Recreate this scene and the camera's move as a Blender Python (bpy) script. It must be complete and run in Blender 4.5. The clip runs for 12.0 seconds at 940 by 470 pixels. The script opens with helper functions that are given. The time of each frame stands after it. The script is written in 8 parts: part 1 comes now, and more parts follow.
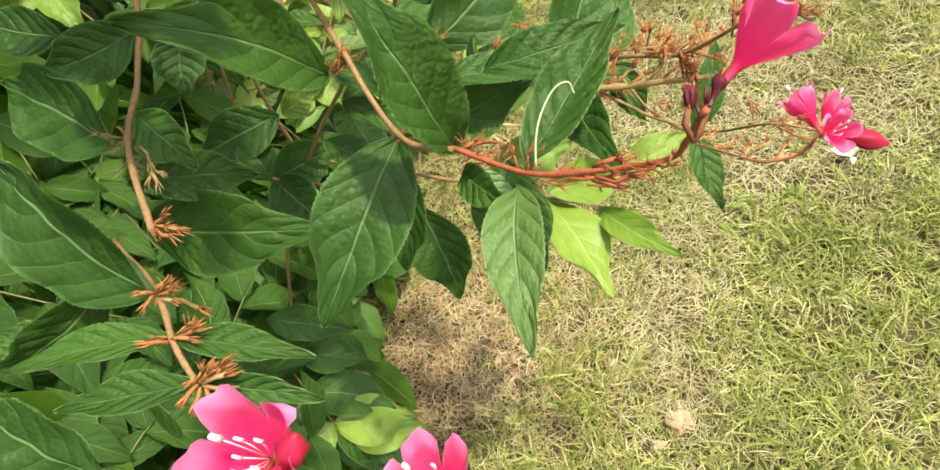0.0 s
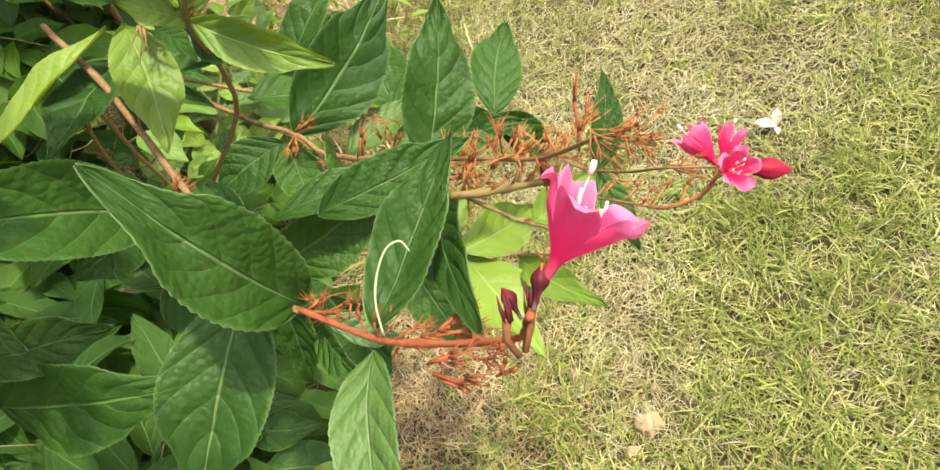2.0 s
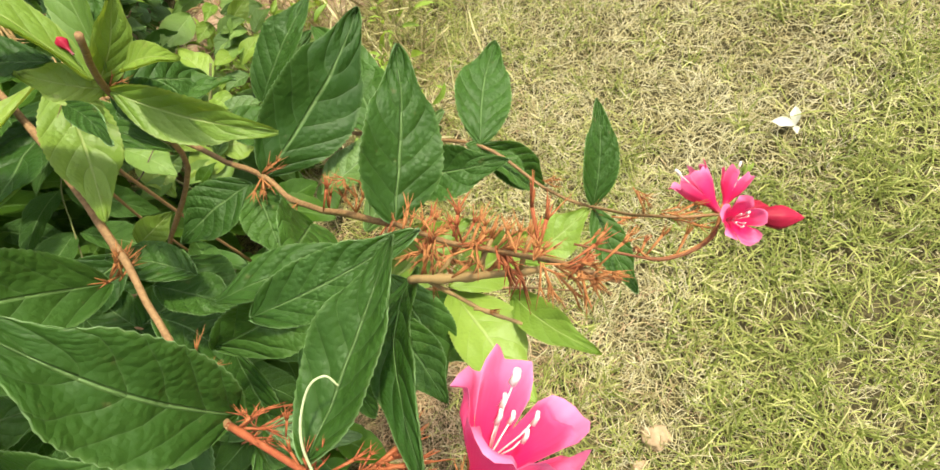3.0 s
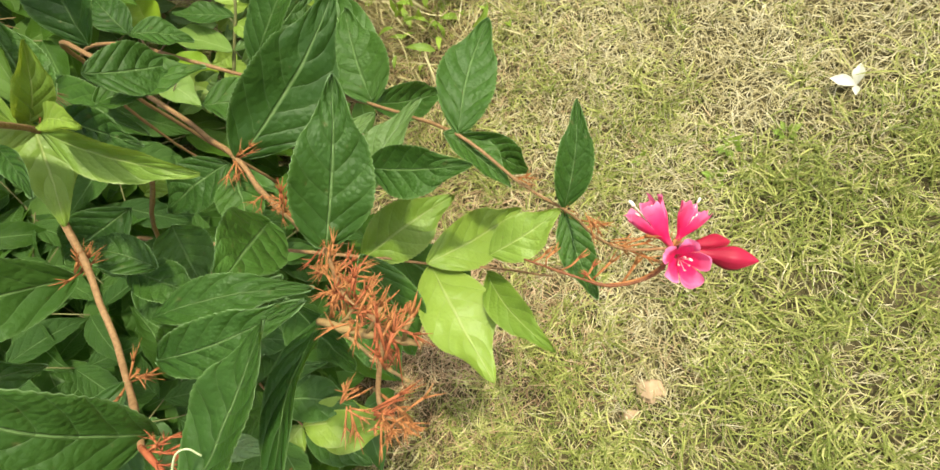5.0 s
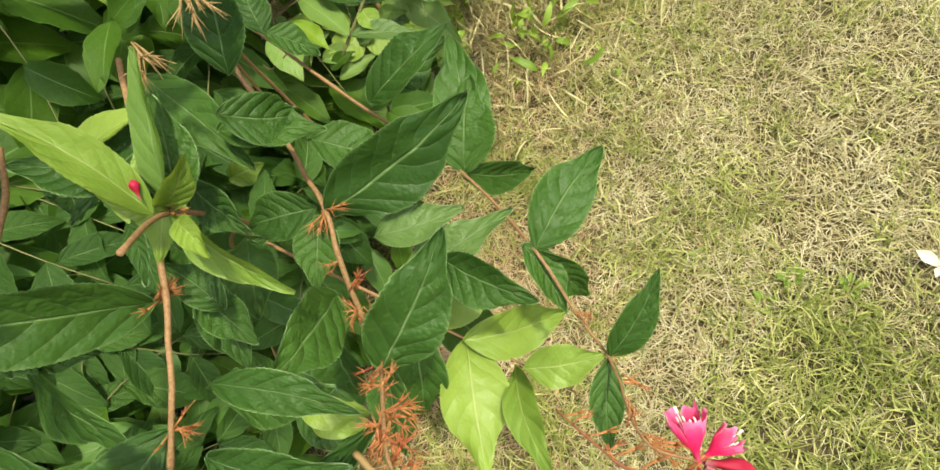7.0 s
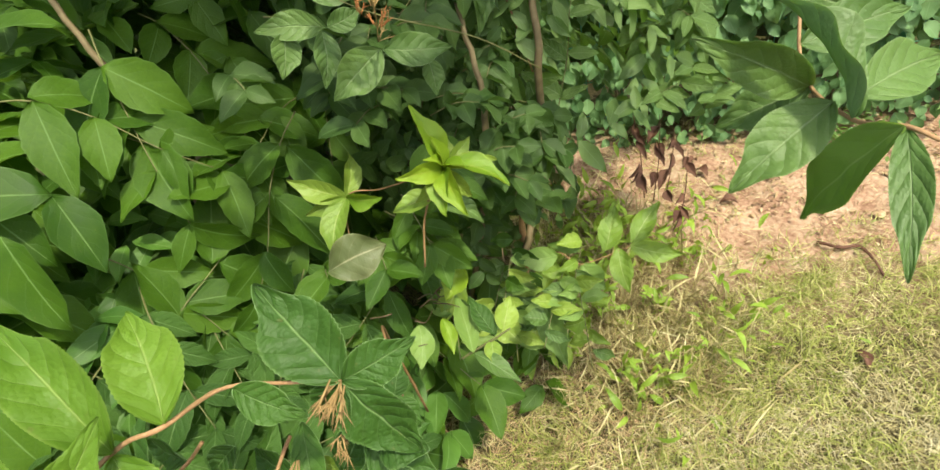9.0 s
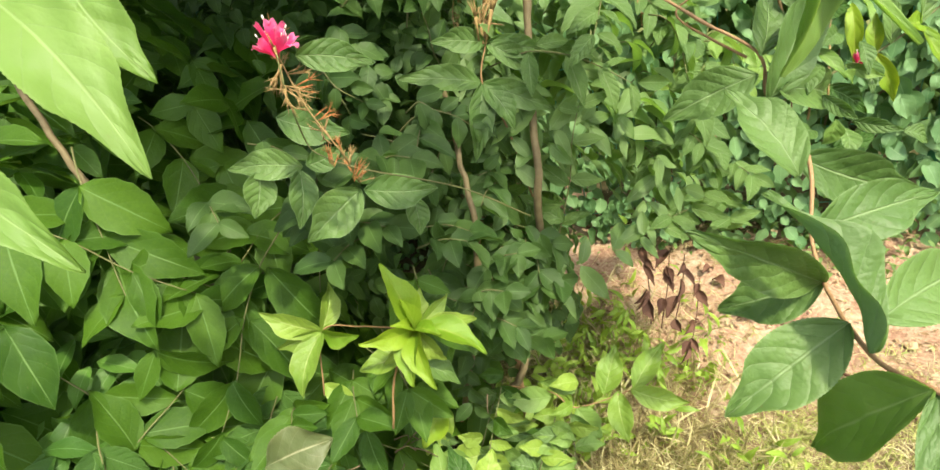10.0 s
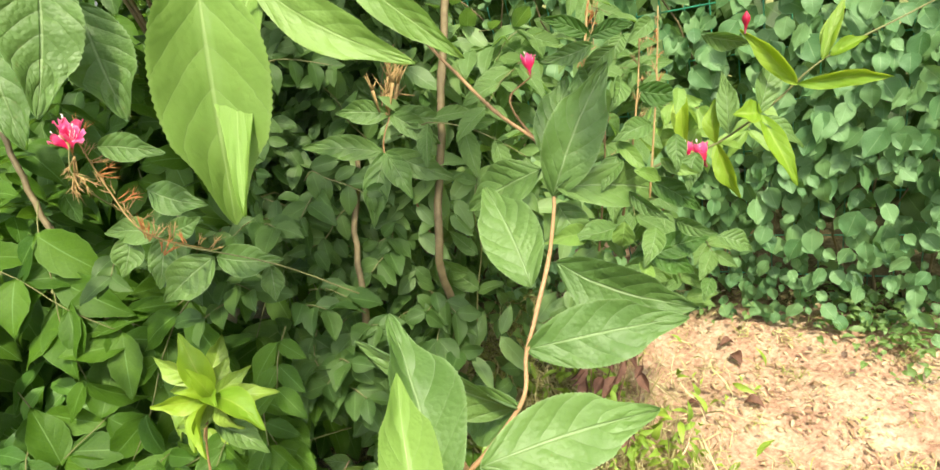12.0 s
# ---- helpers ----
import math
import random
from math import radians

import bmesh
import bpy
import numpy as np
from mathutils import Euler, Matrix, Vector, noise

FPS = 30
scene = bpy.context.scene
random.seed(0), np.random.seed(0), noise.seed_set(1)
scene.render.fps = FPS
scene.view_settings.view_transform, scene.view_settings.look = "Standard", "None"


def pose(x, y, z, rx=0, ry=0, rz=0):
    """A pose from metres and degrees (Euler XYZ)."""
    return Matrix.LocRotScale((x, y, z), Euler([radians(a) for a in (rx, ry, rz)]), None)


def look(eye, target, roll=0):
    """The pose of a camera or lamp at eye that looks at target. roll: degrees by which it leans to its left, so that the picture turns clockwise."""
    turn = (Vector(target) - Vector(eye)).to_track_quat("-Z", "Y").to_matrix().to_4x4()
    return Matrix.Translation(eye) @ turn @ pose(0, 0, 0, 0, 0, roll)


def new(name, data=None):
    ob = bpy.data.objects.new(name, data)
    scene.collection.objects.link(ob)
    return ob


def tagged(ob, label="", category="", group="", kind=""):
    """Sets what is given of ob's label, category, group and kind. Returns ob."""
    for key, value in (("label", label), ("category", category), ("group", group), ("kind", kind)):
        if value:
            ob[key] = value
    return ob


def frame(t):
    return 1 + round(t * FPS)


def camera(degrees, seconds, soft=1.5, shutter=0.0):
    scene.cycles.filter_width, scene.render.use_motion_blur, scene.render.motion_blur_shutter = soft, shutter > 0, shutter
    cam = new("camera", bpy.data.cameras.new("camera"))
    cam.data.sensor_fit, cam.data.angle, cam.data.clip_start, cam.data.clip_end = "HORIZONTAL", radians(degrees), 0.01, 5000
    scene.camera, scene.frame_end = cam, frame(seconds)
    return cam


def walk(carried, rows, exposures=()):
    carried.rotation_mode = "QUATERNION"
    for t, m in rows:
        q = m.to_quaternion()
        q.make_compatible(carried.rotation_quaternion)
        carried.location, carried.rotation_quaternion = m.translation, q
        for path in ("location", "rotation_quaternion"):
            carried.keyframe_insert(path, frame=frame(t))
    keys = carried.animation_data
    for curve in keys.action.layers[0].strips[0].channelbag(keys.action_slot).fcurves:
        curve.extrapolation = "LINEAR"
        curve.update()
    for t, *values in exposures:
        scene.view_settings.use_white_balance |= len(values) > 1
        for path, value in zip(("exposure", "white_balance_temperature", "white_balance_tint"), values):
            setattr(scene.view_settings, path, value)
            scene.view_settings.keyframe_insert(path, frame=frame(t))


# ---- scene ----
cam = camera(77.9, 12.0)
PATH = [
    (0, (0.071, 0.086, 0.833), (-0.459, 1.186, -0.751), -35.1),
    (0.5, (0.084, 0.102, 0.827), (-0.41, 1.192, -0.776), -35.5),
    (1, (0.091, 0.115, 0.825), (-0.358, 1.191, -0.801), -36.9),
    (1.5, (0.101, 0.13, 0.825), (-0.324, 1.192, -0.815), -39.7),
    (2, (0.118, 0.144, 0.823), (-0.317, 1.194, -0.823), -42.1),
    (2.5, (0.133, 0.165, 0.819), (-0.332, 1.195, -0.831), -44.1),
    (3, (0.145, 0.185, 0.81), (-0.369, 1.187, -0.843), -46.2),
    (3.2, (0.147, 0.188, 0.811), (-0.4, 1.173, -0.842), -47.3),
    (4.8, (0.221, 0.207, 0.82), (-0.592, 0.954, -0.848), -57.3),
    (5, (0.214, 0.225, 0.81), (-0.588, 0.948, -0.873), -58.7),
    (5.5, (0.225, 0.268, 0.79), (-0.554, 0.92, -0.933), -63.4),
    (6, (0.218, 0.285, 0.79), (-0.547, 0.889, -0.956), -66.2),
    (6.5, (0.208, 0.295, 0.808), (-0.598, 0.892, -0.922), -61.2),
    (6.7, (0.207, 0.295, 0.825), (-0.637, 0.902, -0.883), -55.2),
    (8.3, (0.258, 0.361, 1.02), (-0.973, 1.043, -0.4), -19.7),
    (8.5, (0.27, 0.371, 1.055), (-1.004, 1.087, -0.311), -18.8),
    (9, (0.254, 0.443, 1.105), (-1.07, 1.236, -0.167), -16.3),
    (9.5, (0.21, 0.51, 1.133), (-1.155, 1.345, -0.066), -14.7),
    (10, (0.202, 0.564, 1.148), (-1.24, 1.404, 0.045), -13.8),
    (10.5, (0.259, 0.652, 1.155), (-1.29, 1.388, 0.126), -14.6),
    (11, (0.325, 0.751, 1.139), (-1.307, 1.373, 0.164), -15.2),
    (11.5, (0.38, 0.825, 1.123), (-1.289, 1.378, 0.171), -16.7),
    (12, (0.366, 0.892, 1.117), (-1.34, 1.389, 0.199), -17.3),
]
EXPOSURE = [(0, 0.57), (2.5, 0.51), (5.0, 0.39), (6.7, 0.34), (8.5, 0.38), (9.5, 0.68), (10.5, 0.90), (12, 0.93)]
walk(cam, [(t, look(eye, target, roll)) for t, eye, target, roll in PATH], EXPOSURE)

# ---- world, sun ----
SUN = Vector((0.56, 0.02, 1.0)).normalized()
world = bpy.data.worlds.new("sky")
scene.world = world
world.use_nodes = True
wn = world.node_tree.nodes
sky = wn.new("ShaderNodeTexSky")
sky.sky_type, sky.sun_disc = "NISHITA", False
sky.sun_elevation, sky.sun_rotation = math.asin(SUN.z), math.atan2(SUN.x, SUN.y)
sky.air_density, sky.dust_density = 1.0, 5.0
haze = wn.new("ShaderNodeHueSaturation")
haze.inputs["Saturation"].default_value = 0.5
world.node_tree.links.new(sky.outputs[0], haze.inputs["Color"])
world.node_tree.links.new(haze.outputs[0], wn["Background"].inputs[0])
wn["Background"].inputs[1].default_value = 0.205
lamp = bpy.data.lights.new("sun", "SUN")
lamp.energy, lamp.angle, lamp.color = 4.0, radians(2.5), (1.0, 0.93, 0.70)
sun = new("sun", lamp)
sun.matrix_world = look(SUN * 20, (0, 0, 0))


# ---- materials ----
def mat_base(name, rough=0.6, spec=0.3):
    m = bpy.data.materials.new(name)
    m.use_nodes = True
    n = m.node_tree.nodes
    b = n["Principled BSDF"]
    b.inputs["Roughness"].default_value = rough
    b.inputs["Specular IOR Level"].default_value = spec
    return m, n, m.node_tree.links.new, b


def math_node(n, link, op, a, b=None, c=None):
    k = n.new("ShaderNodeMath")
    k.operation = op
    for i, v in enumerate((a, b, c)):
        if v is None:
            continue
        if isinstance(v, (int, float)):
            k.inputs[i].default_value = v
        else:
            link(v, k.inputs[i])
    return k.outputs[0]


def mix_col(n, link, fac, a, b, blend="MIX"):
    k = n.new("ShaderNodeMix")
    k.data_type, k.blend_type = "RGBA", blend
    for i, v in ((0, fac), (6, a), (7, b)):
        if isinstance(v, (int, float)):
            k.inputs[i].default_value = v
        elif isinstance(v, tuple):
            k.inputs[i].default_value = (*v, 1)
        else:
            link(v, k.inputs[i])
    return k.outputs[2]


def noise_node(n, link, scale, detail=3.0, vec=None):
    k = n.new("ShaderNodeTexNoise")
    k.inputs["Scale"].default_value, k.inputs["Detail"].default_value = scale, detail
    if vec is not None:
        link(vec, k.inputs["Vector"])
    return k.outputs[0]


def ramp(n, link, fac, stops):
    k = n.new("ShaderNodeValToRGB")
    e = k.color_ramp.elements
    while len(e) < len(stops):
        e.new(0.5)
    for s, (p, c) in zip(e, stops):
        s.position, s.color = p, (*c, 1)
    link(fac, k.inputs[0])
    return k.outputs[0]


def leaf_mat(name, dark, light, vein, clear, trans=0.24, rough=0.5, veins=6.0, relief=0.22, islands=False, spec=0.36):
    """A leaf: two tones, pale midrib and side veins, quilted relief; clear is its colour against the light."""
    m, n, link, b = mat_base(name, rough, spec)
    uv = n.new("ShaderNodeUVMap").outputs[0]
    sep = n.new("ShaderNodeSeparateXYZ")
    link(uv, sep.inputs[0])
    u, v = sep.outputs[0], sep.outputs[1]
    a = math_node(n, link, "ABSOLUTE", math_node(n, link, "MULTIPLY_ADD", u, 2.0, -1.0))
    tc = n.new("ShaderNodeTexCoord").outputs["Object"]
    wob = noise_node(n, link, 90.0, 3.0, tc)
    arch = math_node(n, link, "POWER", a, 1.25)
    q = math_node(n, link, "MULTIPLY_ADD", v, veins, math_node(n, link, "MULTIPLY", arch, -1.7))
    q = math_node(n, link, "ADD", q, math_node(n, link, "MULTIPLY_ADD", wob, 0.24, -0.12))
    tri = math_node(n, link, "PINGPONG", q, 0.5)
    tri = math_node(n, link, "MULTIPLY", tri, 2.0)
    line = math_node(n, link, "SUBTRACT", 1.0, math_node(n, link, "SMOOTH_MIN", math_node(n, link, "MULTIPLY", tri, 8.0), 1.0, 0.3))
    rib = n.new("ShaderNodeMapRange")
    rib.inputs["From Min"].default_value, rib.inputs["From Max"].default_value = 0.018, 0.055
    rib.inputs["To Min"].default_value, rib.inputs["To Max"].default_value = 1.0, 0.0
    link(a, rib.inputs[0])
    rnd = (n.new("ShaderNodeNewGeometry").outputs["Random Per Island"] if islands else n.new("ShaderNodeObjectInfo").outputs["Random"])
    blot = noise_node(n, link, 28.0, 4.0, tc)
    tone = math_node(n, link, "ADD", math_node(n, link, "MULTIPLY", rnd, 0.75), math_node(n, link, "MULTIPLY_ADD", blot, 0.9, -0.35))
    col = mix_col(n, link, tone, dark, light)
    spots = n.new("ShaderNodeMapRange")
    spots.inputs["From Min"].default_value, spots.inputs["From Max"].default_value = 0.70, 0.76
    link(noise_node(n, link, 190.0, 2.0, tc), spots.inputs[0])
    col = mix_col(n, link, math_node(n, link, "MULTIPLY", spots.outputs[0], 0.35), col, (0.16, 0.13, 0.05))
    edge = n.new("ShaderNodeMapRange")
    edge.inputs["From Min"].default_value, edge.inputs["From Max"].default_value = 0.93, 1.0
    link(a, edge.inputs[0])
    col = mix_col(n, link, math_node(n, link, "MULTIPLY", edge.outputs[0], 0.3), col, vein)
    wide_uv = n.new("ShaderNodeMapping")
    wide_uv.inputs["Scale"].default_value = (1.0, 2.3, 1.0)
    link(uv, wide_uv.inputs[0])
    cell = n.new("ShaderNodeTexVoronoi")
    cell.inputs["Scale"].default_value = 13.0
    link(mix_col(n, link, 0.06, wide_uv.outputs[0], wob, "ADD"), cell.inputs["Vector"])
    pucker = cell.outputs["Distance"]
    col = mix_col(n, link, math_node(n, link, "MULTIPLY", math_node(n, link, "SUBTRACT", 0.75, pucker), 0.12), col, light)
    col = mix_col(n, link, math_node(n, link, "MULTIPLY", line, 0.15), col, vein)
    col = mix_col(n, link, math_node(n, link, "MULTIPLY", rib.outputs[0], 0.55), col, vein)
    link(col, b.inputs["Base Color"])
    h = math_node(n, link, "POWER", math_node(n, link, "SINE", math_node(n, link, "MULTIPLY", tri, 1.57)), 0.6)
    h = math_node(n, link, "SUBTRACT", math_node(n, link, "MULTIPLY", h, 0.75), math_node(n, link, "MULTIPLY", pucker, math_node(n, link, "MULTIPLY_ADD", blot, 1.5, -0.35)))
    h = math_node(n, link, "ADD", h, math_node(n, link, "MULTIPLY", noise_node(n, link, 260.0, 3.0, tc), 0.5))
    h = math_node(n, link, "SUBTRACT", h, math_node(n, link, "MULTIPLY", rib.outputs[0], 0.8))
    bump = n.new("ShaderNodeBump")
    bump.inputs["Strength"].default_value, bump.inputs["Distance"].default_value = relief, 0.0013
    link(h, bump.inputs["Height"])
    link(bump.outputs[0], b.inputs["Normal"])
    t = n.new("ShaderNodeBsdfTranslucent")
    link(mix_col(n, link, math_node(n, link, "MULTIPLY", line, 0.3), clear, tuple(c * 0.6 for c in clear)), t.inputs[0])
    link(bump.outputs[0], t.inputs[1])
    mx = n.new("ShaderNodeMixShader")
    mx.inputs[0].default_value = trans
    link(b.outputs[0], mx.inputs[1])
    link(t.outputs[0], mx.inputs[2])
    link(mx.outputs[0], n["Material Output"].inputs[0])
    return m


def bark_mat(name, a, b_, scale=300.0, rough=0.65):
    m, n, link, b = mat_base(name, rough, 0.25)
    tc = n.new("ShaderNodeTexCoord").outputs["Object"]
    s = noise_node(n, link, scale, 4.0, tc)
    big = noise_node(n, link, scale / 9, 2.0, tc)
    col = mix_col(n, link, math_node(n, link, "MULTIPLY_ADD", s, 1.4, -0.25), a, b_)
    col = mix_col(n, link, math_node(n, link, "MULTIPLY", big, 0.4), col, tuple(c * 0.55 for c in a))
    link(col, b.inputs["Base Color"])
    bump = n.new("ShaderNodeBump")
    bump.inputs["Strength"].default_value, bump.inputs["Distance"].default_value = 0.5, 0.0006
    link(s, bump.inputs["Height"])
    link(bump.outputs[0], b.inputs["Normal"])
    return m


def petal_mat(name, deep, pale, clear, trans=0.3):
    """Petal: deep throat, paler lobes, fine lengthwise veins."""
    m, n, link, b = mat_base(name, 0.5, 0.25)
    uv = n.new("ShaderNodeUVMap").outputs[0]
    sep = n.new("ShaderNodeSeparateXYZ")
    link(uv, sep.inputs[0])
    tc = n.new("ShaderNodeTexCoord").outputs["Object"]
    v2 = math_node(n, link, "POWER", sep.outputs[1], 3.4)
    blot = noise_node(n, link, 75.0, 4.0, tc)
    fac = math_node(n, link, "ADD", math_node(n, link, "MULTIPLY", v2, 0.95), math_node(n, link, "MULTIPLY_ADD", blot, 0.6, -0.3))
    col = mix_col(n, link, fac, deep, pale)
    neck = n.new("ShaderNodeMapRange")
    neck.inputs["From Min"].default_value, neck.inputs["From Max"].default_value = 0.04, 0.24
    neck.inputs["To Min"].default_value, neck.inputs["To Max"].default_value = 0.75, 0.0
    link(sep.outputs[1], neck.inputs[0])
    col = mix_col(n, link, neck.outputs[0], col, tuple(0.5 * c + 0.12 for c in deep))
    w = math_node(n, link, "SINE", math_node(n, link, "MULTIPLY", sep.outputs[0], 70.0))
    col = mix_col(n, link, math_node(n, link, "MULTIPLY_ADD", w, 0.025, 0.03), col, tuple(c * 0.6 for c in deep))
    link(col, b.inputs["Base Color"])
    bump = n.new("ShaderNodeBump")
    bump.inputs["Strength"].default_value, bump.inputs["Distance"].default_value = 0.25, 0.0005
    link(math_node(n, link, "MULTIPLY_ADD", w, 0.12, blot), bump.inputs["Height"])
    link(bump.outputs[0], b.inputs["Normal"])
    t = n.new("ShaderNodeBsdfTranslucent")
    t.inputs[0].default_value = (*clear, 1)
    mx = n.new("ShaderNodeMixShader")
    mx.inputs[0].default_value = trans
    link(b.outputs[0], mx.inputs[1])
    link(t.outputs[0], mx.inputs[2])
    link(mx.outputs[0], n["Material Output"].inputs[0])
    return m


def blade_mat(name, stops, trans=0.25, clear=(0.3, 0.4, 0.08)):
    m, n, link, b = mat_base(name, 0.55, 0.25)
    rnd = n.new("ShaderNodeNewGeometry").outputs["Random Per Island"]
    tc = n.new("ShaderNodeTexCoord").outputs["Object"]
    big = noise_node(n, link, 7.0, 2.0, tc)
    f = math_node(n, link, "ADD", math_node(n, link, "MULTIPLY", rnd, 0.8), math_node(n, link, "MULTIPLY_ADD", big, 0.8, -0.3))
    link(ramp(n, link, f, stops), b.inputs["Base Color"])
    t = n.new("ShaderNodeBsdfTranslucent")
    t.inputs[0].default_value = (*clear, 1)
    mx = n.new("ShaderNodeMixShader")
    mx.inputs[0].default_value = trans
    link(b.outputs[0], mx.inputs[1])
    link(t.outputs[0], mx.inputs[2])
    link(mx.outputs[0], n["Material Output"].inputs[0])
    return m


def plain_mat(name, a, b_, scale=80.0, rough=0.5, spec=0.3):
    m, n, link, b = mat_base(name, rough, spec)
    tc = n.new("ShaderNodeTexCoord").outputs["Object"]
    link(mix_col(n, link, noise_node(n, link, scale, 4.0, tc), a, b_), b.inputs["Base Color"])
    return m


LEAF = leaf_mat("weigela_leaf", (0.021, 0.060, 0.009), (0.053, 0.122, 0.017), (0.20, 0.32, 0.11), (0.20, 0.42, 0.035), veins=6.5, relief=0.85, rough=0.5, spec=0.24)
LEAF_UNDER = leaf_mat("weigela_leaf_underside", (0.14, 0.25, 0.10), (0.20, 0.32, 0.13), (0.34, 0.45, 0.22), (0.20, 0.42, 0.035), rough=0.6, veins=6.5, relief=0.7)
LEAF_S = leaf_mat("weigela_leaf_mass", (0.028, 0.082, 0.012), (0.085, 0.185, 0.026), (0.20, 0.32, 0.11), (0.20, 0.42, 0.035), veins=5.5, islands=True, spec=0.24)
YOUNG_S = leaf_mat("young_leaf_mass", (0.11, 0.21, 0.022), (0.27, 0.40, 0.05), (0.40, 0.46, 0.16), (0.46, 0.58, 0.05), trans=0.34, veins=5.5, islands=True)
# the next four: weigela leaf colours lightened, sunshine put into the colour
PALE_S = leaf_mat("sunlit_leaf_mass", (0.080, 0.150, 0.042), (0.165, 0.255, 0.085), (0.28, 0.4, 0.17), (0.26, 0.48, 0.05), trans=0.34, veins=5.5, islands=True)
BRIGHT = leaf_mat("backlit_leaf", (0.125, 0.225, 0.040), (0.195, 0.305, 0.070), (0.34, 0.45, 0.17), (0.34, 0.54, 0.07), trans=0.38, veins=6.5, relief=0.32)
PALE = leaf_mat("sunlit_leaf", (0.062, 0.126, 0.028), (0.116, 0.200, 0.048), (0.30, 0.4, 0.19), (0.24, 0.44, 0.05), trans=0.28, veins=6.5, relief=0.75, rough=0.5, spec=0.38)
SUNLIT_GREEN = leaf_mat("sunlit_green_leaf", (0.070, 0.155, 0.012), (0.13, 0.235, 0.022), (0.30, 0.40, 0.11), (0.30, 0.50, 0.04), trans=0.34, veins=6.5, relief=0.6, spec=0.3)
YOUNG = leaf_mat("young_leaf", (0.12, 0.22, 0.025), (0.25, 0.36, 0.055), (0.42, 0.47, 0.17), (0.46, 0.57, 0.05), trans=0.33, relief=0.42, rough=0.45, veins=6.5)
SPROUT = leaf_mat("sprout_leaf", (0.10, 0.21, 0.012), (0.23, 0.34, 0.02), (0.38, 0.40, 0.08), (0.55, 0.7, 0.04), trans=0.38)
HEDGE = leaf_mat("hedge_leaf", (0.018, 0.055, 0.005), (0.064, 0.135, 0.009), (0.15, 0.26, 0.07), (0.22, 0.42, 0.03), trans=0.22, veins=5.0, rough=0.52, spec=0.18, relief=0.34)
HEDGE_S = leaf_mat("hedge_leaf_mass", (0.014, 0.046, 0.004), (0.056, 0.122, 0.007), (0.15, 0.26, 0.07), (0.22, 0.42, 0.03), trans=0.22, veins=5.0, islands=True, rough=0.52, spec=0.18, relief=0.34)
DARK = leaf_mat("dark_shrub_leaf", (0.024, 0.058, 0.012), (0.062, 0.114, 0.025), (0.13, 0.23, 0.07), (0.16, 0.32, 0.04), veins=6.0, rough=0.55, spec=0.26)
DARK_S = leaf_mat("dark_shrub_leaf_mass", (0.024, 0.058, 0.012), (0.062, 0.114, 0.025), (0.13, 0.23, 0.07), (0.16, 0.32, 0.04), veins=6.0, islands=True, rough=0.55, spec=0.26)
VINE = leaf_mat("vine_leaf", (0.05, 0.13, 0.045), (0.155, 0.275, 0.105), (0.24, 0.38, 0.17), (0.22, 0.42, 0.06), veins=4.0, relief=0.25, rough=0.52, spec=0.32)
VINE_S = leaf_mat("vine_leaf_mass", (0.05, 0.13, 0.045), (0.155, 0.275, 0.105), (0.24, 0.38, 0.17), (0.22, 0.42, 0.06), veins=4.0, relief=0.25, islands=True, rough=0.52, spec=0.32)
TWIG = bark_mat("young_bark", (0.17, 0.088, 0.035), (0.42, 0.265, 0.125), 620.0)
SHOOT = bark_mat("green_shoot", (0.11, 0.13, 0.04), (0.21, 0.19, 0.08))
BARK = bark_mat("old_bark", (0.115, 0.088, 0.042), (0.24, 0.19, 0.10), 90.0)
CALYX = bark_mat("spent_calyx", (0.27, 0.095, 0.03), (0.50, 0.235, 0.08), 420.0)
RED_TWIG = bark_mat("reddish_young_bark", (0.26, 0.05, 0.022), (0.43, 0.15, 0.06), 420.0)
DRY_TWIG = bark_mat("dry_twig", (0.07, 0.045, 0.026), (0.19, 0.135, 0.075), 300.0)
STRAW = bark_mat("old_calyx", (0.25, 0.16, 0.06), (0.40, 0.28, 0.12), 150.0)
PALE_BARK = bark_mat("pale_young_bark", (0.26, 0.145, 0.065), (0.44, 0.285, 0.15), 400.0)
CALYX_WINE = bark_mat("wine_red_calyx", (0.085, 0.012, 0.016), (0.20, 0.03, 0.035), 420.0)
CALYX_BROWN = bark_mat("brownish_calyx", (0.13, 0.042, 0.02), (0.27, 0.12, 0.045), 420.0)
CALYX_RED = bark_mat("red_calyx", (0.25, 0.055, 0.022), (0.44, 0.165, 0.06), 420.0)
PETAL = petal_mat("petal", (0.74, 0.014, 0.13), (0.86, 0.27, 0.49), (0.95, 0.06, 0.26), 0.36)
BUD_DARK = petal_mat("wilted_bud", (0.07, 0.01, 0.015), (0.20, 0.015, 0.03), (0.3, 0.02, 0.05), 0.08)
BUD = petal_mat("bud", (0.28, 0.008, 0.03), (0.50, 0.02, 0.07), (0.5, 0.02, 0.06), 0.12)
WHITE = plain_mat("stamen", (0.84, 0.66, 0.62), (0.9, 0.84, 0.76), 300.0)
WIRE = plain_mat("green_wire", (0.03, 0.22, 0.12), (0.05, 0.3, 0.17), 40.0, 0.4, 0.5)
GREEN_BLADE = blade_mat("green_grass", [(0.0, (0.085, 0.12, 0.025)), (0.35, (0.20, 0.24, 0.052)), (0.7, (0.37, 0.385, 0.11)), (1.0, (0.57, 0.54, 0.25))], 0.24, (0.36, 0.42, 0.07))
BROWN_BLADE = blade_mat("brown_thatch", [(0.0, (0.17, 0.10, 0.05)), (0.4, (0.38, 0.25, 0.135)), (1.0, (0.60, 0.46, 0.28))], 0.1, (0.4, 0.3, 0.15))
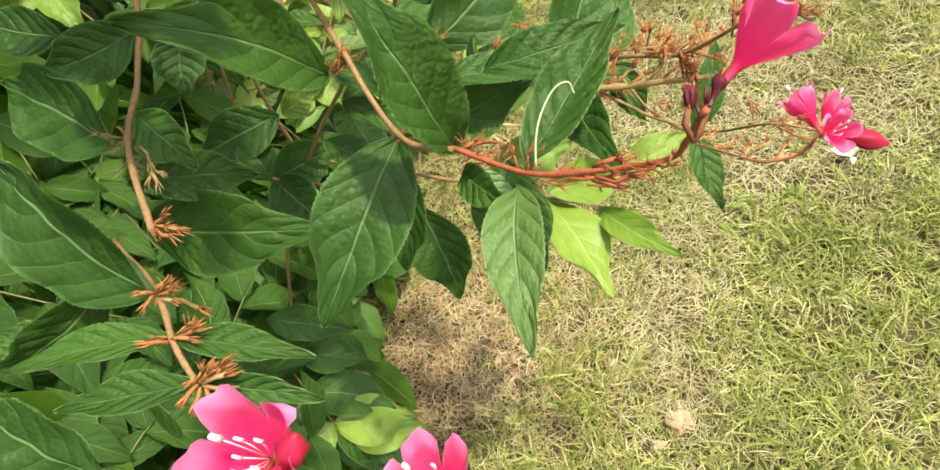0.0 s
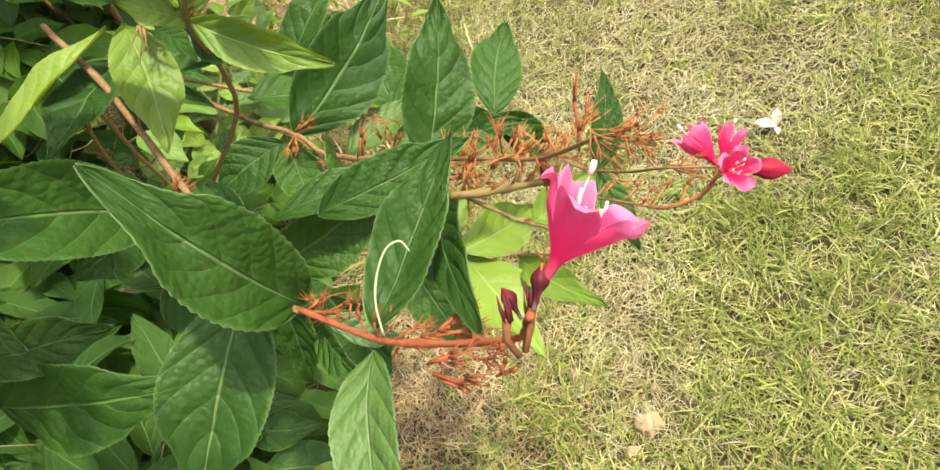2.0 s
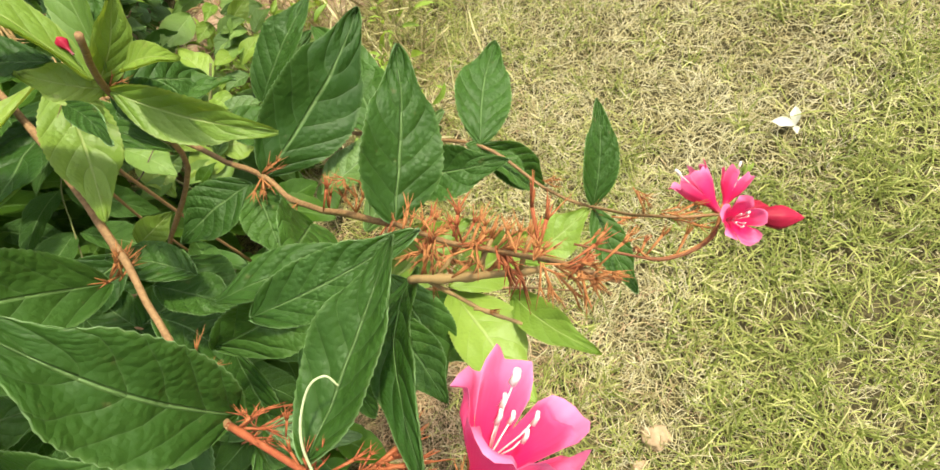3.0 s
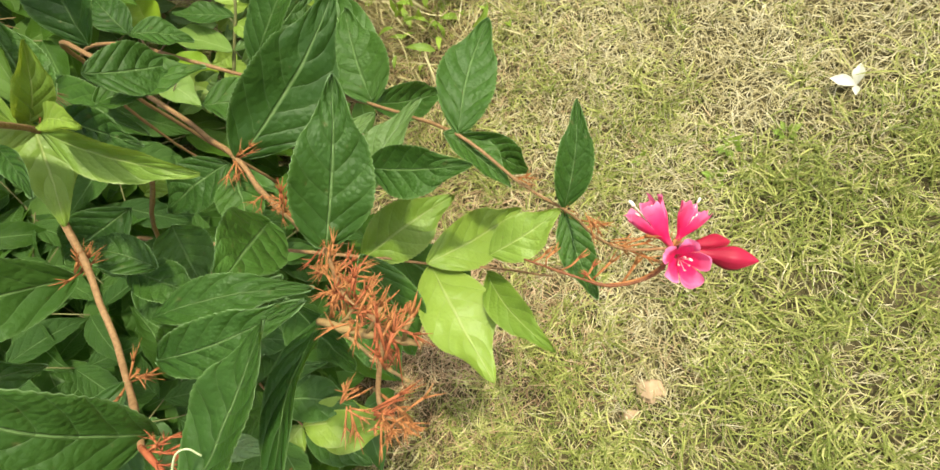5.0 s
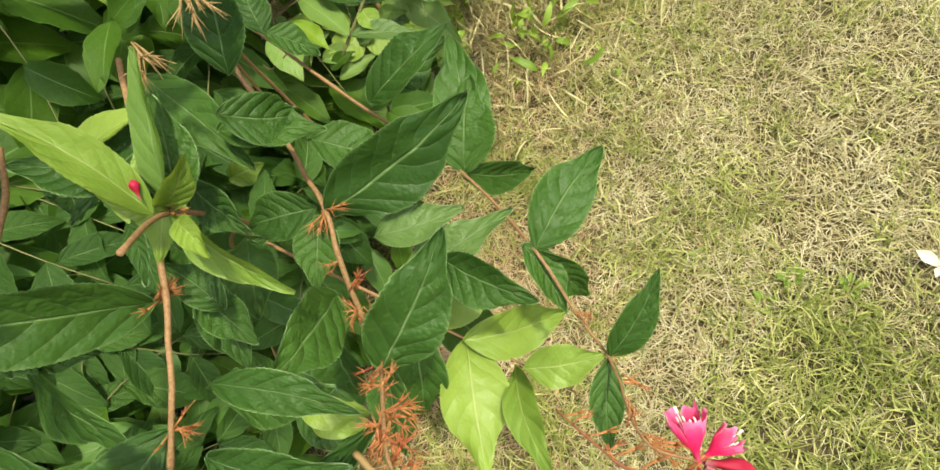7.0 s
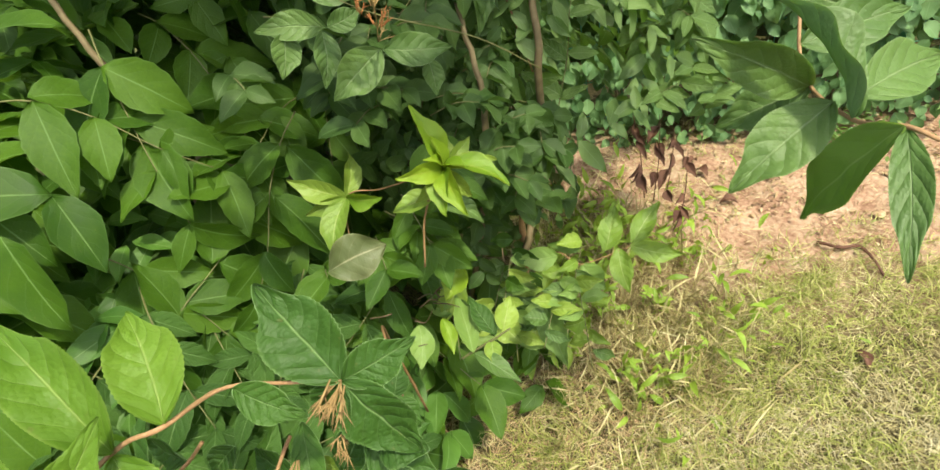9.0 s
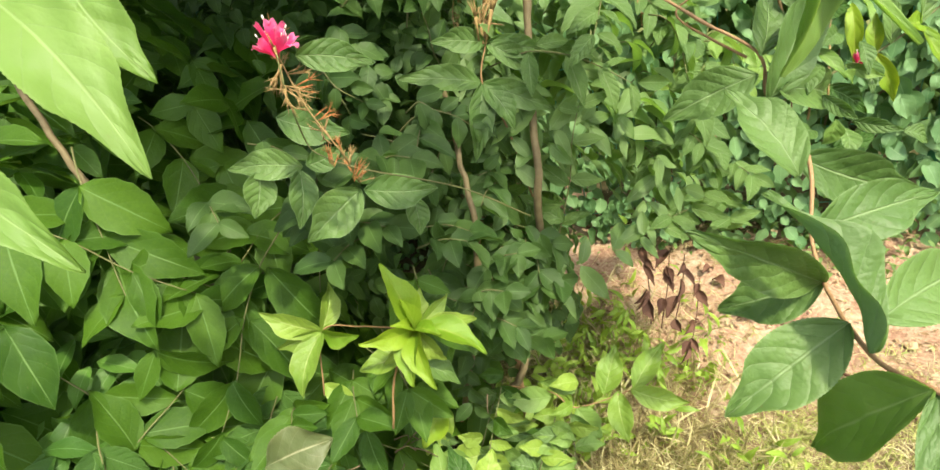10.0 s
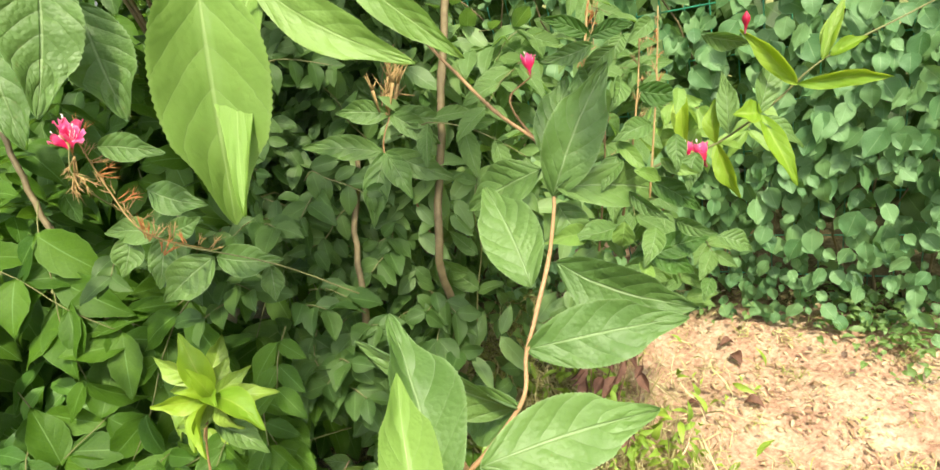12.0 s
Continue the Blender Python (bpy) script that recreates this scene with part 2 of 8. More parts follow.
DRY_BLADE = blade_mat("dry_grass", [(0.0, (0.13, 0.105, 0.042)), (0.3, (0.30, 0.255, 0.11)), (0.65, (0.45, 0.405, 0.195)), (0.9, (0.61, 0.565, 0.315)), (1.0, (0.71, 0.67, 0.43))], 0.15, (0.5, 0.42, 0.2))
# bleached straw, its pale colour also standing in for bright haze
BLEACHED_HAZE_BLADE = blade_mat("bleached_hazy_grass", [(0.0, (0.30, 0.27, 0.13)), (0.5, (0.45, 0.41, 0.24)), (1.0, (0.60, 0.56, 0.37))], 0.15, (0.5, 0.45, 0.22))
WHITE_PETAL = petal_mat("white_petal", (0.60, 0.60, 0.48), (0.76, 0.75, 0.64), (0.7, 0.7, 0.55))
WITHER = leaf_mat("withered_leaf", (0.045, 0.10, 0.03), (0.10, 0.12, 0.045), (0.4, 0.38, 0.22), (0.4, 0.4, 0.12), veins=5.0)
TENDRIL = plain_mat("pale_tendril", (0.42, 0.5, 0.25), (0.55, 0.6, 0.35), 200.0)
LITTER_MAT = blade_mat("leaf_litter", [(0.0, (0.12, 0.07, 0.035)), (0.35, (0.3, 0.19, 0.1)), (0.7, (0.5, 0.4, 0.24)), (1.0, (0.24, 0.3, 0.08))], 0.1, (0.3, 0.3, 0.1))
CLOD = plain_mat("dry_earth", (0.30, 0.2, 0.11), (0.5, 0.37, 0.23), 160.0, 0.95, 0.1)
DEAD = plain_mat("dead_leaf", (0.055, 0.026, 0.018), (0.15, 0.075, 0.045), 120.0, 0.7, 0.2)


# ---- building ----
WORLD_OF = {}


def put(ob, m, parent=None):
    """Stands ob at the world pose m, under its parent."""
    WORLD_OF[ob.name] = m.copy()
    ob.parent = parent
    ob.matrix_basis = (WORLD_OF[parent.name].inverted() @ m) if parent else m
    return ob


def thing(name, at, label, category, group="", kind=""):
    ob = new(name)
    ob.empty_display_size = 0.05
    put(ob, Matrix.Translation(at))
    return tagged(ob, label, category, group, kind)


def mesh_from(name, verts, faces, mats, uvs=None, fmat=None, smooth=True):
    """verts (n, 3), faces (m, k) of one size or a list of arrays; uvs per vertex."""
    me = bpy.data.meshes.new(name)
    me.from_pydata([tuple(v) for v in np.asarray(verts, float)], [], [tuple(int(i) for i in f) for f in faces])
    for m in mats:
        me.materials.append(m)
    if smooth:
        me.polygons.foreach_set("use_smooth", np.ones(len(me.polygons), bool))
    if fmat is not None:
        me.polygons.foreach_set("material_index", np.asarray(fmat, np.int32))
    if uvs is not None:
        lay = me.uv_layers.new(name="UVMap")
        idx = np.zeros(len(me.loops), np.int32)
        me.loops.foreach_get("vertex_index", idx)
        lay.data.foreach_set("uv", np.asarray(uvs, np.float32)[idx].ravel())
    me.update()
    return me


def mass(name, verts, tris, mats, uvs=None):
    """A large joined mesh from arrays of triangles."""
    me = bpy.data.meshes.new(name)
    verts, tris = np.asarray(verts, np.float32), np.asarray(tris, np.int32)
    me.vertices.add(len(verts))
    me.vertices.foreach_set("co", verts.ravel())
    me.loops.add(tris.size)
    me.loops.foreach_set("vertex_index", tris.ravel())
    me.polygons.add(len(tris))
    me.polygons.foreach_set("loop_start", np.arange(0, tris.size, 3, dtype=np.int32))
    me.polygons.foreach_set("loop_total", np.full(len(tris), 3, np.int32))
    me.polygons.foreach_set("use_smooth", np.ones(len(tris), bool))
    for m in mats:
        me.materials.append(m)
    if uvs is not None:
        lay = me.uv_layers.new(name="UVMap")
        lay.data.foreach_set("uv", np.asarray(uvs, np.float32)[tris.ravel()].ravel())
    me.update(calc_edges=True)
    me.validate()
    return me


def leaf_shape(length, width, fold=0.25, arch=0.1, wave=0.03, twist=0.0, seed=0, rows=30, cols=3, serrate=0.022, peak=0.42, heart=0.0, tail=0.18, quilt=0.0):
    """A leaf along +y with its upper face to +z: (verts, quads, uvs). fold lifts the sides, arch bows it, tail is the drawn-out point."""
    rng = random.Random(seed)
    ph, ph2 = rng.uniform(0, 6), rng.uniform(0, 6)
    bow, curl = rng.uniform(-0.05, 0.05), rng.uniform(-0.02, 0.05)
    power = math.log(0.5) / math.log(peak)
    vs, uv, fs = [], [], []
    across = np.linspace(-1, 1, 2 * cols + 1)
    for i in range(rows + 1):
        s = i / rows
        w = 0.5 * width * math.sin(math.pi * min(1.0, s**power)) ** 0.86
        far = max(0.0, (s - 0.66) / 0.34)
        w *= 1 - tail * math.sin(math.pi * far**0.9)
        w = max(w, 0.0035 * width)
        jag = 1 + (serrate if i % 2 else -serrate) * (0 < i < rows)
        for x in across:
            px = x * w * (jag if abs(x) > 0.99 else 1)
            lift = abs(x) ** 1.3 * w * fold
            ripple = wave * width * abs(x) ** 2 * math.sin(s * 11 + ph + (1.6 if x > 0 else 0))
            z = lift + ripple + arch * length * 4 * s * (1 - s) + 0.012 * length * math.sin(5 * s + ph2)
            if quilt:
                ph_v = 6.5 * s - 1.7 * abs(x) ** 1.25
                z += quilt * width * math.sin(math.pi * abs(ph_v - math.floor(ph_v) - 0.5)) * -1 * math.sin(math.pi * min(1, abs(x) * 1.02)) ** 0.7
                z += quilt * 3.4 * width * noise.noise(Vector((x * 2.6, s * 6, seed * 3.7)))
                z -= curl * length * s**2 * (1 - s) * 3
                px += bow * length * math.sin(math.pi * s)
            py = s * length - heart * width * abs(x) ** 1.5 * (1 - s) ** 3
            an = twist * s
            vs.append((px * math.cos(an) - z * math.sin(an) * 0.3, py, z + px * math.sin(an)))
            uv.append((0.5 + 0.5 * x, s))
    k = 2 * cols + 1
    for i in range(rows):
        for j in range(k - 1):
            q = i * k + j
            fs.append((q, q + 1, q + k + 1, q + k))
    return np.array(vs), fs, np.array(uv)


def frame_of(base, tip, face):
    y = Vector(tip) - Vector(base)
    length = y.length
    y.normalize()
    z = Vector(face)
    z = (z - y * z.dot(y)).normalized()
    x = y.cross(z)
    m = Matrix((x, y, z)).transposed().to_4x4()
    m.translation = base
    return m, length


LEAF_COUNT = [0]


def leaf(parent, base, tip, width, face, fold=0.28, arch=0.06, twist=0.0, mat=None, under=None, wave=0.05, peak=0.43, tail=0.25, label=""):
    """One large leaf with an upper and a paler under side, from its base to its tip."""
    LEAF_COUNT[0] += 1
    m, length = frame_of(base, tip, face)
    v, f, uv = leaf_shape(length, width, fold, arch, wave, twist, LEAF_COUNT[0], rows=76 if length > 0.085 else 46, cols=5, peak=peak, tail=tail, quilt=0.015, serrate=0.015 if length > 0.085 else 0.02)
    n = len(v)
    grid = v.reshape(-1, 11, 3)
    nrm = np.cross(np.gradient(grid, axis=1), np.gradient(grid, axis=0)).reshape(-1, 3)
    nrm /= np.linalg.norm(nrm, axis=1, keepdims=True) + 1e-12
    low = v - nrm * 0.0006
    faces = f + [tuple(reversed([i + n for i in q])) for q in f]
    me = mesh_from("leaf", np.vstack([v, low]), faces, [mat or LEAF, under or (mat if mat else LEAF_UNDER)], np.vstack([uv, uv]), [0] * len(f) + [1] * len(f))
    ob = put(new("leaf", me), m, parent)
    if label:
        ob["label"] = label
    return ob


def spline(points, per=6):
    """Catmull-Rom through the points."""
    p = [Vector(q) for q in points]
    p = [p[0] * 2 - p[1], *p, p[-1] * 2 - p[-2]]
    out = []
    for i in range(1, len(p) - 2):
        for k in range(per):
            t = k / per
            out.append(0.5 * (2 * p[i] + (p[i + 1] - p[i - 1]) * t + (2 * p[i - 1] - 5 * p[i] + 4 * p[i + 1] - p[i + 2]) * t * t + (3 * p[i] - p[i - 1] - 3 * p[i + 1] + p[i + 2]) * t**3))
    return out + [p[-2]]


def tube(points, r0, r1, sides=7, knots=0.0, seed=0):
    """verts and faces of a tapered round stem; knots thickens it here and there."""
    rng = random.Random(seed)
    vs, fs = [], []
    up = Vector((0.31, 0.17, 0.93))
    for i, p in enumerate(points):
        d = (points[min(i + 1, len(points) - 1)] - points[max(i - 1, 0)]).normalized()
        x = d.cross(up).normalized() if abs(d.dot(up)) < 0.98 else d.cross(Vector((1, 0, 0))).normalized()
        y = d.cross(x)
        r = r0 + (r1 - r0) * i / max(1, len(points) - 1)
        r *= 1 + knots * rng.uniform(-0.3, 1) * (rng.random() < 0.4)
        for k in range(sides):
            a = 2 * math.pi * k / sides
            vs.append(p + (x * math.cos(a) + y * math.sin(a)) * r)
    for i in range(len(points) - 1):
        for k in range(sides):
            a, b = i * sides + k, i * sides + (k + 1) % sides
            fs.append((a, b, b + sides, a + sides))
    fs.append(tuple(reversed(range(sides))))
    fs.append(tuple(range((len(points) - 1) * sides, len(points) * sides)))
    return vs, fs


def stem(parent, points, r0, r1, mat=None, name="branch", label="", per=6, knots=0.25):
    """A branch through the points, as a part."""
    at = Vector(points[0])
    line = spline(points, per)
    for i in range(1, len(line) - 1):
        line[i] = line[i] + noise.noise_vector(line[i] * 38) * r0 * 0.7
    vs, fs = tube([p - at for p in line], r0, r1, 8, knots, len(points))
    me = mesh_from(name, vs, fs, [mat or TWIG])
    ob = put(new(name, me), Matrix.Translation(at), parent)
    if label:
        ob["label"] = label
    return ob


def spikes(name, rng, axis, size, count, spread, mat):
    """Thin spent calyces, each a stalk that ends in a star of points."""
    vs, fs = [], []
    axis = Vector(axis).normalized()
    for _ in range(count):
        d = (axis + Vector([rng.gauss(0, spread) for _ in range(3)])).normalized()
        ln = size * rng.uniform(0.55, 1.0)
        bend = Vector([rng.gauss(0, 0.18) for _ in range(3)])
        mid = d * ln * 0.3 + bend * ln * 0.15
        end = d * ln * 0.55 + bend * ln * 0.3
        off = Vector([rng.gauss(0, 0.06) for _ in range(3)]) * size
        v, f = tube([off, off + mid, off + end], size * 0.019, size * 0.032, 5)
        k = len(vs)
        vs += v
        fs += [tuple(i + k for i in q) for q in f]
        for _ in range(5):
            e = (d + Vector([rng.gauss(0, 0.38) for _ in range(3)])).normalized()
            v, f = tube([off + end, off + end + e * ln * 0.14, off + end + e * ln * rng.uniform(0.25, 0.6)], size * 0.027, size * 0.004, 4)
            k = len(vs)
            vs += v
            fs += [tuple(i + k for i in q) for q in f]
    return mesh_from(name, vs, fs, [mat])


TUFTS = [0]


def tuft(parent, at, axis, size, count=7, spread=0.45, mat=None):
    """A tuft of spent calyces at a node."""
    TUFTS[0] += 1
    me = spikes("calyx_tuft", random.Random(TUFTS[0]), axis, size * (1.12 if mat == CALYX_RED else 1.05), max(2, round(count * 0.85)), spread, mat or CALYX)
    return put(new("calyx_tuft", me), Matrix.Translation(at), parent)


def spent(parent, base, tip, thick, mat, lobe):
    """One stout spent calyx: a ribbed tube that widens and ends in five pointed lobes."""
    base, tip = Vector(base), Vector(tip)
    d = (tip - base).normalized()
    ln = (tip - base).length
    side = d.orthogonal().normalized()
    other = d.cross(side)
    rng = random.Random(round(ln * 1e6))
    bow = (side * rng.gauss(0, 0.05) + other * rng.gauss(0, 0.05)) * ln
    neck = base + d * ln * 0.66
    vs, fs = tube([Vector(), (neck - base) * 0.5 + bow, neck - base], thick * 0.62, thick, 7, 0.25, round(ln * 1e5))
    count = len(fs)
    for k in range(5):
        a = 2 * math.pi * (k + rng.uniform(-0.2, 0.2)) / 5
        out = side * math.cos(a) + other * math.sin(a)
        root = neck - base + out * thick * 0.45
        end = root + (d + out * rng.uniform(0.05, 0.5)).normalized() * ln * rng.uniform(0.22, 0.4)
        v, f = tube([root - d * thick, root + (end - root) * 0.45 + out * thick * 0.35, end], thick * 0.62, thick * 0.10, 5)
        n = len(vs)
        vs += v
        fs += [tuple(i + n for i in q) for q in f]
    me = mesh_from("calyx", vs, fs, [mat, lobe], fmat=[0] * count + [1] * (len(fs) - count))
    return put(new("calyx", me), Matrix.Translation(base), parent)


def axis_pose(at, axis, spin=0.0):
    q = Vector(axis).to_track_quat("Z", "Y").to_matrix().to_4x4()
    return Matrix.Translation(at) @ q @ pose(0, 0, 0, 0, 0, spin)


def flower(parent, at, axis, length, wide=0.9, flare=0.7, spin=0.0, seed=1, mat=None, stretch=1.0):
    """A funnel flower with five lobes, stamens and a calyx, its throat along the axis."""
    rng = random.Random(seed)
    length *= stretch
    vs, uv, fs = [], [], []
    per, rows = 11, 18
    size = wide * length
    tilts = [rng.uniform(0.65, 1.3) for _ in range(5)]
    cut = 0.46
    for k in range(5):
        first = len(vs)
        for i in range(rows + 1):
            s = i / rows
            for j in range(per):
                x = j / (per - 1) * 2 - 1
                sv = s if s < cut else cut + (s - cut) * max(0.0, 1 - abs(x) ** 2.2) ** 0.62
                split = max(0.0, (sv - cut) / (1 - cut))
                a = (k + 0.5 + 0.5 * x * (1.0 + 0.22 * split)) / 5 * 2 * math.pi
                bell = min(1.0, max(0.0, (sv - 0.12) / 0.48))
                r = length * (0.045 + 0.05 * sv) + length * (0.10 + 0.12 * wide) * bell * bell * (3 - 2 * bell) + size * 0.26 * flare * tilts[k] * split**1.5
                r *= 1 + 0.03 * math.sin(5 * k + 4 * x) * sv + 0.05 * x * split
                z = length * (sv - 0.26 * flare * tilts[k] * split**2.2)
                z += (0.06 * math.sin(7.5 * x + 2 * k + seed) * (0.4 + abs(x)) + 0.05 * abs(x) ** 2 * math.sin(3 * k + seed)) * length * split**1.3
                z -= 0.05 * length * math.exp(-((x / 0.3) ** 2)) * split
                z += 0.16 * length * split * noise.noise(Vector((x * 1.8 + k * 7, s * 5, seed * 2.3)))
                r *= 1 + 0.22 * split * noise.noise(Vector((x * 1.5 + k * 5, s * 3, seed * 4.1)))
                vs.append((r * math.cos(a), r * math.sin(a), z))
                uv.append((x * 0.5 + 0.5, s))
        for i in range(rows):
            for j in range(per - 1):
                q = first + i * per + j
                fs.append((q, q + 1, q + per + 1, q + per))
    me = mesh_from("flower", vs, fs, [mat or PETAL], uv)
    m = axis_pose(at, axis, spin)
    ob = put(new("flower", me), m, parent)
    for k in range(6):
        a = k * 1.13 + seed
        tip = Vector((math.cos(a) * 0.13, math.sin(a) * 0.13, 0.70 + 0.08 * math.sin(k * 2.3))) * length
        if k == 5:
            tip = Vector((0.10, 0.12, 1.0)) * length
        v, f = tube([Vector((0, 0, 0.3 * length)), tip * 0.75 + Vector((0, 0, 0.02 * length)), tip], 0.007 * length, 0.006 * length, 5)
        n = len(v)
        v2, f2 = tube([tip - Vector((0, 0, 0.06 * length)), tip, tip + Vector((0.01, 0.02, 0.05)) * length], (0.030 if k == 5 else 0.019) * length, (0.024 if k == 5 else 0.013) * length, 6)
        st = mesh_from("stamen", v + v2, f + [tuple(i + n for i in q) for q in f2], [WHITE])
        put(new("stamen", st), m, ob)
    me = spikes("calyx", rng, (0, 0, 1), length * 0.42, 4, 0.25, CALYX)
    put(new("calyx", me), m @ Matrix.Translation((0, 0, -0.1 * length)), ob)
    return ob


def bud(parent, at, axis, length, fat=0.3, mat=None):
    """A closed bud: a ribbed drop on a thin tube."""
    vs, uv, fs = [], [], []
    sides, rows = 15, 12
    for i in range(rows + 1):
        s = i / rows
        r = length * (0.05 + 0.5 * fat * math.exp(-(((s - 0.66) / 0.24) ** 2)) * (1 - 0.25 * s)) * math.sqrt(max(0.02, 1 - max(0.0, (s - 0.75) / 0.25) ** 2))
        for k in range(sides):
            a = 2 * math.pi * k / sides
            rr = r * (1 + 0.13 * math.cos(5 * a + 4 * s))
            vs.append((rr * math.cos(a), rr * math.sin(a), s * length))
            uv.append((k / sides, s))
    for i in range(rows):
        for k in range(sides):
            a, b = i * sides + k, i * sides + (k + 1) % sides
            fs.append((a, b, b + sides, a + sides))
    fs.append(tuple(range(rows * sides, (rows + 1) * sides)))
    me = mesh_from("flower_bud", vs, fs, [mat or BUD], uv)
    return put(new("flower_bud", me), axis_pose(at, axis), parent)


def scatter(shapes, places, axes, faces, sizes, rng):
    """Joins many copies of the leaf shapes: arrays of places, axes, faces and sizes."""
    places, axes, faces = (np.asarray(a, float) for a in (places, axes, faces))
    y = axes / np.linalg.norm(axes, axis=1, keepdims=True)
    z = faces - y * (faces * y).sum(1, keepdims=True)
    z /= np.linalg.norm(z, axis=1, keepdims=True) + 1e-9
    x = np.cross(y, z)
    pick = rng.integers(0, len(shapes), len(places))
    vs, ts, us, k = [], [], [], 0
    for i, (v, t, u) in enumerate(shapes):
        sel = np.nonzero(pick == i)[0]
        if not len(sel):
            continue
        s = np.asarray(sizes)[sel, None, None]
        w = places[sel, None, :] + s * (v[None, :, :1] * x[sel, None, :] + v[None, :, 1:2] * y[sel, None, :] + v[None, :, 2:] * z[sel, None, :])
        vs.append(w.reshape(-1, 3))
        ts.append((t[None] + (np.arange(len(sel)) * len(v))[:, None, None] + k).reshape(-1, 3))
        us.append(np.tile(u, (len(sel), 1)))
        k += len(sel) * len(v)
    return np.concatenate(vs), np.concatenate(ts), np.concatenate(us)


def small_shapes(count, width, fold, arch, rows=5, cols=1, peak=0.42, heart=0.0, tail=0.1, serrate=0.0, seed=50):
    """A few unit-long leaf shapes in triangles for the masses."""
    out = []
    for i in range(count):
        rng = random.Random(seed + i)
        v, f, u = leaf_shape(1.0, width * rng.uniform(0.88, 1.12), fold * rng.uniform(0.5, 1.4), arch * rng.uniform(-0.3, 1.8), 0.05, rng.uniform(-0.25, 0.25), seed + i, rows, cols, serrate, peak, heart, tail)
        out.append((v, np.array([t for q in f for t in ((q[0], q[1], q[2]), (q[0], q[2], q[3]))]), u))
    return out


# ---- ground ----
FENCE_AT, FENCE_ALONG = Vector((-0.60, 2.03, 0)), Vector((0.77, 0.64, 0)).normalized()
FENCE_OUT = Vector((FENCE_ALONG.y, -FENCE_ALONG.x, 0))


def soil_amount(x, y):
    """1 on the bare earth along the fence, 0 on the lawn."""
    d = (x - FENCE_AT.x) * FENCE_OUT.x + (y - FENCE_AT.y) * FENCE_OUT.y
    along = (x - FENCE_AT.x) * FENCE_ALONG.x + (y - FENCE_AT.y) * FENCE_ALONG.y
    return np.clip((0.74 + 0.3 * np.clip(-along, 0, 0.3) - 3 * np.clip(-along - 0.42, 0, 1) + 0.05 * np.sin(9 * x + 3 * y) - d) / 0.16, 0, 1)


def ground_height(x, y):
    s = soil_amount(x, y)
    return 0.010 * np.sin(5.1 * x + 1) * np.cos(4.3 * y) + 0.006 * np.sin(13 * x - 7 * y) + s * (0.02 + 0.012 * np.sin(21 * x + 4) * np.sin(17 * y))


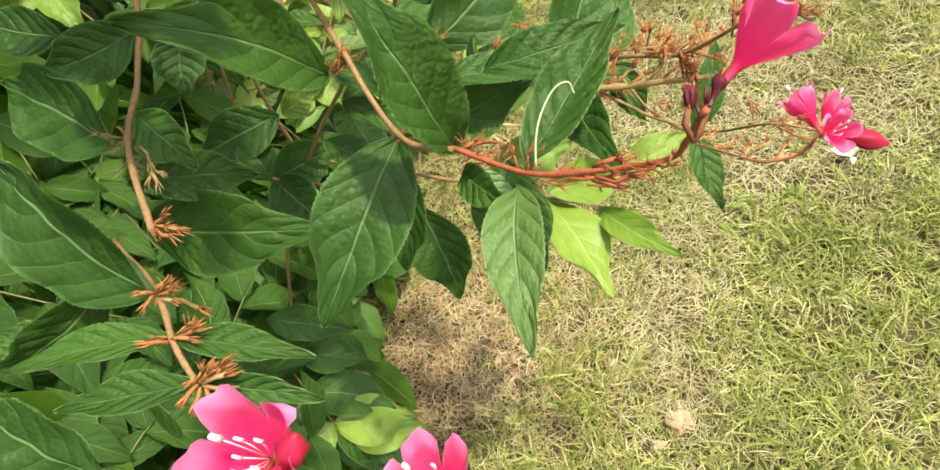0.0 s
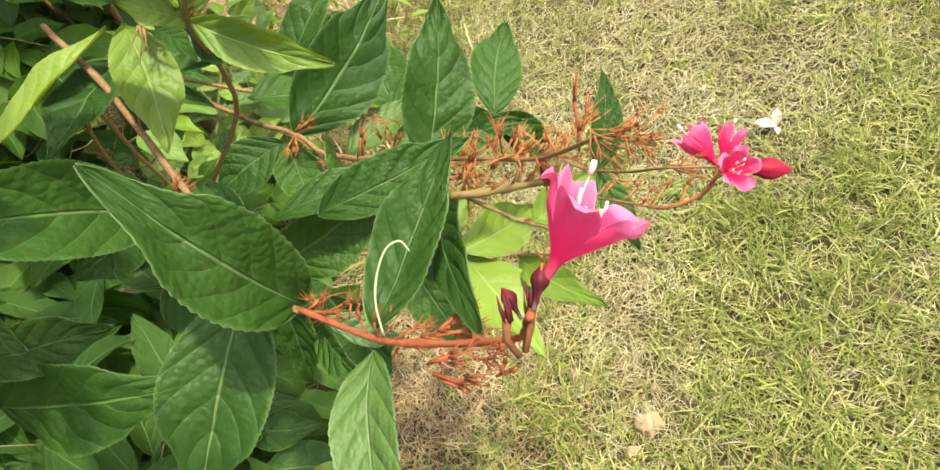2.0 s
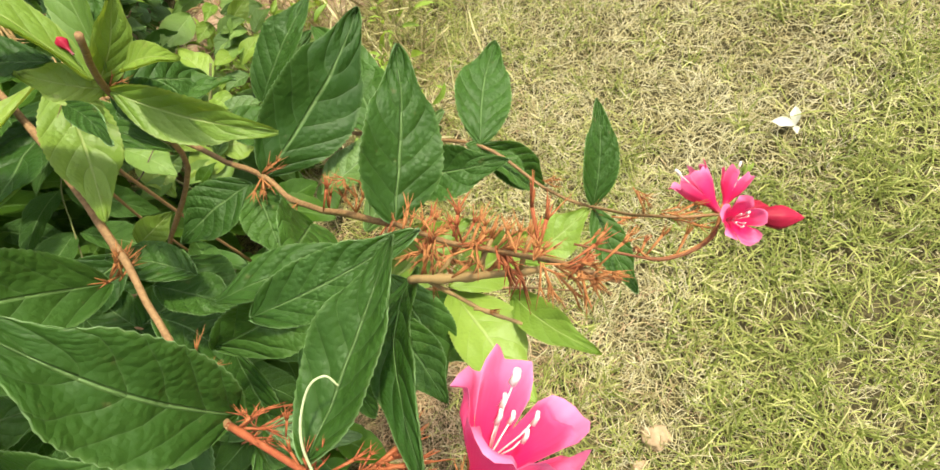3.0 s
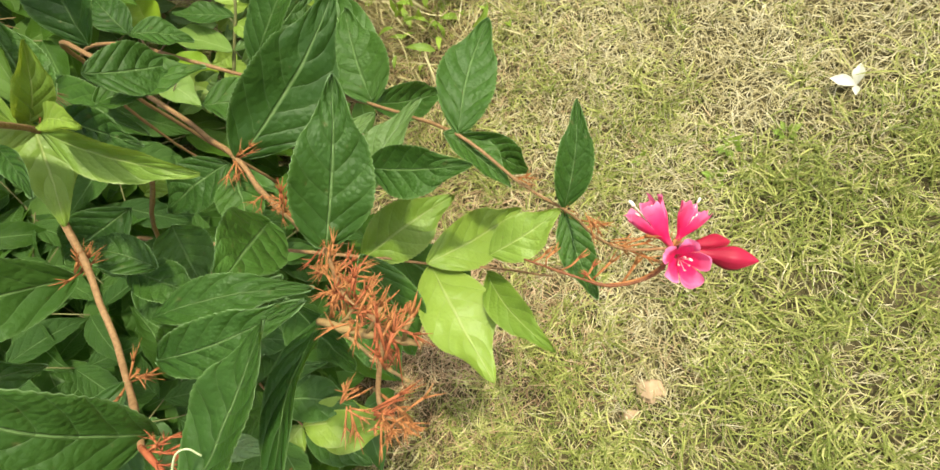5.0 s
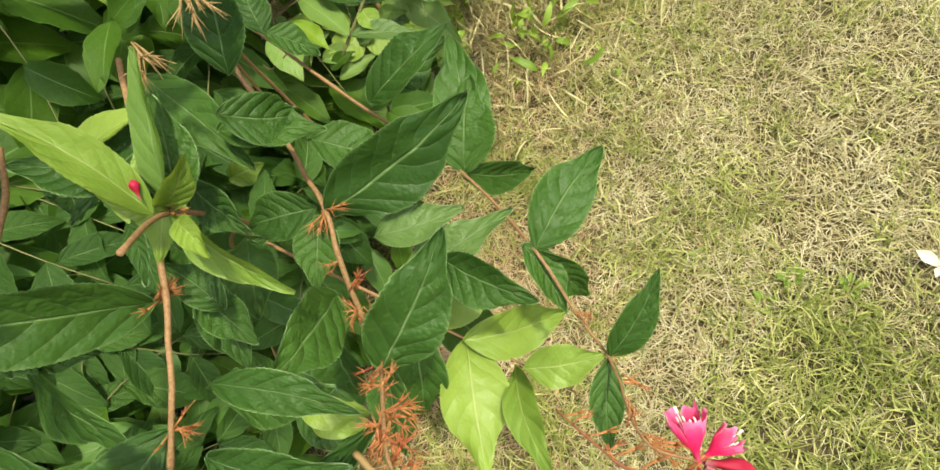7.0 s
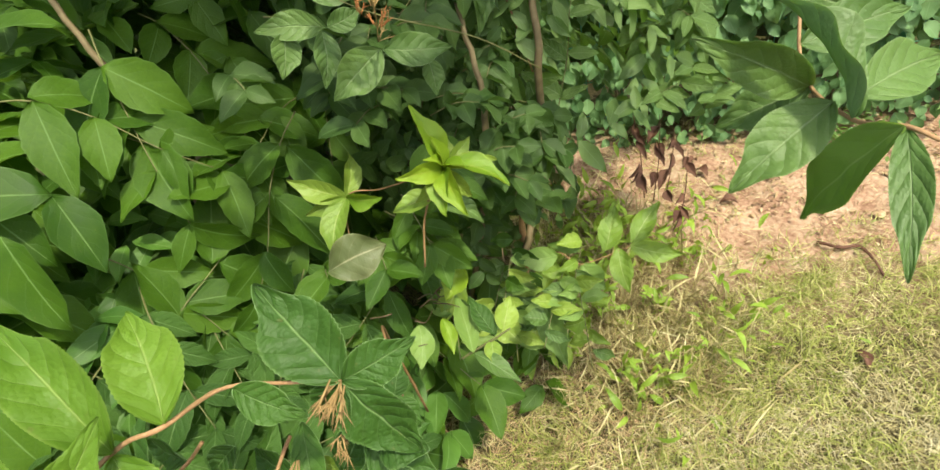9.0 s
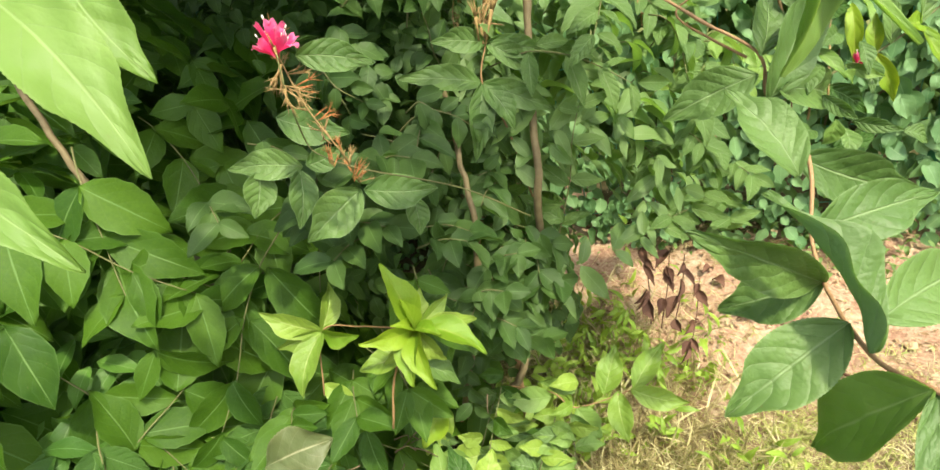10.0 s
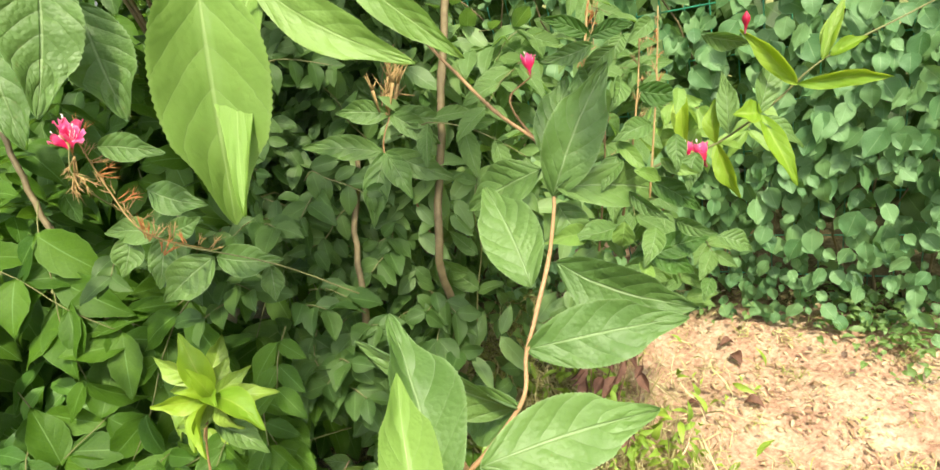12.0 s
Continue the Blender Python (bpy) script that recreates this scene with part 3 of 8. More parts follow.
def build_ground():
    xs = np.concatenate([[-400, -60, -12, -4, -2.4], np.linspace(-1.8, 1.6, 90), [2.4, 4, 12, 60, 400]])
    ys = np.concatenate([[-400, -60, -12, -3, -1.2], np.linspace(-0.6, 2.8, 90), [3.6, 6, 14, 60, 400]])
    gx, gy = np.meshgrid(xs, ys)
    near = (np.abs(gx) < 3) & (gy > -2) & (gy < 4)
    gz = np.where(near, ground_height(gx, gy), 0) - 0.004
    v = np.stack([gx, gy, gz], -1).reshape(-1, 3)
    w = len(xs)
    f = [(j * w + i, j * w + i + 1, (j + 1) * w + i + 1, (j + 1) * w + i) for j in range(len(ys) - 1) for i in range(w - 1)]
    m, n, link, b = mat_base("ground_earth", 0.9, 0.1)
    tc = n.new("ShaderNodeTexCoord").outputs["Object"]
    sep = n.new("ShaderNodeSeparateXYZ")
    link(tc, sep.inputs[0])
    d = math_node(n, link, "ADD", math_node(n, link, "MULTIPLY_ADD", sep.outputs[0], FENCE_OUT.x, -FENCE_AT.x * FENCE_OUT.x), math_node(n, link, "MULTIPLY_ADD", sep.outputs[1], FENCE_OUT.y, -FENCE_AT.y * FENCE_OUT.y))
    al = math_node(n, link, "ADD", math_node(n, link, "MULTIPLY_ADD", sep.outputs[0], FENCE_ALONG.x, -FENCE_AT.x * FENCE_ALONG.x), math_node(n, link, "MULTIPLY_ADD", sep.outputs[1], FENCE_ALONG.y, -FENCE_AT.y * FENCE_ALONG.y))
    d = math_node(n, link, "MULTIPLY_ADD", math_node(n, link, "MAXIMUM", math_node(n, link, "SUBTRACT", -0.42, al), 0.0), 3.0, d)
    wob = noise_node(n, link, 6.0, 5.0, tc)
    d = math_node(n, link, "MULTIPLY_ADD", wob, 0.4, math_node(n, link, "SUBTRACT", d, 0.2))
    mr = n.new("ShaderNodeMapRange")
    mr.inputs["From Min"].default_value, mr.inputs["From Max"].default_value = 0.70, 0.92
    link(d, mr.inputs[0])
    fine = noise_node(n, link, 90.0, 6.0, tc)
    mid = noise_node(n, link, 14.0, 5.0, tc)
    soil = ramp(n, link, math_node(n, link, "ADD", math_node(n, link, "MULTIPLY", fine, 0.55), math_node(n, link, "MULTIPLY", mid, 0.45)), [(0.3, (0.15, 0.08, 0.05)), (0.43, (0.29, 0.175, 0.115)), (0.55, (0.37, 0.262, 0.172)), (0.72, (0.49, 0.39, 0.285))])
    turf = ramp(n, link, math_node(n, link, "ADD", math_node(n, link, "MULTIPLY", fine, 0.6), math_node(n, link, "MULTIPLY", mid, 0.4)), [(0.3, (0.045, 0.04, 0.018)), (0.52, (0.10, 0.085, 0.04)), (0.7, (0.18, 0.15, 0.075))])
    far = n.new("ShaderNodeVectorMath")
    far.operation = "DISTANCE"
    far.inputs[1].default_value = (0.0, 0.9, 0.0)
    link(tc, far.inputs[0])
    out = n.new("ShaderNodeMapRange")
    out.inputs["From Min"].default_value, out.inputs["From Max"].default_value = 1.5, 2.6
    link(far.outputs["Value"], out.inputs[0])
    lawn = ramp(n, link, math_node(n, link, "ADD", math_node(n, link, "MULTIPLY", noise_node(n, link, 2.2, 6.0, tc), 0.7), math_node(n, link, "MULTIPLY", fine, 0.3)), [(0.35, (0.09, 0.12, 0.03)), (0.5, (0.16, 0.17, 0.06)), (0.65, (0.24, 0.22, 0.10))])
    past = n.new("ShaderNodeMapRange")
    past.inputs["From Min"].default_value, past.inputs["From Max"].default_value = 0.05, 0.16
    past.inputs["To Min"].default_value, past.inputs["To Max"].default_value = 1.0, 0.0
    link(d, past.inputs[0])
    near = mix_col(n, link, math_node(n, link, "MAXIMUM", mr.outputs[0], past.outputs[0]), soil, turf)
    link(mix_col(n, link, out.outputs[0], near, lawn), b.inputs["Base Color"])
    bump = n.new("ShaderNodeBump")
    bump.inputs["Strength"].default_value, bump.inputs["Distance"].default_value = 0.9, 0.008
    link(math_node(n, link, "ADD", fine, math_node(n, link, "MULTIPLY", mid, 0.7)), bump.inputs["Height"])
    link(bump.outputs[0], b.inputs["Normal"])
    ob = new("ground", mesh_from("ground", v, f, [m]))
    WORLD_OF[ob.name] = Matrix()
    return tagged(ob, "flat dry ground under a thin lawn, bare reddish earth along the fence", "ground", kind="structure")


ground = build_ground()


def field(x, y, cell, seed):
    """Smooth random values from 0 to 1 over the plan, in blotches of about that size."""
    lat = np.random.default_rng(seed).random((64, 64))
    u, v = x / cell + 20.3, y / cell + 20.7
    i, j = np.floor(u).astype(int), np.floor(v).astype(int)
    f, g = u - i, v - j
    f, g = f * f * (3 - 2 * f), g * g * (3 - 2 * g)
    i, j = i % 63, j % 63
    return (lat[i, j] * (1 - f) + lat[i + 1, j] * f) * (1 - g) + (lat[i, j + 1] * (1 - f) + lat[i + 1, j + 1] * f) * g


GREEN_SPOTS = ((0.27, 0.42, 0.13, 0.5), (0.47, 0.47, 0.13, 0.4), (0.30, 0.25, 0.14, 0.4), (-0.10, 0.28, 0.10, 0.35), (0.26, 0.55, 0.05, 0.4), (0.45, 0.90, 0.09, 0.25), (0.55, 0.60, 0.08, 0.3), (-0.08, 1.28, 0.13, 0.3), (0.15, 0.12, 0.2, 0.3))
# the last two spots thin the green where haze pales the lawn
STRAW_SPOTS = ((0.09, 0.46, 0.07, 0.5), (0.07, 0.33, 0.055, 0.5), (0.32, 0.65, 0.09, 0.5), (0.04, 0.80, 0.12, 0.3), (0.32, 0.80, 0.13, 0.4), (0.02, 0.68, 0.06, 0.3), (0.40, 0.53, 0.045, 0.4), (-0.12, 0.95, 0.16, 0.25), (0.62, 0.95, 0.25, 0.3), (0.45, 0.72, 0.10, 0.3))


def greenness(x, y):
    """From 0, dead straw, to 1, thick green grass, over the lawn."""
    g = 0.36 + 1.1 * (0.45 * field(x, y, 0.22, 1) + 0.35 * field(x, y, 0.09, 2) + 0.2 * field(x, y, 0.035, 3) - 0.5)
    for cx, cy, r, k in GREEN_SPOTS:
        g = g + k * np.exp(-((x - cx) ** 2 + (y - cy) ** 2) / r**2)
    for cx, cy, r, k in STRAW_SPOTS:
        g = g - k * np.exp(-((x - cx) ** 2 + (y - cy) ** 2) / r**2)
    return np.clip(g, 0, 1)


def grass(name, label, count, mat, seed, length, flat, green, box=(-1.15, 1.25, -0.25, 2.05), fade=0.01, wide=(0.0003, 0.00072), tuft_of=1, spread=0.007):
    """Loose bent blades over the lawn; green says where they are thick: 1 in green patches, 0 in straw, -1 on bare thatch."""
    rng = np.random.default_rng(seed)
    many = count // tuft_of
    pick = rng.integers(0, many, count) if tuft_of > 1 else np.arange(count)
    x, y = rng.uniform(box[0], box[1], many)[pick], rng.uniform(box[2], box[3], many)[pick]
    vigour, lean = rng.uniform(0.6, 1.25, many)[pick], rng.uniform(0, 2 * np.pi, many)[pick]
    soil = soil_amount(x, y)
    patch = greenness(x, y)
    shade = np.clip((-0.15 - x) / 0.35, 0, 1) * np.clip((1.0 - y) / 0.2, 0, 1)
    brown = np.exp(-(((x + 0.25) / 0.21) ** 2 + ((y - 0.46) / 0.19) ** 2)) + 0.7 * np.exp(-(((x + 0.34) / 0.24) ** 2 + ((y - 1.0) / 0.22) ** 2))
    edge = np.minimum.reduce([x - box[0], box[1] - x, y - box[2], box[3] - y])
    luck = rng.random(many)[pick]
    keep = luck > np.where(soil > 0.05, 0.55 + 0.42 * soil, 0)
    luck = rng.random(many)[pick]
    keep &= luck < (np.clip(0.12 + 1.1 * patch, 0.1, 1) * (1 - 0.8 * shade) * (1 - 0.95 * brown) if green > 0 else np.clip(1.1 - 0.9 * patch, 0.25, 1) * (1 - 0.6 * brown) if green == 0 else brown)
    keep &= rng.random(count) < np.clip(edge / fade, 0, 1)
    if fade > 1:
        keep &= (x > 1.15) | (y < -0.2) | (y > 2.0)
    x, y, vigour, lean = x[keep], y[keep], vigour[keep], lean[keep]
    n = len(x)
    if tuft_of > 1:
        x, y = x + rng.normal(0, spread, n), y + rng.normal(0, spread, n)
    z = ground_height(x, y)
    ln = rng.uniform(*length, n) * vigour
    wd = rng.uniform(*wide, n)
    az = np.where(rng.random(n) < 0.45, lean + rng.normal(0, 0.7, n), rng.uniform(0, 2 * np.pi, n))
    el = np.abs(rng.normal(flat, 0.3, n))
    bend = rng.normal(-0.6, 0.5, n)
    turn = rng.normal(0, 0.8, n)
    base = np.stack([x, y, z + rng.uniform(0, 0.006, n)], -1)

    def dirs(a, e):
        return np.stack([np.cos(a) * np.cos(e), np.sin(a) * np.cos(e), np.sin(e)], -1)

    p1 = base + dirs(az, el) * (ln * 0.4)[:, None]
    p2 = p1 + dirs(az + turn * 0.5, el + bend * 0.6) * (ln * 0.33)[:, None]
    p3 = p2 + dirs(az + turn, el + bend * 1.3) * (ln * 0.3)[:, None]
    for p in (p1, p2, p3):
        p[:, 2] = np.maximum(p[:, 2], z + 0.001 + rng.uniform(0, 0.006, n))
    side = np.stack([-np.sin(az), np.cos(az), rng.normal(0, 0.5, n)], -1) * wd[:, None]
    v = np.stack([base - side, base + side, p1 - side, p1 + side, p2 - side * 0.8, p2 + side * 0.8, p3], 1).reshape(-1, 3)
    t = np.array([(0, 1, 3), (0, 3, 2), (2, 3, 5), (2, 5, 4), (4, 5, 6)])
    tri = (t[None] + (np.arange(n) * 7)[:, None, None]).reshape(-1, 3)
    ob = new(name, mass(name, v, tri, [mat]))
    WORLD_OF[ob.name] = Matrix()
    return tagged(ob, label, "grass", kind="stuff")


grass("dry_grass", "straw-coloured dead grass lying matted on the lawn", 155000, DRY_BLADE, 3, (0.014, 0.046), 0.14, 0, wide=(0.0003, 0.00066))
grass("green_grass", "yellowish green lawn grass in tufts and sunlit patches", 190000, GREEN_BLADE, 4, (0.022, 0.055), 0.55, 1, wide=(0.0004, 0.00095), tuft_of=9)
grass("low_green_grass", "short green grass blades between the straw", 60000, GREEN_BLADE, 14, (0.012, 0.034), 0.4, 1, wide=(0.0004, 0.0009))
grass("brown_thatch", "reddish brown dead grass matted in a bare patch", 75000, BROWN_BLADE, 6, (0.015, 0.05), 0.1, -1, (-0.8, 0.25, 0.05, 1.4))
# pale blades added to brighten the open lawn like a veil of haze
grass("bleached_hazy_grass", "long pale bleached dead grass in the open lawn, lightened for haze", 34000, BLEACHED_HAZE_BLADE, 9, (0.018, 0.05), 0.2, 0, (-0.2, 1.25, 0.1, 1.4), 0.22, (0.0003, 0.00065), 5, 0.015)
grass("lawn_grass", "thin dry green lawn grass spreading away from the hedge", 110000, GREEN_BLADE, 7, (0.04, 0.08), 0.5, 1, (-1.0, 4.2, -3.6, 3.4), 1.4, (0.0015, 0.003))


# ---- fence ----
def build_fence():
    fence = thing("wire_fence", FENCE_AT, "green welded wire fence overgrown with climbing vine", "fence")
    height, left, right = 1.5, -1.6, 2.6
    inv = 0.055

    def bar(name, a, b, r):
        at = FENCE_AT + FENCE_ALONG * a[0] + Vector((0, 0, a[1]))
        to = FENCE_AT + FENCE_ALONG * b[0] + Vector((0, 0, b[1]))
        vs, fs = tube([Vector(), (to - at) * 0.5, to - at], r, r, 6)
        return put(new(name, mesh_from(name, vs, fs, [WIRE])), Matrix.Translation(at), fence)

    wire = bar("wire", (left, 0.0), (left, height), 0.0017)
    k = left + inv
    while k < right:
        ob = new("wire", wire.data)
        put(ob, Matrix.Translation(FENCE_AT + FENCE_ALONG * k), fence)
        k += inv
    z = 0.06
    while z < height:
        bar("cross_wire", (left, z), (right, z), 0.002)
        z += 0.125
    for a in (-1.6, 0.45, 2.5):
        bar("post", (a, 0.0), (a, height + 0.05), 0.022)
    return fence


fence = build_fence()


def thick_of(a, z):
    """How far the vine stands out from the fence."""
    return 0.06 + 0.12 * np.clip(1.1 - z, 0.15, 1) + 0.05 * np.sin(3.7 * a + 2 * z)


def vine_on_fence():
    """Heart-shaped leaves in overlapping tiers on the fence, on thin climbing stems."""
    rng = np.random.default_rng(11)
    vine = thing("climbing_vine", FENCE_AT + FENCE_OUT * 0.08, "climbing vine with many small heart-shaped green leaves on the wire fence", "vine")
    shapes = small_shapes(8, 0.88, 0.3, 0.12, rows=6, cols=1, peak=0.34, heart=0.20, tail=0.16, seed=70)
    n = 12500
    a, z = rng.uniform(-1.6, 2.6, n), rng.uniform(0.0, 1.45, n)
    out = rng.uniform(0.0, 1.0, n) ** 0.6 * thick_of(a, z)
    keep = rng.random(n) < np.where(z > 0.8, 0.36, 0.95) * np.where((field(a, z, 0.13, 33) < 0.34) & (z > 0.3), 0.35, 1.0)
    a, z, out = a[keep], z[keep], out[keep]
    n = len(a)
    al, ou = np.array(FENCE_ALONG), np.array(FENCE_OUT)
    place = np.array(FENCE_AT) + a[:, None] * al + out[:, None] * ou + np.array((0, 0, 1)) * z[:, None]
    axes = np.array((0, 0, -1.0)) + rng.normal(0, 0.6, n)[:, None] * al + rng.uniform(0.1, 0.7, n)[:, None] * ou
    face = ou + rng.normal(0, 0.7, n)[:, None] * al + np.array((0, 0, 1.0)) * rng.uniform(0.0, 1.2, n)[:, None]
    sizes = rng.uniform(0.020, 0.052, n) * (0.85 + 0.3 * (z > 0.25))
    open_side = (a > -0.35) & (a < 1.1) & (z > 0.08) & (z < 1.0)
    near = np.argsort(np.where(open_side, -out / thick_of(a, z), 1.0))[:290]
    metas = [mesh_from("leaf", lv, lt, [VINE], lu) for lv, lt, lu in small_shapes(8, 0.88, 0.3, 0.12, rows=9, cols=2, peak=0.34, heart=0.20, tail=0.16, seed=70)]
    for k, i in enumerate(near):
        m, _ = frame_of(Vector(place[i]), Vector(place[i] + axes[i]), Vector(face[i]))
        put(new("leaf", metas[k % 8]), m @ Matrix.Diagonal((sizes[i], sizes[i], sizes[i], 1)), vine)
    rest = np.ones(n, bool)
    rest[near] = False
    v, t, u = scatter(shapes, place[rest], axes[rest], face[rest], sizes[rest], rng)
    at = WORLD_OF[vine.name].translation
    ob = put(new("foliage", mass("foliage", v - np.array(at), t, [VINE_S], u)), Matrix.Translation(at), vine)
    ob["kind"] = "stuff"
    r = random.Random(5)
    for k in range(26):
        x = r.uniform(-1.4, 2.4)
        pts = [FENCE_AT + FENCE_ALONG * x + FENCE_OUT * 0.03]
        for i in range(1, 6):
            pts.append(FENCE_AT + FENCE_ALONG * (x + r.uniform(-0.14, 0.14) * i / 2) + FENCE_OUT * r.uniform(-0.01, 0.05) + Vector((0, 0, 0.26 * i)))
        stem(vine, pts, 0.0035, 0.0015, BARK, "vine_stem", per=4)
    return vine


vine_on_fence()


def backdrop_growth():
    """A dark wall of leaves behind the fence and the hedge."""
    rng = np.random.default_rng(19)
    shapes = small_shapes(4, 0.6, 0.3, 0.1, rows=3, seed=90)
    n = 16000
    a, z = rng.uniform(-3.4, 3.4, n), rng.uniform(0.0, 2.3, n)
    back = rng.uniform(0.35, 0.9, n)
    al, ou = np.array(FENCE_ALONG), np.array(FENCE_OUT)
    place = np.array(FENCE_AT) + a[:, None] * al - back[:, None] * ou + np.array((0, 0, 1)) * z[:, None]
    axes = rng.normal(0, 0.6, (n, 3)) + np.array((0, 0, -0.7))
    face = ou + rng.normal(0, 0.5, (n, 3)) + np.array((0, 0, 0.5))
    v, t, u = scatter(shapes, place, axes, face, rng.uniform(0.08, 0.14, n), rng)
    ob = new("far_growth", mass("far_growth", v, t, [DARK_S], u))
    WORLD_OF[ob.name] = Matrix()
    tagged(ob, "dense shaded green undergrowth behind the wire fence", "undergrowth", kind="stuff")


backdrop_growth()


def fence_foot():
    """Bits of dead leaf on the bare earth, and creeping leaves along the fence."""
    rng = np.random.default_rng(31)
    al, ou = np.array(FENCE_ALONG), np.array(FENCE_OUT)
    n = 8000
    a, o = rng.uniform(-0.9, 1.5, n), rng.uniform(0.0, 0.66, n)
    place = np.array(FENCE_AT) + a[:, None] * al + o[:, None] * ou
    keep = rng.random(n) < 0.25 + 0.75 * (field(place[:, 0], place[:, 1], 0.12, 9) > 0.5)
    place, n = place[keep], int(keep.sum())
    place[:, 2] = ground_height(place[:, 0], place[:, 1]) + rng.uniform(0.0, 0.006, n)
    flat = rng.normal(0, 1, (n, 3)) * np.array((1, 1, 0.25))
    v, t, u = scatter(small_shapes(5, 0.35, 0.6, 0.15, rows=3, seed=210), place, flat, np.array((0, 0, 1.0)) + rng.normal(0, 0.4, (n, 3)), rng.uniform(0.004, 0.022, n), rng)
    ob = new("soil_litter", mass("soil_litter", v, t, [LITTER_MAT], u))
    WORLD_OF[ob.name] = Matrix()
    tagged(ob, "crumbs of dead leaves and straw on bare earth", "litter", kind="stuff")
    n = 520
    a, o = rng.uniform(-1.2, 1.9, n), rng.uniform(0.02, 0.30, n) ** 1.0
    keep = field(a, a * 0, 0.16, 12) + 0.25 > o * 3.2
    a, o = np.concatenate([a[keep], rng.normal(0.26, 0.09, 170)]), np.concatenate([o[keep], np.abs(rng.normal(0.2, 0.1, 170))])
    n = len(a)
    place = np.array(FENCE_AT) + a[:, None] * al + o[:, None] * ou
    k = rng.random(190)
    strip = np.stack([-0.53 + 0.26 * k + rng.normal(0, 0.03, 190), 2.09 - 0.12 * k + rng.normal(0, 0.03, 190), 0 * k], -1)
    place = np.concatenate([place, strip])
    n = len(place)
    place[:, 2] = rng.uniform(0.01, 0.05, n) + ground_height(place[:, 0], place[:, 1])
    axes = rng.normal(0, 1, (n, 3)) * np.array((1, 1, 0.3)) + 0.5 * ou
    v, t, u = scatter(small_shapes(5, 0.45, 0.4, 0.14, rows=5, seed=230), place, axes, np.array((0, 0, 1.0)) + rng.normal(0, 0.35, (n, 3)), rng.uniform(0.012, 0.036, n), rng)
    ob = new("creeping_weeds", mass("creeping_weeds", v, t, [PALE_S], u))
    WORLD_OF[ob.name] = Matrix()
    tagged(ob, "low creeping green weeds along the foot of the fence", "weeds", kind="stuff")



def foot_weeds():
    """Straggling weeds and dry stalks on the earth beside the hedge."""
    rng = np.random.default_rng(67)
    n = 1500
    f = rng.random(n)
    x, y = -0.62 + 0.42 * f + rng.normal(0, 0.10, n), 1.30 - 0.18 * f + rng.normal(0, 0.15, n)
    keep = (field(x, y, 0.09, 21) > 0.42) & (y > 0.9)
    x, y = x[keep], y[keep]
    n = len(x)
    place = np.stack([x, y, ground_height(x, y) + rng.random(n) ** 1.6 * 0.13], -1)
    axes = rng.normal(0, 0.8, (n, 3)) + np.array((0.1, 0, 0.25))
    v, t, u = scatter(small_shapes(5, 0.26, 0.4, 0.14, rows=5, seed=250), place, axes, np.array((0.3, 0, 1.0)) + rng.normal(0, 0.4, (n, 3)), rng.uniform(0.018, 0.06, n), rng)
    ob = new("foot_weeds", mass("foot_weeds", v, t, [YOUNG_S], u))
    WORLD_OF[ob.name] = Matrix()
    tagged(ob, "straggling yellowish green weeds on the earth beside the hedge", "weeds", kind="stuff")
    n = 7000
    f = rng.random(n)
    x, y = -0.68 + 0.50 * f + rng.normal(0, 0.09, n), 1.28 - 0.19 * f + rng.normal(0, 0.15, n)
    place = np.stack([x, y, ground_height(x, y) + rng.uniform(0, 0.02, n)], -1)
    axes = rng.normal(0, 0.6, (n, 3)) + np.array((0, 0, 0.5))
    v, t, u = scatter(small_shapes(4, 0.035, 0.2, 0.15, rows=4, seed=270), place, axes, rng.normal(0, 1, (n, 3)), rng.uniform(0.03, 0.13, n) * rng.uniform(0.4, 1, n), rng)
    ob = new("dry_stalks", mass("dry_stalks", v, t, [DRY_BLADE], u))
    WORLD_OF[ob.name] = Matrix()
    tagged(ob, "thin straw-coloured dry stalks beside the hedge", "grass", kind="stuff")


fence_foot()
foot_weeds()


# ---- hedge masses ----
def hedge_height(x, y):
    """Top of the leafy hedge that the flowering branches grow out of."""
    k = np.interp(x, [-2.2, -1.2, -0.85, -0.62, -0.48, -0.38, -0.28], [1.35, 1.05, 0.86, 0.74, 0.55, 0.28, 0.0])
    k = k * np.clip((0.98 - y) / 0.22, 0, 1)
    return k + 0.07 * np.sin(9 * x + 5 * y) + 0.06 * np.sin(17 * y - 8 * x)


def dark_height(x, y):
    k = np.interp(x, [-2.2, -0.9, -0.59, -0.48, -0.42, -0.38], [1.6, 1.35, 1.12, 0.88, 0.6, 0.3])
    k = k * np.clip((y - 0.72) / 0.16, 0, 1) * np.clip((1.32 - y - (x + 0.5) * 0.5) / 0.26, 0, 1)
    return k + 0.05 * np.sin(11 * x + 8 * y)


HOLLOW = (-0.70, 0.58, 0.90)


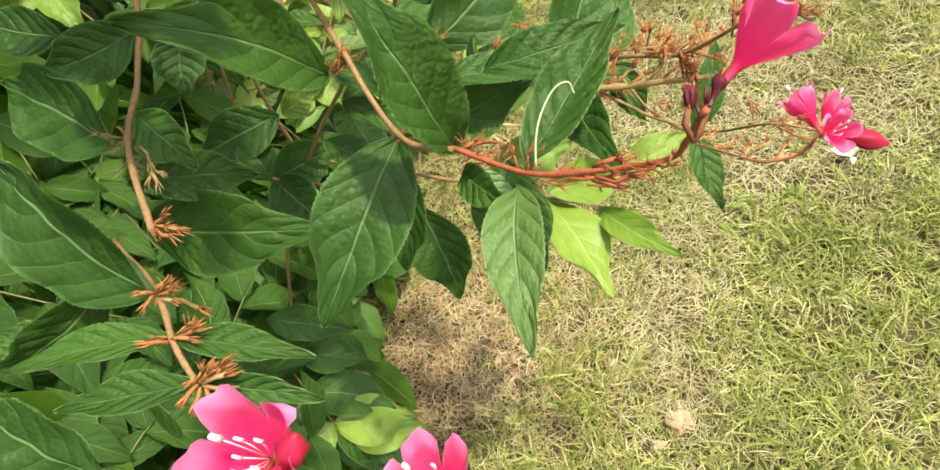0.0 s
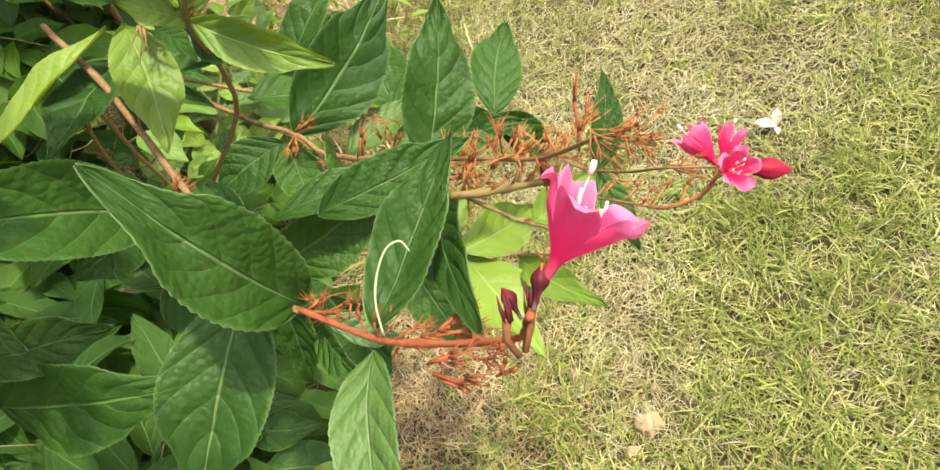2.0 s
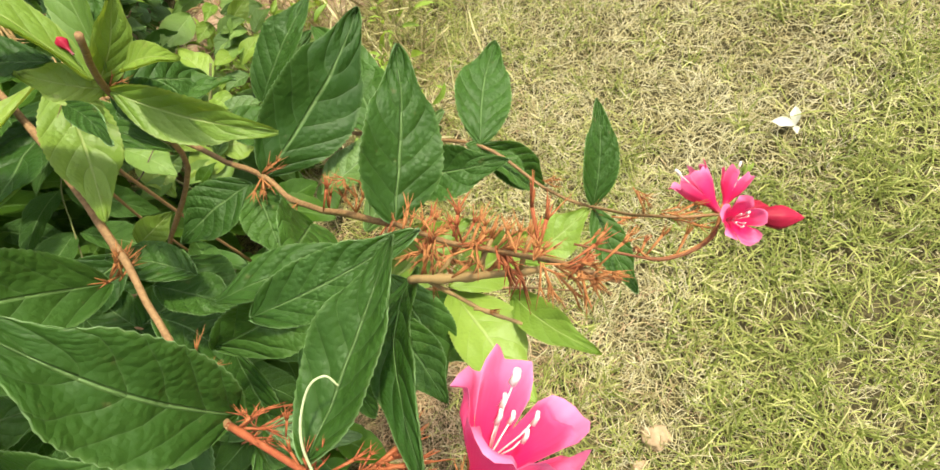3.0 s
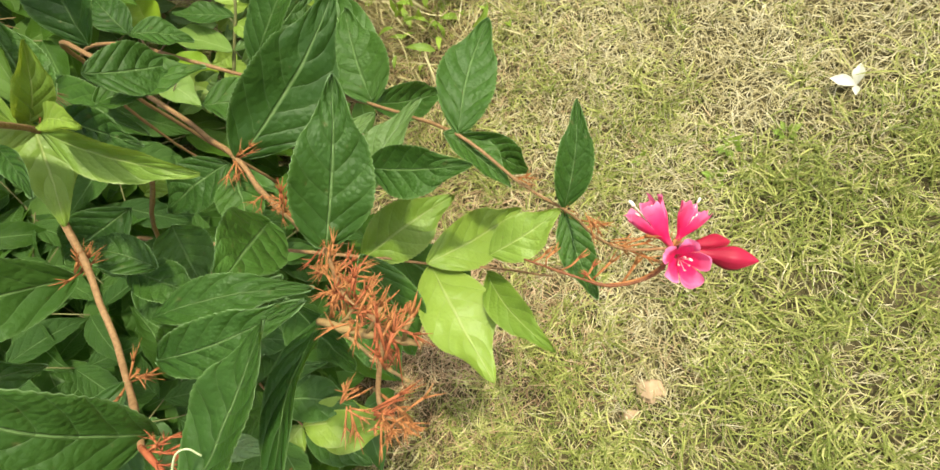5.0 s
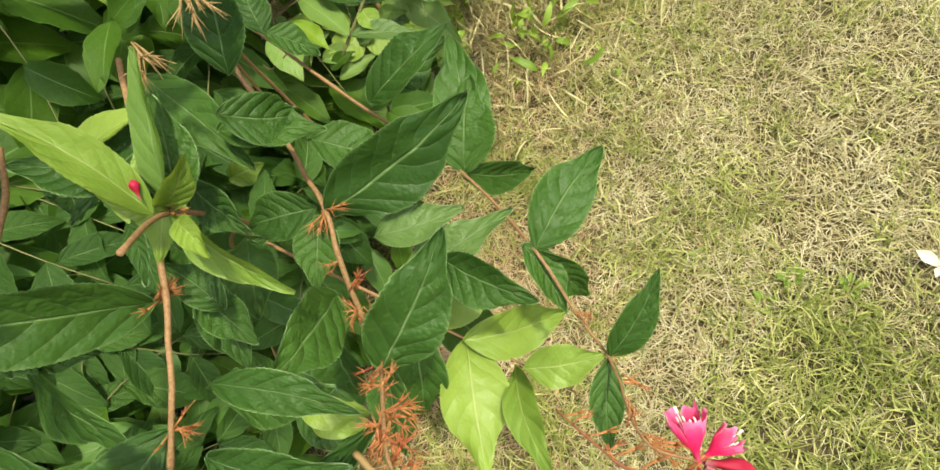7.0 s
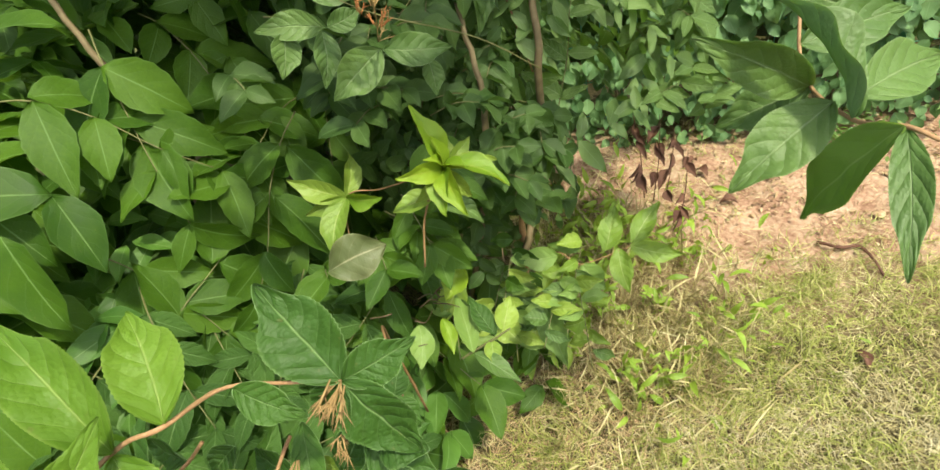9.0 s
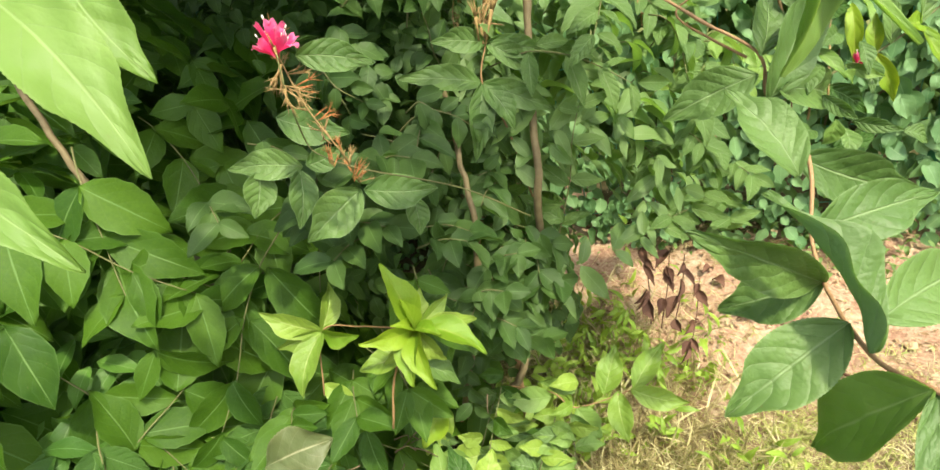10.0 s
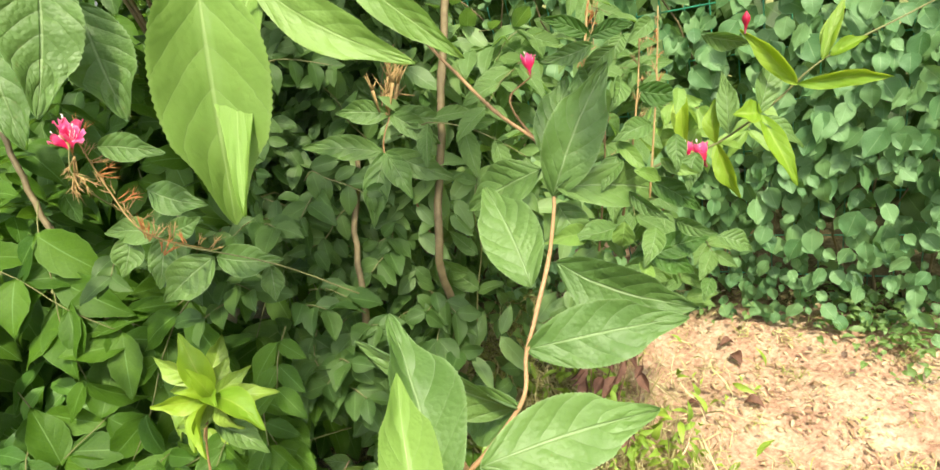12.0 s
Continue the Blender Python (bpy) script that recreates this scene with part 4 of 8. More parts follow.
def leaf_layer(height, count, box, seed, size, depth, droop, low):
    """Sprays of paired leaves under the surface height(x, y): places, axes, faces, sizes."""
    rng = np.random.default_rng(seed)
    sprays = count // 8
    x, y = rng.uniform(box[0], box[1], sprays), rng.uniform(box[2], box[3], sprays)
    h = height(x, y)
    ok = h > low
    x, y, h = x[ok], y[ok], h[ok]
    n = len(x)
    e = 0.03
    gx, gy = (height(x + e, y) - h) / e, (height(x, y + e) - h) / e
    nrm = np.stack([-gx, -gy, np.ones(n)], -1)
    nrm /= np.linalg.norm(nrm, axis=1, keepdims=True)
    tip = np.stack([x, y, h - rng.random(n) ** 1.7 * depth], -1)
    hole = ((tip - np.array(HOLLOW)) / np.array((0.26, 0.13, 0.15))) ** 2
    ok = (tip[:, 2] > low) & (hole.sum(1) > 1)
    x, y, h, nrm, tip, n = x[ok], y[ok], h[ok], nrm[ok], tip[ok], int(ok.sum())
    out = np.stack([rng.uniform(0.2, 1.0, n), rng.normal(0, 0.6, n), rng.normal(-0.1, 0.4, n)], -1)
    out = out - nrm * (out * nrm).sum(1, keepdims=True) * 0.7
    out /= np.linalg.norm(out, axis=1, keepdims=True)
    P, A, F, S = [], [], [], []
    for k in range(4):
        at = tip - out * (k * size[1] * 0.62) + np.array((0, 0, -0.02)) * k * k * 0.15
        for side in (-1, 1):
            lat = np.cross(nrm, out) * side
            ax = lat * rng.uniform(0.6, 1.0, (n, 1)) + out * rng.uniform(0.3, 0.8, (n, 1)) + np.array((0, 0, -droop)) * rng.uniform(0.3, 1.2, (n, 1))
            P.append(at + rng.normal(0, 0.004, (n, 3)))
            A.append(ax)
            F.append(nrm * 0.8 + np.array((0.25, 0, 0.6)) + rng.normal(0, 0.42, (n, 3)))
            S.append(rng.uniform(size[0], size[1], n) * (0.8 + 0.1 * k if k < 3 else 1.0))
    return [np.concatenate(q) for q in (P, A, F, S)]


def hedge(name, at, label, height, mats, box, count, size, depth, droop, low, seed, width, single, owner=None):
    """A hedge shrub: single leaves nearest the path, the mass behind them, and stems."""
    rng = np.random.default_rng(seed)
    bush = owner or thing(name, at, label, "shrub", "hedge shrubs")
    P, A, F, S = leaf_layer(height, count, box, seed, size, depth, droop, low)
    shapes = small_shapes(6, width, 0.35, 0.07, rows=7, cols=1, seed=seed + 100, serrate=0.03)
    near = np.zeros(len(P), bool)
    if single:
        n = len(P) // 8
        tip = P[:n]
        score = (tip[:, 0] > single[0]) & (tip[:, 1] > single[1]) & (tip[:, 1] < single[2]) & (tip[:, 2] > height(tip[:, 0], tip[:, 1]) - 0.09)
        metas = [mesh_from("leaf", v, t, [mats[0]], u) for v, t, u in small_shapes(6, width, 0.35, 0.07, rows=12, cols=2, seed=seed + 100, serrate=0.03)]
        for i in np.nonzero(score)[0][:36]:
            own = np.arange(8) * n + i
            near[own] = True
            nodes = [Vector(P[own[2 * k]]) for k in range(4)]
            root = nodes[3] * 2 - nodes[2] + Vector((-0.01, 0, -0.03))
            shoot = stem(bush, [nodes[0], nodes[1], nodes[2], nodes[3], root], 0.0007, 0.0013, SHOOT, "shoot", per=3, knots=0)
            for q in own:
                m, _ = frame_of(Vector(P[q]), Vector(P[q] + A[q]), Vector(F[q]))
                put(new("leaf", metas[q % 6]), m @ Matrix.Diagonal((S[q], S[q], S[q], 1)), shoot)
    far = ~near
    v, t, u = scatter(shapes, P[far], A[far], F[far], S[far], rng)
    ob = put(new("foliage", mass("foliage", v - np.array(at), t, [mats[1]], u)), Matrix.Translation(at), bush)
    ob["kind"] = "stuff"
    return bush


leafy = hedge("leafy_shrub", (-0.95, 0.35, 0), "dense mid-green shrub with paired pointed leaves", hedge_height, (HEDGE, HEDGE_S), (-2.2, -0.26, -0.8, 1.0), 6800, (0.088, 0.145), 0.45, 0.42, 0.05, 23, 0.50, (-0.8, 0.15, 0.85))
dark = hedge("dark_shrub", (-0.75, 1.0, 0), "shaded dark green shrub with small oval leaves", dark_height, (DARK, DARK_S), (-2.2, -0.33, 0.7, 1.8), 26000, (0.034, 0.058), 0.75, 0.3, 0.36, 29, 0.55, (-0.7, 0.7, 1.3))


def shade_crown_height(x, y):
    """Top of unseen leaves added over the dark shrub to shade the hedge."""
    return 1.56 + 0.06 * np.sin(8 * x + 6 * y) - 9.0 * np.clip(np.abs(y - 0.92) - 0.34, 0, 1)


hedge("shade_crown", (-0.75, 1.0, 0), "", shade_crown_height, (DARK, DARK_S), (-0.95, -0.30, 0.3, 1.3), 1250, (0.06, 0.10), 0.18, 0.3, 1.34, 59, 0.5, None, dark)
# two more unseen leaf patches overhead, added to shade the dark shrub
hedge("shade_crown", (-0.75, 1.0, 0), "", lambda x, y: 1.50 + 0.05 * np.sin(11 * x + 7 * y), (DARK, DARK_S), (-0.32, 0.08, 0.76, 0.98), 64, (0.06, 0.10), 0.12, 0.3, 1.34, 61, 0.5, None, dark)
hedge("shade_crown", (-0.75, 1.0, 0), "", lambda x, y: 1.50 + 0.05 * np.sin(11 * x + 7 * y), (DARK, DARK_S), (0.0, 0.12, 0.98, 1.16), 32, (0.06, 0.10), 0.12, 0.3, 1.34, 62, 0.5, None, dark)
# added branches that carry the unseen shading leaves
r_shade_crown = random.Random(14)
for k in range(9):
    cx, cy = r_shade_crown.uniform(-0.75, -0.35), r_shade_crown.uniform(0.65, 1.15)
    stem(dark, [(-0.95, 0.8 + 0.3 * (cy - 0.8), 1.05), (-0.85 + 0.2 * (cx + 0.75), cy, 1.35), (cx, cy, 1.46), (cx + 0.38, cy + 0.06, 1.47)], 0.004, 0.0012, BARK, "branch", per=4)


# ---- the flowering shrubs ----
shrub = thing("weigela_shrub", (-0.75, 0.35, 0), "weigela shrub with long green leaves, orange spent calyxes, pink flowers", "shrub", "hedge shrubs")
shrub_r = thing("weigela_shrub", (-0.55, 1.30, 0), "weigela shrub with big pale-lit leaves and yellow young shoots", "shrub", "hedge shrubs")
shrub_l, shrub_d = leafy, dark


def inner_height(x, y):
    """Lower leaves of the flowering shrub beneath its arching branches."""
    k = np.interp(x, [-0.9, -0.55, -0.42, -0.33, -0.25], [0.66, 0.58, 0.48, 0.34, 0.0])
    return k * np.clip((0.72 - y) / 0.15, 0, 1) * np.clip((y + 0.35) / 0.2, 0, 1) + 0.04 * np.sin(13 * x + 9 * y)


def weed_height(x, y):
    k = 0.19 * np.exp(-(((x + 0.49) / 0.19) ** 2 + ((y - 0.98) / 0.30) ** 2) * 1.5)
    return k + 0.03 * np.sin(19 * x + 15 * y)


hedge("inner", (-0.75, 0.35, 0), "", inner_height, (LEAF, LEAF_S), (-0.9, -0.24, -0.3, 0.72), 1900, (0.075, 0.118), 0.3, 0.45, 0.08, 41, 0.42, (-0.5, 0.1, 0.6), shrub)
hedge("young_weeds", (-0.45, 0.93, 0), "low bright green weeds at the foot of the hedge", weed_height, (YOUNG, YOUNG_S), (-0.8, -0.2, 0.6, 1.4), 330, (0.036, 0.072), 0.16, 0.2, 0.03, 47, 0.40, (-0.6, 0.7, 1.3))


def side_height(x, y):
    """Leaves of the second flowering shrub between the dark shrub and the fence."""
    k = np.interp(x, [-0.95, -0.6, -0.42, -0.3, -0.2], [1.15, 1.02, 0.92, 0.74, 0.5])
    return k * np.clip((y - 1.0 - 0.3 * (x + 0.4)) / 0.12, 0, 1) * np.clip((1.62 - y) / 0.3, 0, 1) + 0.05 * np.sin(14 * x + 10 * y)


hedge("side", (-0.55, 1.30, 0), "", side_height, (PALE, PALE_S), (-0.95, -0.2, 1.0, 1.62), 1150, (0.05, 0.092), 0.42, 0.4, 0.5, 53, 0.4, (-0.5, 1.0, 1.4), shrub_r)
# front branch, its leaves and its flower
branch_f = stem(shrub, [(-0.098, 0.433, 0.708), (-0.067, 0.381, 0.692), (-0.043, 0.323, 0.669), (-0.018, 0.269, 0.659), (0.013, 0.24, 0.671)], 0.00167, 0.0013)
stem(branch_f, [(0.012, 0.241, 0.671), (0.039, 0.22, 0.67), (0.062, 0.208, 0.676), (0.085, 0.198, 0.685), (0.091, 0.195, 0.694), (0.096, 0.192, 0.709)], 0.0011, 0.0008, RED_TWIG, "raceme", "orange-red flowering end of the branch", knots=0.6)
leaf(branch_f, (-0.055, 0.32, 0.664), (-0.089, 0.274, 0.751), 0.036, (0.922, -0.34, 0.185), fold=0.45)
leaf(branch_f, (0.011, 0.245, 0.665), (0.002, 0.26, 0.746), 0.033, (0.809, -0.554, 0.197), fold=0.45)
leaf(branch_f, (0.041, 0.222, 0.673), (0.085, 0.27, 0.686), 0.023, (-0.015, -0.265, 0.964), fold=0.5, arch=-0.03)
leaf(branch_f, (-0.018, 0.269, 0.659), (-0.067, 0.196, 0.633), 0.041, (0.301, -0.502, 0.811), arch=0.1)
leaf(branch_f, (0.035, 0.219, 0.666), (0.033, 0.152, 0.666), 0.021, (0.065, 0.002, 0.998), fold=0.4, arch=0.09, mat=PALE, under=LEAF_UNDER)
leaf(branch_f, (0.01, 0.241, 0.656), (0.032, 0.21, 0.665), 0.015, (-0.607, -0.189, 0.772), fold=0.4)
leaf(branch_f, (-0.028, 0.289, 0.637), (0.046, 0.303, 0.64), 0.031, (0.153, -0.902, 0.403), fold=0.4)
leaf(branch_f, (-0.074, 0.344, 0.514), (-0.07, 0.299, 0.444), 0.045, (0.106, -0.836, 0.538), fold=0.35)
leaf(branch_f, (-0.039, 0.3, 0.614), (-0.066, 0.268, 0.551), 0.029, (-0.22, -0.827, 0.518))
tuft(branch_f, (-0.053, 0.322, 0.664), (0.823, 0.557, 0.111), 0.020, 9, 0.6)
tuft(branch_f, (-0.018, 0.269, 0.659), (0.945, 0.312, -0.1), 0.017, 8, 0.6)
tuft(branch_f, (0.014, 0.239, 0.67), (0.957, 0.249, -0.147), 0.018, 4, 0.3, CALYX_RED)
tuft(branch_f, (0.016, 0.236, 0.667), (0.945, -0.016, -0.327), 0.015, 3, 0.25, CALYX_RED)
tuft(branch_f, (0.039, 0.22, 0.67), (0.403, 0.809, 0.427), 0.014, 3, 0.2, CALYX_RED)
tuft(branch_f, (0.044, 0.218, 0.667), (0.964, 0.162, -0.21), 0.017, 4, 0.3, CALYX_RED)
tuft(branch_f, (0.054, 0.217, 0.663), (0.952, 0.279, -0.125), 0.024, 4, 0.25, CALYX_RED)
tuft(branch_f, (0.06, 0.217, 0.661), (0.843, -0.267, -0.468), 0.017, 5, 0.25, CALYX_RED)
tuft(branch_f, (0.076, 0.194, 0.686), (0.957, 0.249, -0.147), 0.013, 4, 0.25, CALYX_RED)
tuft(branch_f, (0.019, 0.238, 0.668), (-0.178, 0.804, 0.567), 0.010, 4, 0.35, CALYX_RED)
tuft(branch_f, (0.028, 0.234, 0.663), (0.887, 0.457, 0.066), 0.013, 4, 0.35, CALYX_RED)
tuft(branch_f, (0.041, 0.22, 0.67), (0.643, 0.708, 0.292), 0.009, 4, 0.35, CALYX_RED)
tuft(branch_f, (0.045, 0.218, 0.667), (-0.714, -0.657, -0.24), 0.009, 4, 0.35, CALYX_RED)
tuft(branch_f, (0.052, 0.216, 0.664), (0.976, 0.16, -0.15), 0.012, 5, 0.35, CALYX_RED)
tuft(branch_f, (0.066, 0.199, 0.691), (0.675, -0.527, -0.516), 0.009, 5, 0.35, CALYX_RED)
tuft(branch_f, (0.073, 0.198, 0.689), (0.962, 0.263, -0.079), 0.010, 5, 0.35, CALYX_RED)
tuft(branch_f, (0.078, 0.197, 0.687), (0.8, -0.387, -0.458), 0.008, 4, 0.35, CALYX_RED)
flower(shrub, (0.102, 0.198, 0.711), (0.806, 0.417, 0.421), 0.021, stretch=1.2, wide=1.05, flare=0.75, seed=3)
bud(shrub, (0.094, 0.192, 0.709), (-0.157, 0.794, 0.588), 0.008, 0.4, BUD_DARK)
bud(shrub, (0.097, 0.193, 0.709), (0.563, 0.754, 0.339), 0.010, 0.36, BUD_DARK)
leaf(branch_f, (0.011, 0.243, 0.654), (0.027, 0.238, 0.622), 0.012, (0.334, -0.201, 0.921), fold=0.3, mat=LEAF_UNDER)
# branches behind it
branch_k = stem(shrub, [(-0.339, 0.618, 0.262), (-0.288, 0.598, 0.474), (-0.217, 0.558, 0.607), (-0.141, 0.505, 0.635), (-0.07, 0.438, 0.606), (-0.028, 0.399, 0.602), (-0.005, 0.37, 0.602), (0.058, 0.315, 0.627)], 0.00211, 0.00144)
leaf(branch_k, (-0.028, 0.399, 0.602), (0.052, 0.474, 0.613), 0.051, (0.615, -0.699, 0.366), fold=0.2, arch=0.03)
leaf(branch_k, (0.058, 0.315, 0.627), (0.087, 0.375, 0.657), 0.035, (0.591, -0.573, 0.569), fold=0.2, arch=0.04, peak=0.38)
leaf(branch_k, (0.033, 0.391, 0.561), (0.098, 0.375, 0.554), 0.030, (-0.043, -0.553, 0.832), fold=0.45)
leaf(branch_k, (0.005, 0.349, 0.608), (0.023, 0.296, 0.655), 0.035, (0.913, 0.393, 0.109), fold=0.3, arch=0.07)
leaf(branch_k, (-0.04, 0.403, 0.598), (-0.093, 0.386, 0.597), 0.031, (0.157, -0.556, 0.817))
leaf(branch_k, (-0.038, 0.399, 0.596), (-0.035, 0.357, 0.58), 0.028, (0.48, -0.282, 0.83))
leaf(branch_k, (-0.042, 0.415, 0.683), (-0.027, 0.44, 0.645), 0.027, (0.951, -0.23, 0.209))
leaf(branch_k, (-0.129, 0.446, 0.678), (-0.054, 0.407, 0.639), 0.029, (0.406, -0.13, 0.905))
leaf(branch_k, (-0.092, 0.379, 0.594), (-0.073, 0.332, 0.579), 0.033, (0.629, -0.001, 0.777))
leaf(branch_k, (-0.037, 0.327, 0.638), (-0.07, 0.341, 0.658), 0.020, (0.518, 0.037, 0.855))
leaf(branch_k, (-0.066, 0.334, 0.635), (-0.032, 0.315, 0.613), 0.023, (0.576, 0.061, 0.815))
leaf(branch_k, (-0.094, 0.336, 0.611), (-0.061, 0.302, 0.584), 0.028, (0.68, 0.08, 0.728))
leaf(branch_f, (0.03, 0.267, 0.681), (0.087, 0.278, 0.672), 0.019, (0.227, -0.403, 0.887), fold=0.35)
leaf(branch_f, (-0.002, 0.291, 0.663), (0.062, 0.295, 0.639), 0.018, (0.355, -0.074, 0.932), fold=0.3)
tuft(branch_k, (-0.028, 0.399, 0.602), (0.913, -0.022, -0.408), 0.018, 7, 0.8)
tuft(branch_k, (-0.028, 0.399, 0.602), (-0.241, -0.945, -0.221), 0.021, 5, 0.4)
tuft(branch_k, (0.045, 0.337, 0.64), (-0.919, -0.028, 0.393), 0.010, 6, 0.6)
tuft(branch_k, (0.045, 0.337, 0.64), (-0.369, -0.916, -0.155), 0.012, 5, 0.5)
raceme_k = stem(shrub, [(0.058, 0.315, 0.627), (0.085, 0.285, 0.649), (0.106, 0.268, 0.657), (0.128, 0.241, 0.69), (0.138, 0.233, 0.688)], 0.0010, 0.0006)
tuft(raceme_k, (0.058, 0.315, 0.627), (0.94, 0.33, -0.092), 0.009, 8, 0.7)
tuft(raceme_k, (0.082, 0.287, 0.651), (0.76, 0.633, 0.148), 0.013, 6, 0.5)
tuft(raceme_k, (0.093, 0.277, 0.654), (0.944, 0.314, -0.102), 0.014, 7, 0.5, CALYX_RED)
tuft(raceme_k, (0.099, 0.271, 0.661), (0.021, -0.964, 0.264), 0.014, 6, 0.5)
tuft(raceme_k, (0.106, 0.268, 0.657), (0.913, 0.406, -0.038), 0.013, 7, 0.45)
tuft(raceme_k, (0.106, 0.268, 0.657), (0.501, -0.863, 0.066), 0.016, 7, 0.45, CALYX_RED)
tuft(raceme_k, (0.123, 0.241, 0.698), (0.923, 0.382, -0.056), 0.009, 7, 0.4)
tuft(raceme_k, (0.124, 0.24, 0.697), (0.316, -0.765, -0.562), 0.010, 6, 0.4)
tuft(raceme_k, (0.129, 0.238, 0.694), (0.95, 0.289, -0.12), 0.011, 7, 0.35, CALYX_RED)
tuft(raceme_k, (0.131, 0.237, 0.693), (0.335, -0.878, 0.343), 0.012, 6, 0.35)
tuft(raceme_k, (0.134, 0.236, 0.691), (0.613, -0.652, 0.446), 0.011, 8, 0.4)
tuft(raceme_k, (0.06, 0.309, 0.624), (-0.78, -0.611, 0.13), 0.016, 6, 0.5)
tuft(raceme_k, (0.067, 0.3, 0.628), (0.898, -0.123, -0.423), 0.018, 7, 0.5)
tuft(raceme_k, (0.074, 0.293, 0.633), (-0.857, -0.488, 0.166), 0.015, 7, 0.5)
tuft(raceme_k, (0.075, 0.289, 0.632), (0.845, -0.286, -0.451), 0.017, 7, 0.5)
tuft(raceme_k, (-0.005, 0.37, 0.602), (-0.652, -0.727, -0.217), 0.014, 4, 0.25, CALYX)
tuft(raceme_k, (0.016, 0.352, 0.61), (0.578, 0.658, 0.483), 0.019, 4, 0.25, CALYX_RED)
tuft(raceme_k, (0.036, 0.334, 0.618), (0.474, 0.603, 0.642), 0.018, 4, 0.25, CALYX)
tuft(raceme_k, (0.057, 0.316, 0.627), (-0.565, -0.767, -0.303), 0.014, 4, 0.25, CALYX_RED)
tuft(raceme_k, (0.065, 0.306, 0.633), (0.531, 0.802, 0.273), 0.017, 4, 0.25, CALYX)
tuft(raceme_k, (0.073, 0.297, 0.64), (0.608, 0.794, 0.016), 0.014, 4, 0.25, CALYX_RED)
tuft(raceme_k, (0.081, 0.288, 0.647), (-0.55, -0.738, -0.391), 0.015, 4, 0.25, CALYX)
tuft(raceme_k, (0.089, 0.282, 0.651), (0.401, 0.729, 0.554), 0.017, 4, 0.25, CALYX_RED)
tuft(raceme_k, (0.097, 0.275, 0.654), (0.946, 0.256, 0.198), 0.018, 4, 0.25, CALYX)
tuft(raceme_k, (0.105, 0.269, 0.656), (0.006, -0.925, -0.381), 0.019, 4, 0.25, CALYX_RED)
tuft(raceme_k, (0.112, 0.261, 0.665), (0.597, 0.802, -0.024), 0.016, 4, 0.25, CALYX)
tuft(raceme_k, (0.119, 0.252, 0.675), (0.463, 0.643, 0.61), 0.017, 4, 0.25, CALYX_RED)
tuft(raceme_k, (0.126, 0.243, 0.686), (0.405, -0.776, -0.483), 0.015, 4, 0.25, CALYX)
leaf(raceme_k, (0.061, 0.295, 0.622), (0.073, 0.207, 0.67), 0.020, (-0.18, 0.451, 0.874), fold=0.35)
leaf(raceme_k, (-0.001, 0.326, 0.537), (0.01, 0.274, 0.5), 0.032, (0.197, -0.541, 0.818), fold=0.3)
branch_b = stem(shrub, [(-0.4, 0.626, 0.234), (-0.345, 0.614, 0.443), (-0.265, 0.59, 0.572), (-0.177, 0.557, 0.594), (-0.089, 0.514, 0.558), (0.003, 0.474, 0.514), (0.078, 0.414, 0.527), (0.103, 0.385, 0.499), (0.127, 0.361, 0.492), (0.16, 0.317, 0.536), (0.186, 0.312, 0.523)], 0.00176, 0.00072)
leaf(branch_b, (0.003, 0.474, 0.514), (-0.016, 0.569, 0.553), 0.042, (0.469, -0.255, 0.846))
leaf(branch_b, (-0.068, 0.519, 0.56), (-0.017, 0.564, 0.554), 0.033, (0.661, -0.717, 0.22))
leaf(branch_b, (0.003, 0.474, 0.514), (0.029, 0.515, 0.446), 0.029, (0.901, -0.425, 0.091), fold=0.4)
leaf(branch_b, (0.078, 0.414, 0.527), (0.109, 0.488, 0.529), 0.037, (0.507, -0.242, 0.827), fold=0.2)
leaf(branch_b, (0.078, 0.414, 0.527), (0.101, 0.404, 0.468), 0.027, (0.56, -0.753, 0.347), fold=0.4)
leaf(branch_b, (0.07, 0.416, 0.531), (0.097, 0.384, 0.497), 0.024, (0.772, -0.025, 0.635), fold=0.4)
leaf(branch_b, (0.127, 0.361, 0.492), (0.154, 0.411, 0.525), 0.022, (0.28, -0.631, 0.723), fold=0.35)
leaf(branch_b, (0.127, 0.361, 0.492), (0.131, 0.309, 0.466), 0.021, (0.303, -0.414, 0.858), fold=0.3)
tuft(branch_b, (0.106, 0.382, 0.508), (0.919, 0.028, -0.393), 0.015, 6, 0.5)
tuft(branch_b, (0.127, 0.361, 0.492), (0.83, -0.302, -0.468), 0.010, 6, 0.6)
tuft(branch_b, (0.132, 0.35, 0.486), (0.895, -0.112, -0.431), 0.023, 5, 0.3)
tuft(branch_b, (0.153, 0.332, 0.545), (0.468, -0.751, -0.465), 0.014, 6, 0.4)
tuft(branch_b, (0.16, 0.318, 0.536), (0.756, -0.44, -0.484), 0.014, 5, 0.3)
tuft(branch_b, (0.164, 0.314, 0.533), (0.906, -0.061, -0.418), 0.021, 5, 0.3)
flower(shrub, (0.186, 0.312, 0.523), (-0.312, 0.776, 0.548), 0.031, wide=0.6, flare=0.4, seed=5)
flower(shrub, (0.187, 0.314, 0.523), (0.698, 0.688, 0.199), 0.024, wide=0.6, flare=0.4, seed=8, spin=40)
flower(shrub, (0.186, 0.309, 0.522), (0.293, -0.54, 0.789), 0.023, wide=1.0, flare=0.8, seed=9)
bud(shrub, (0.189, 0.311, 0.521), (0.893, -0.285, -0.347), 0.036, 0.26)
bud(shrub, (0.188, 0.313, 0.522), (0.73, 0.092, -0.677), 0.032, 0.22)
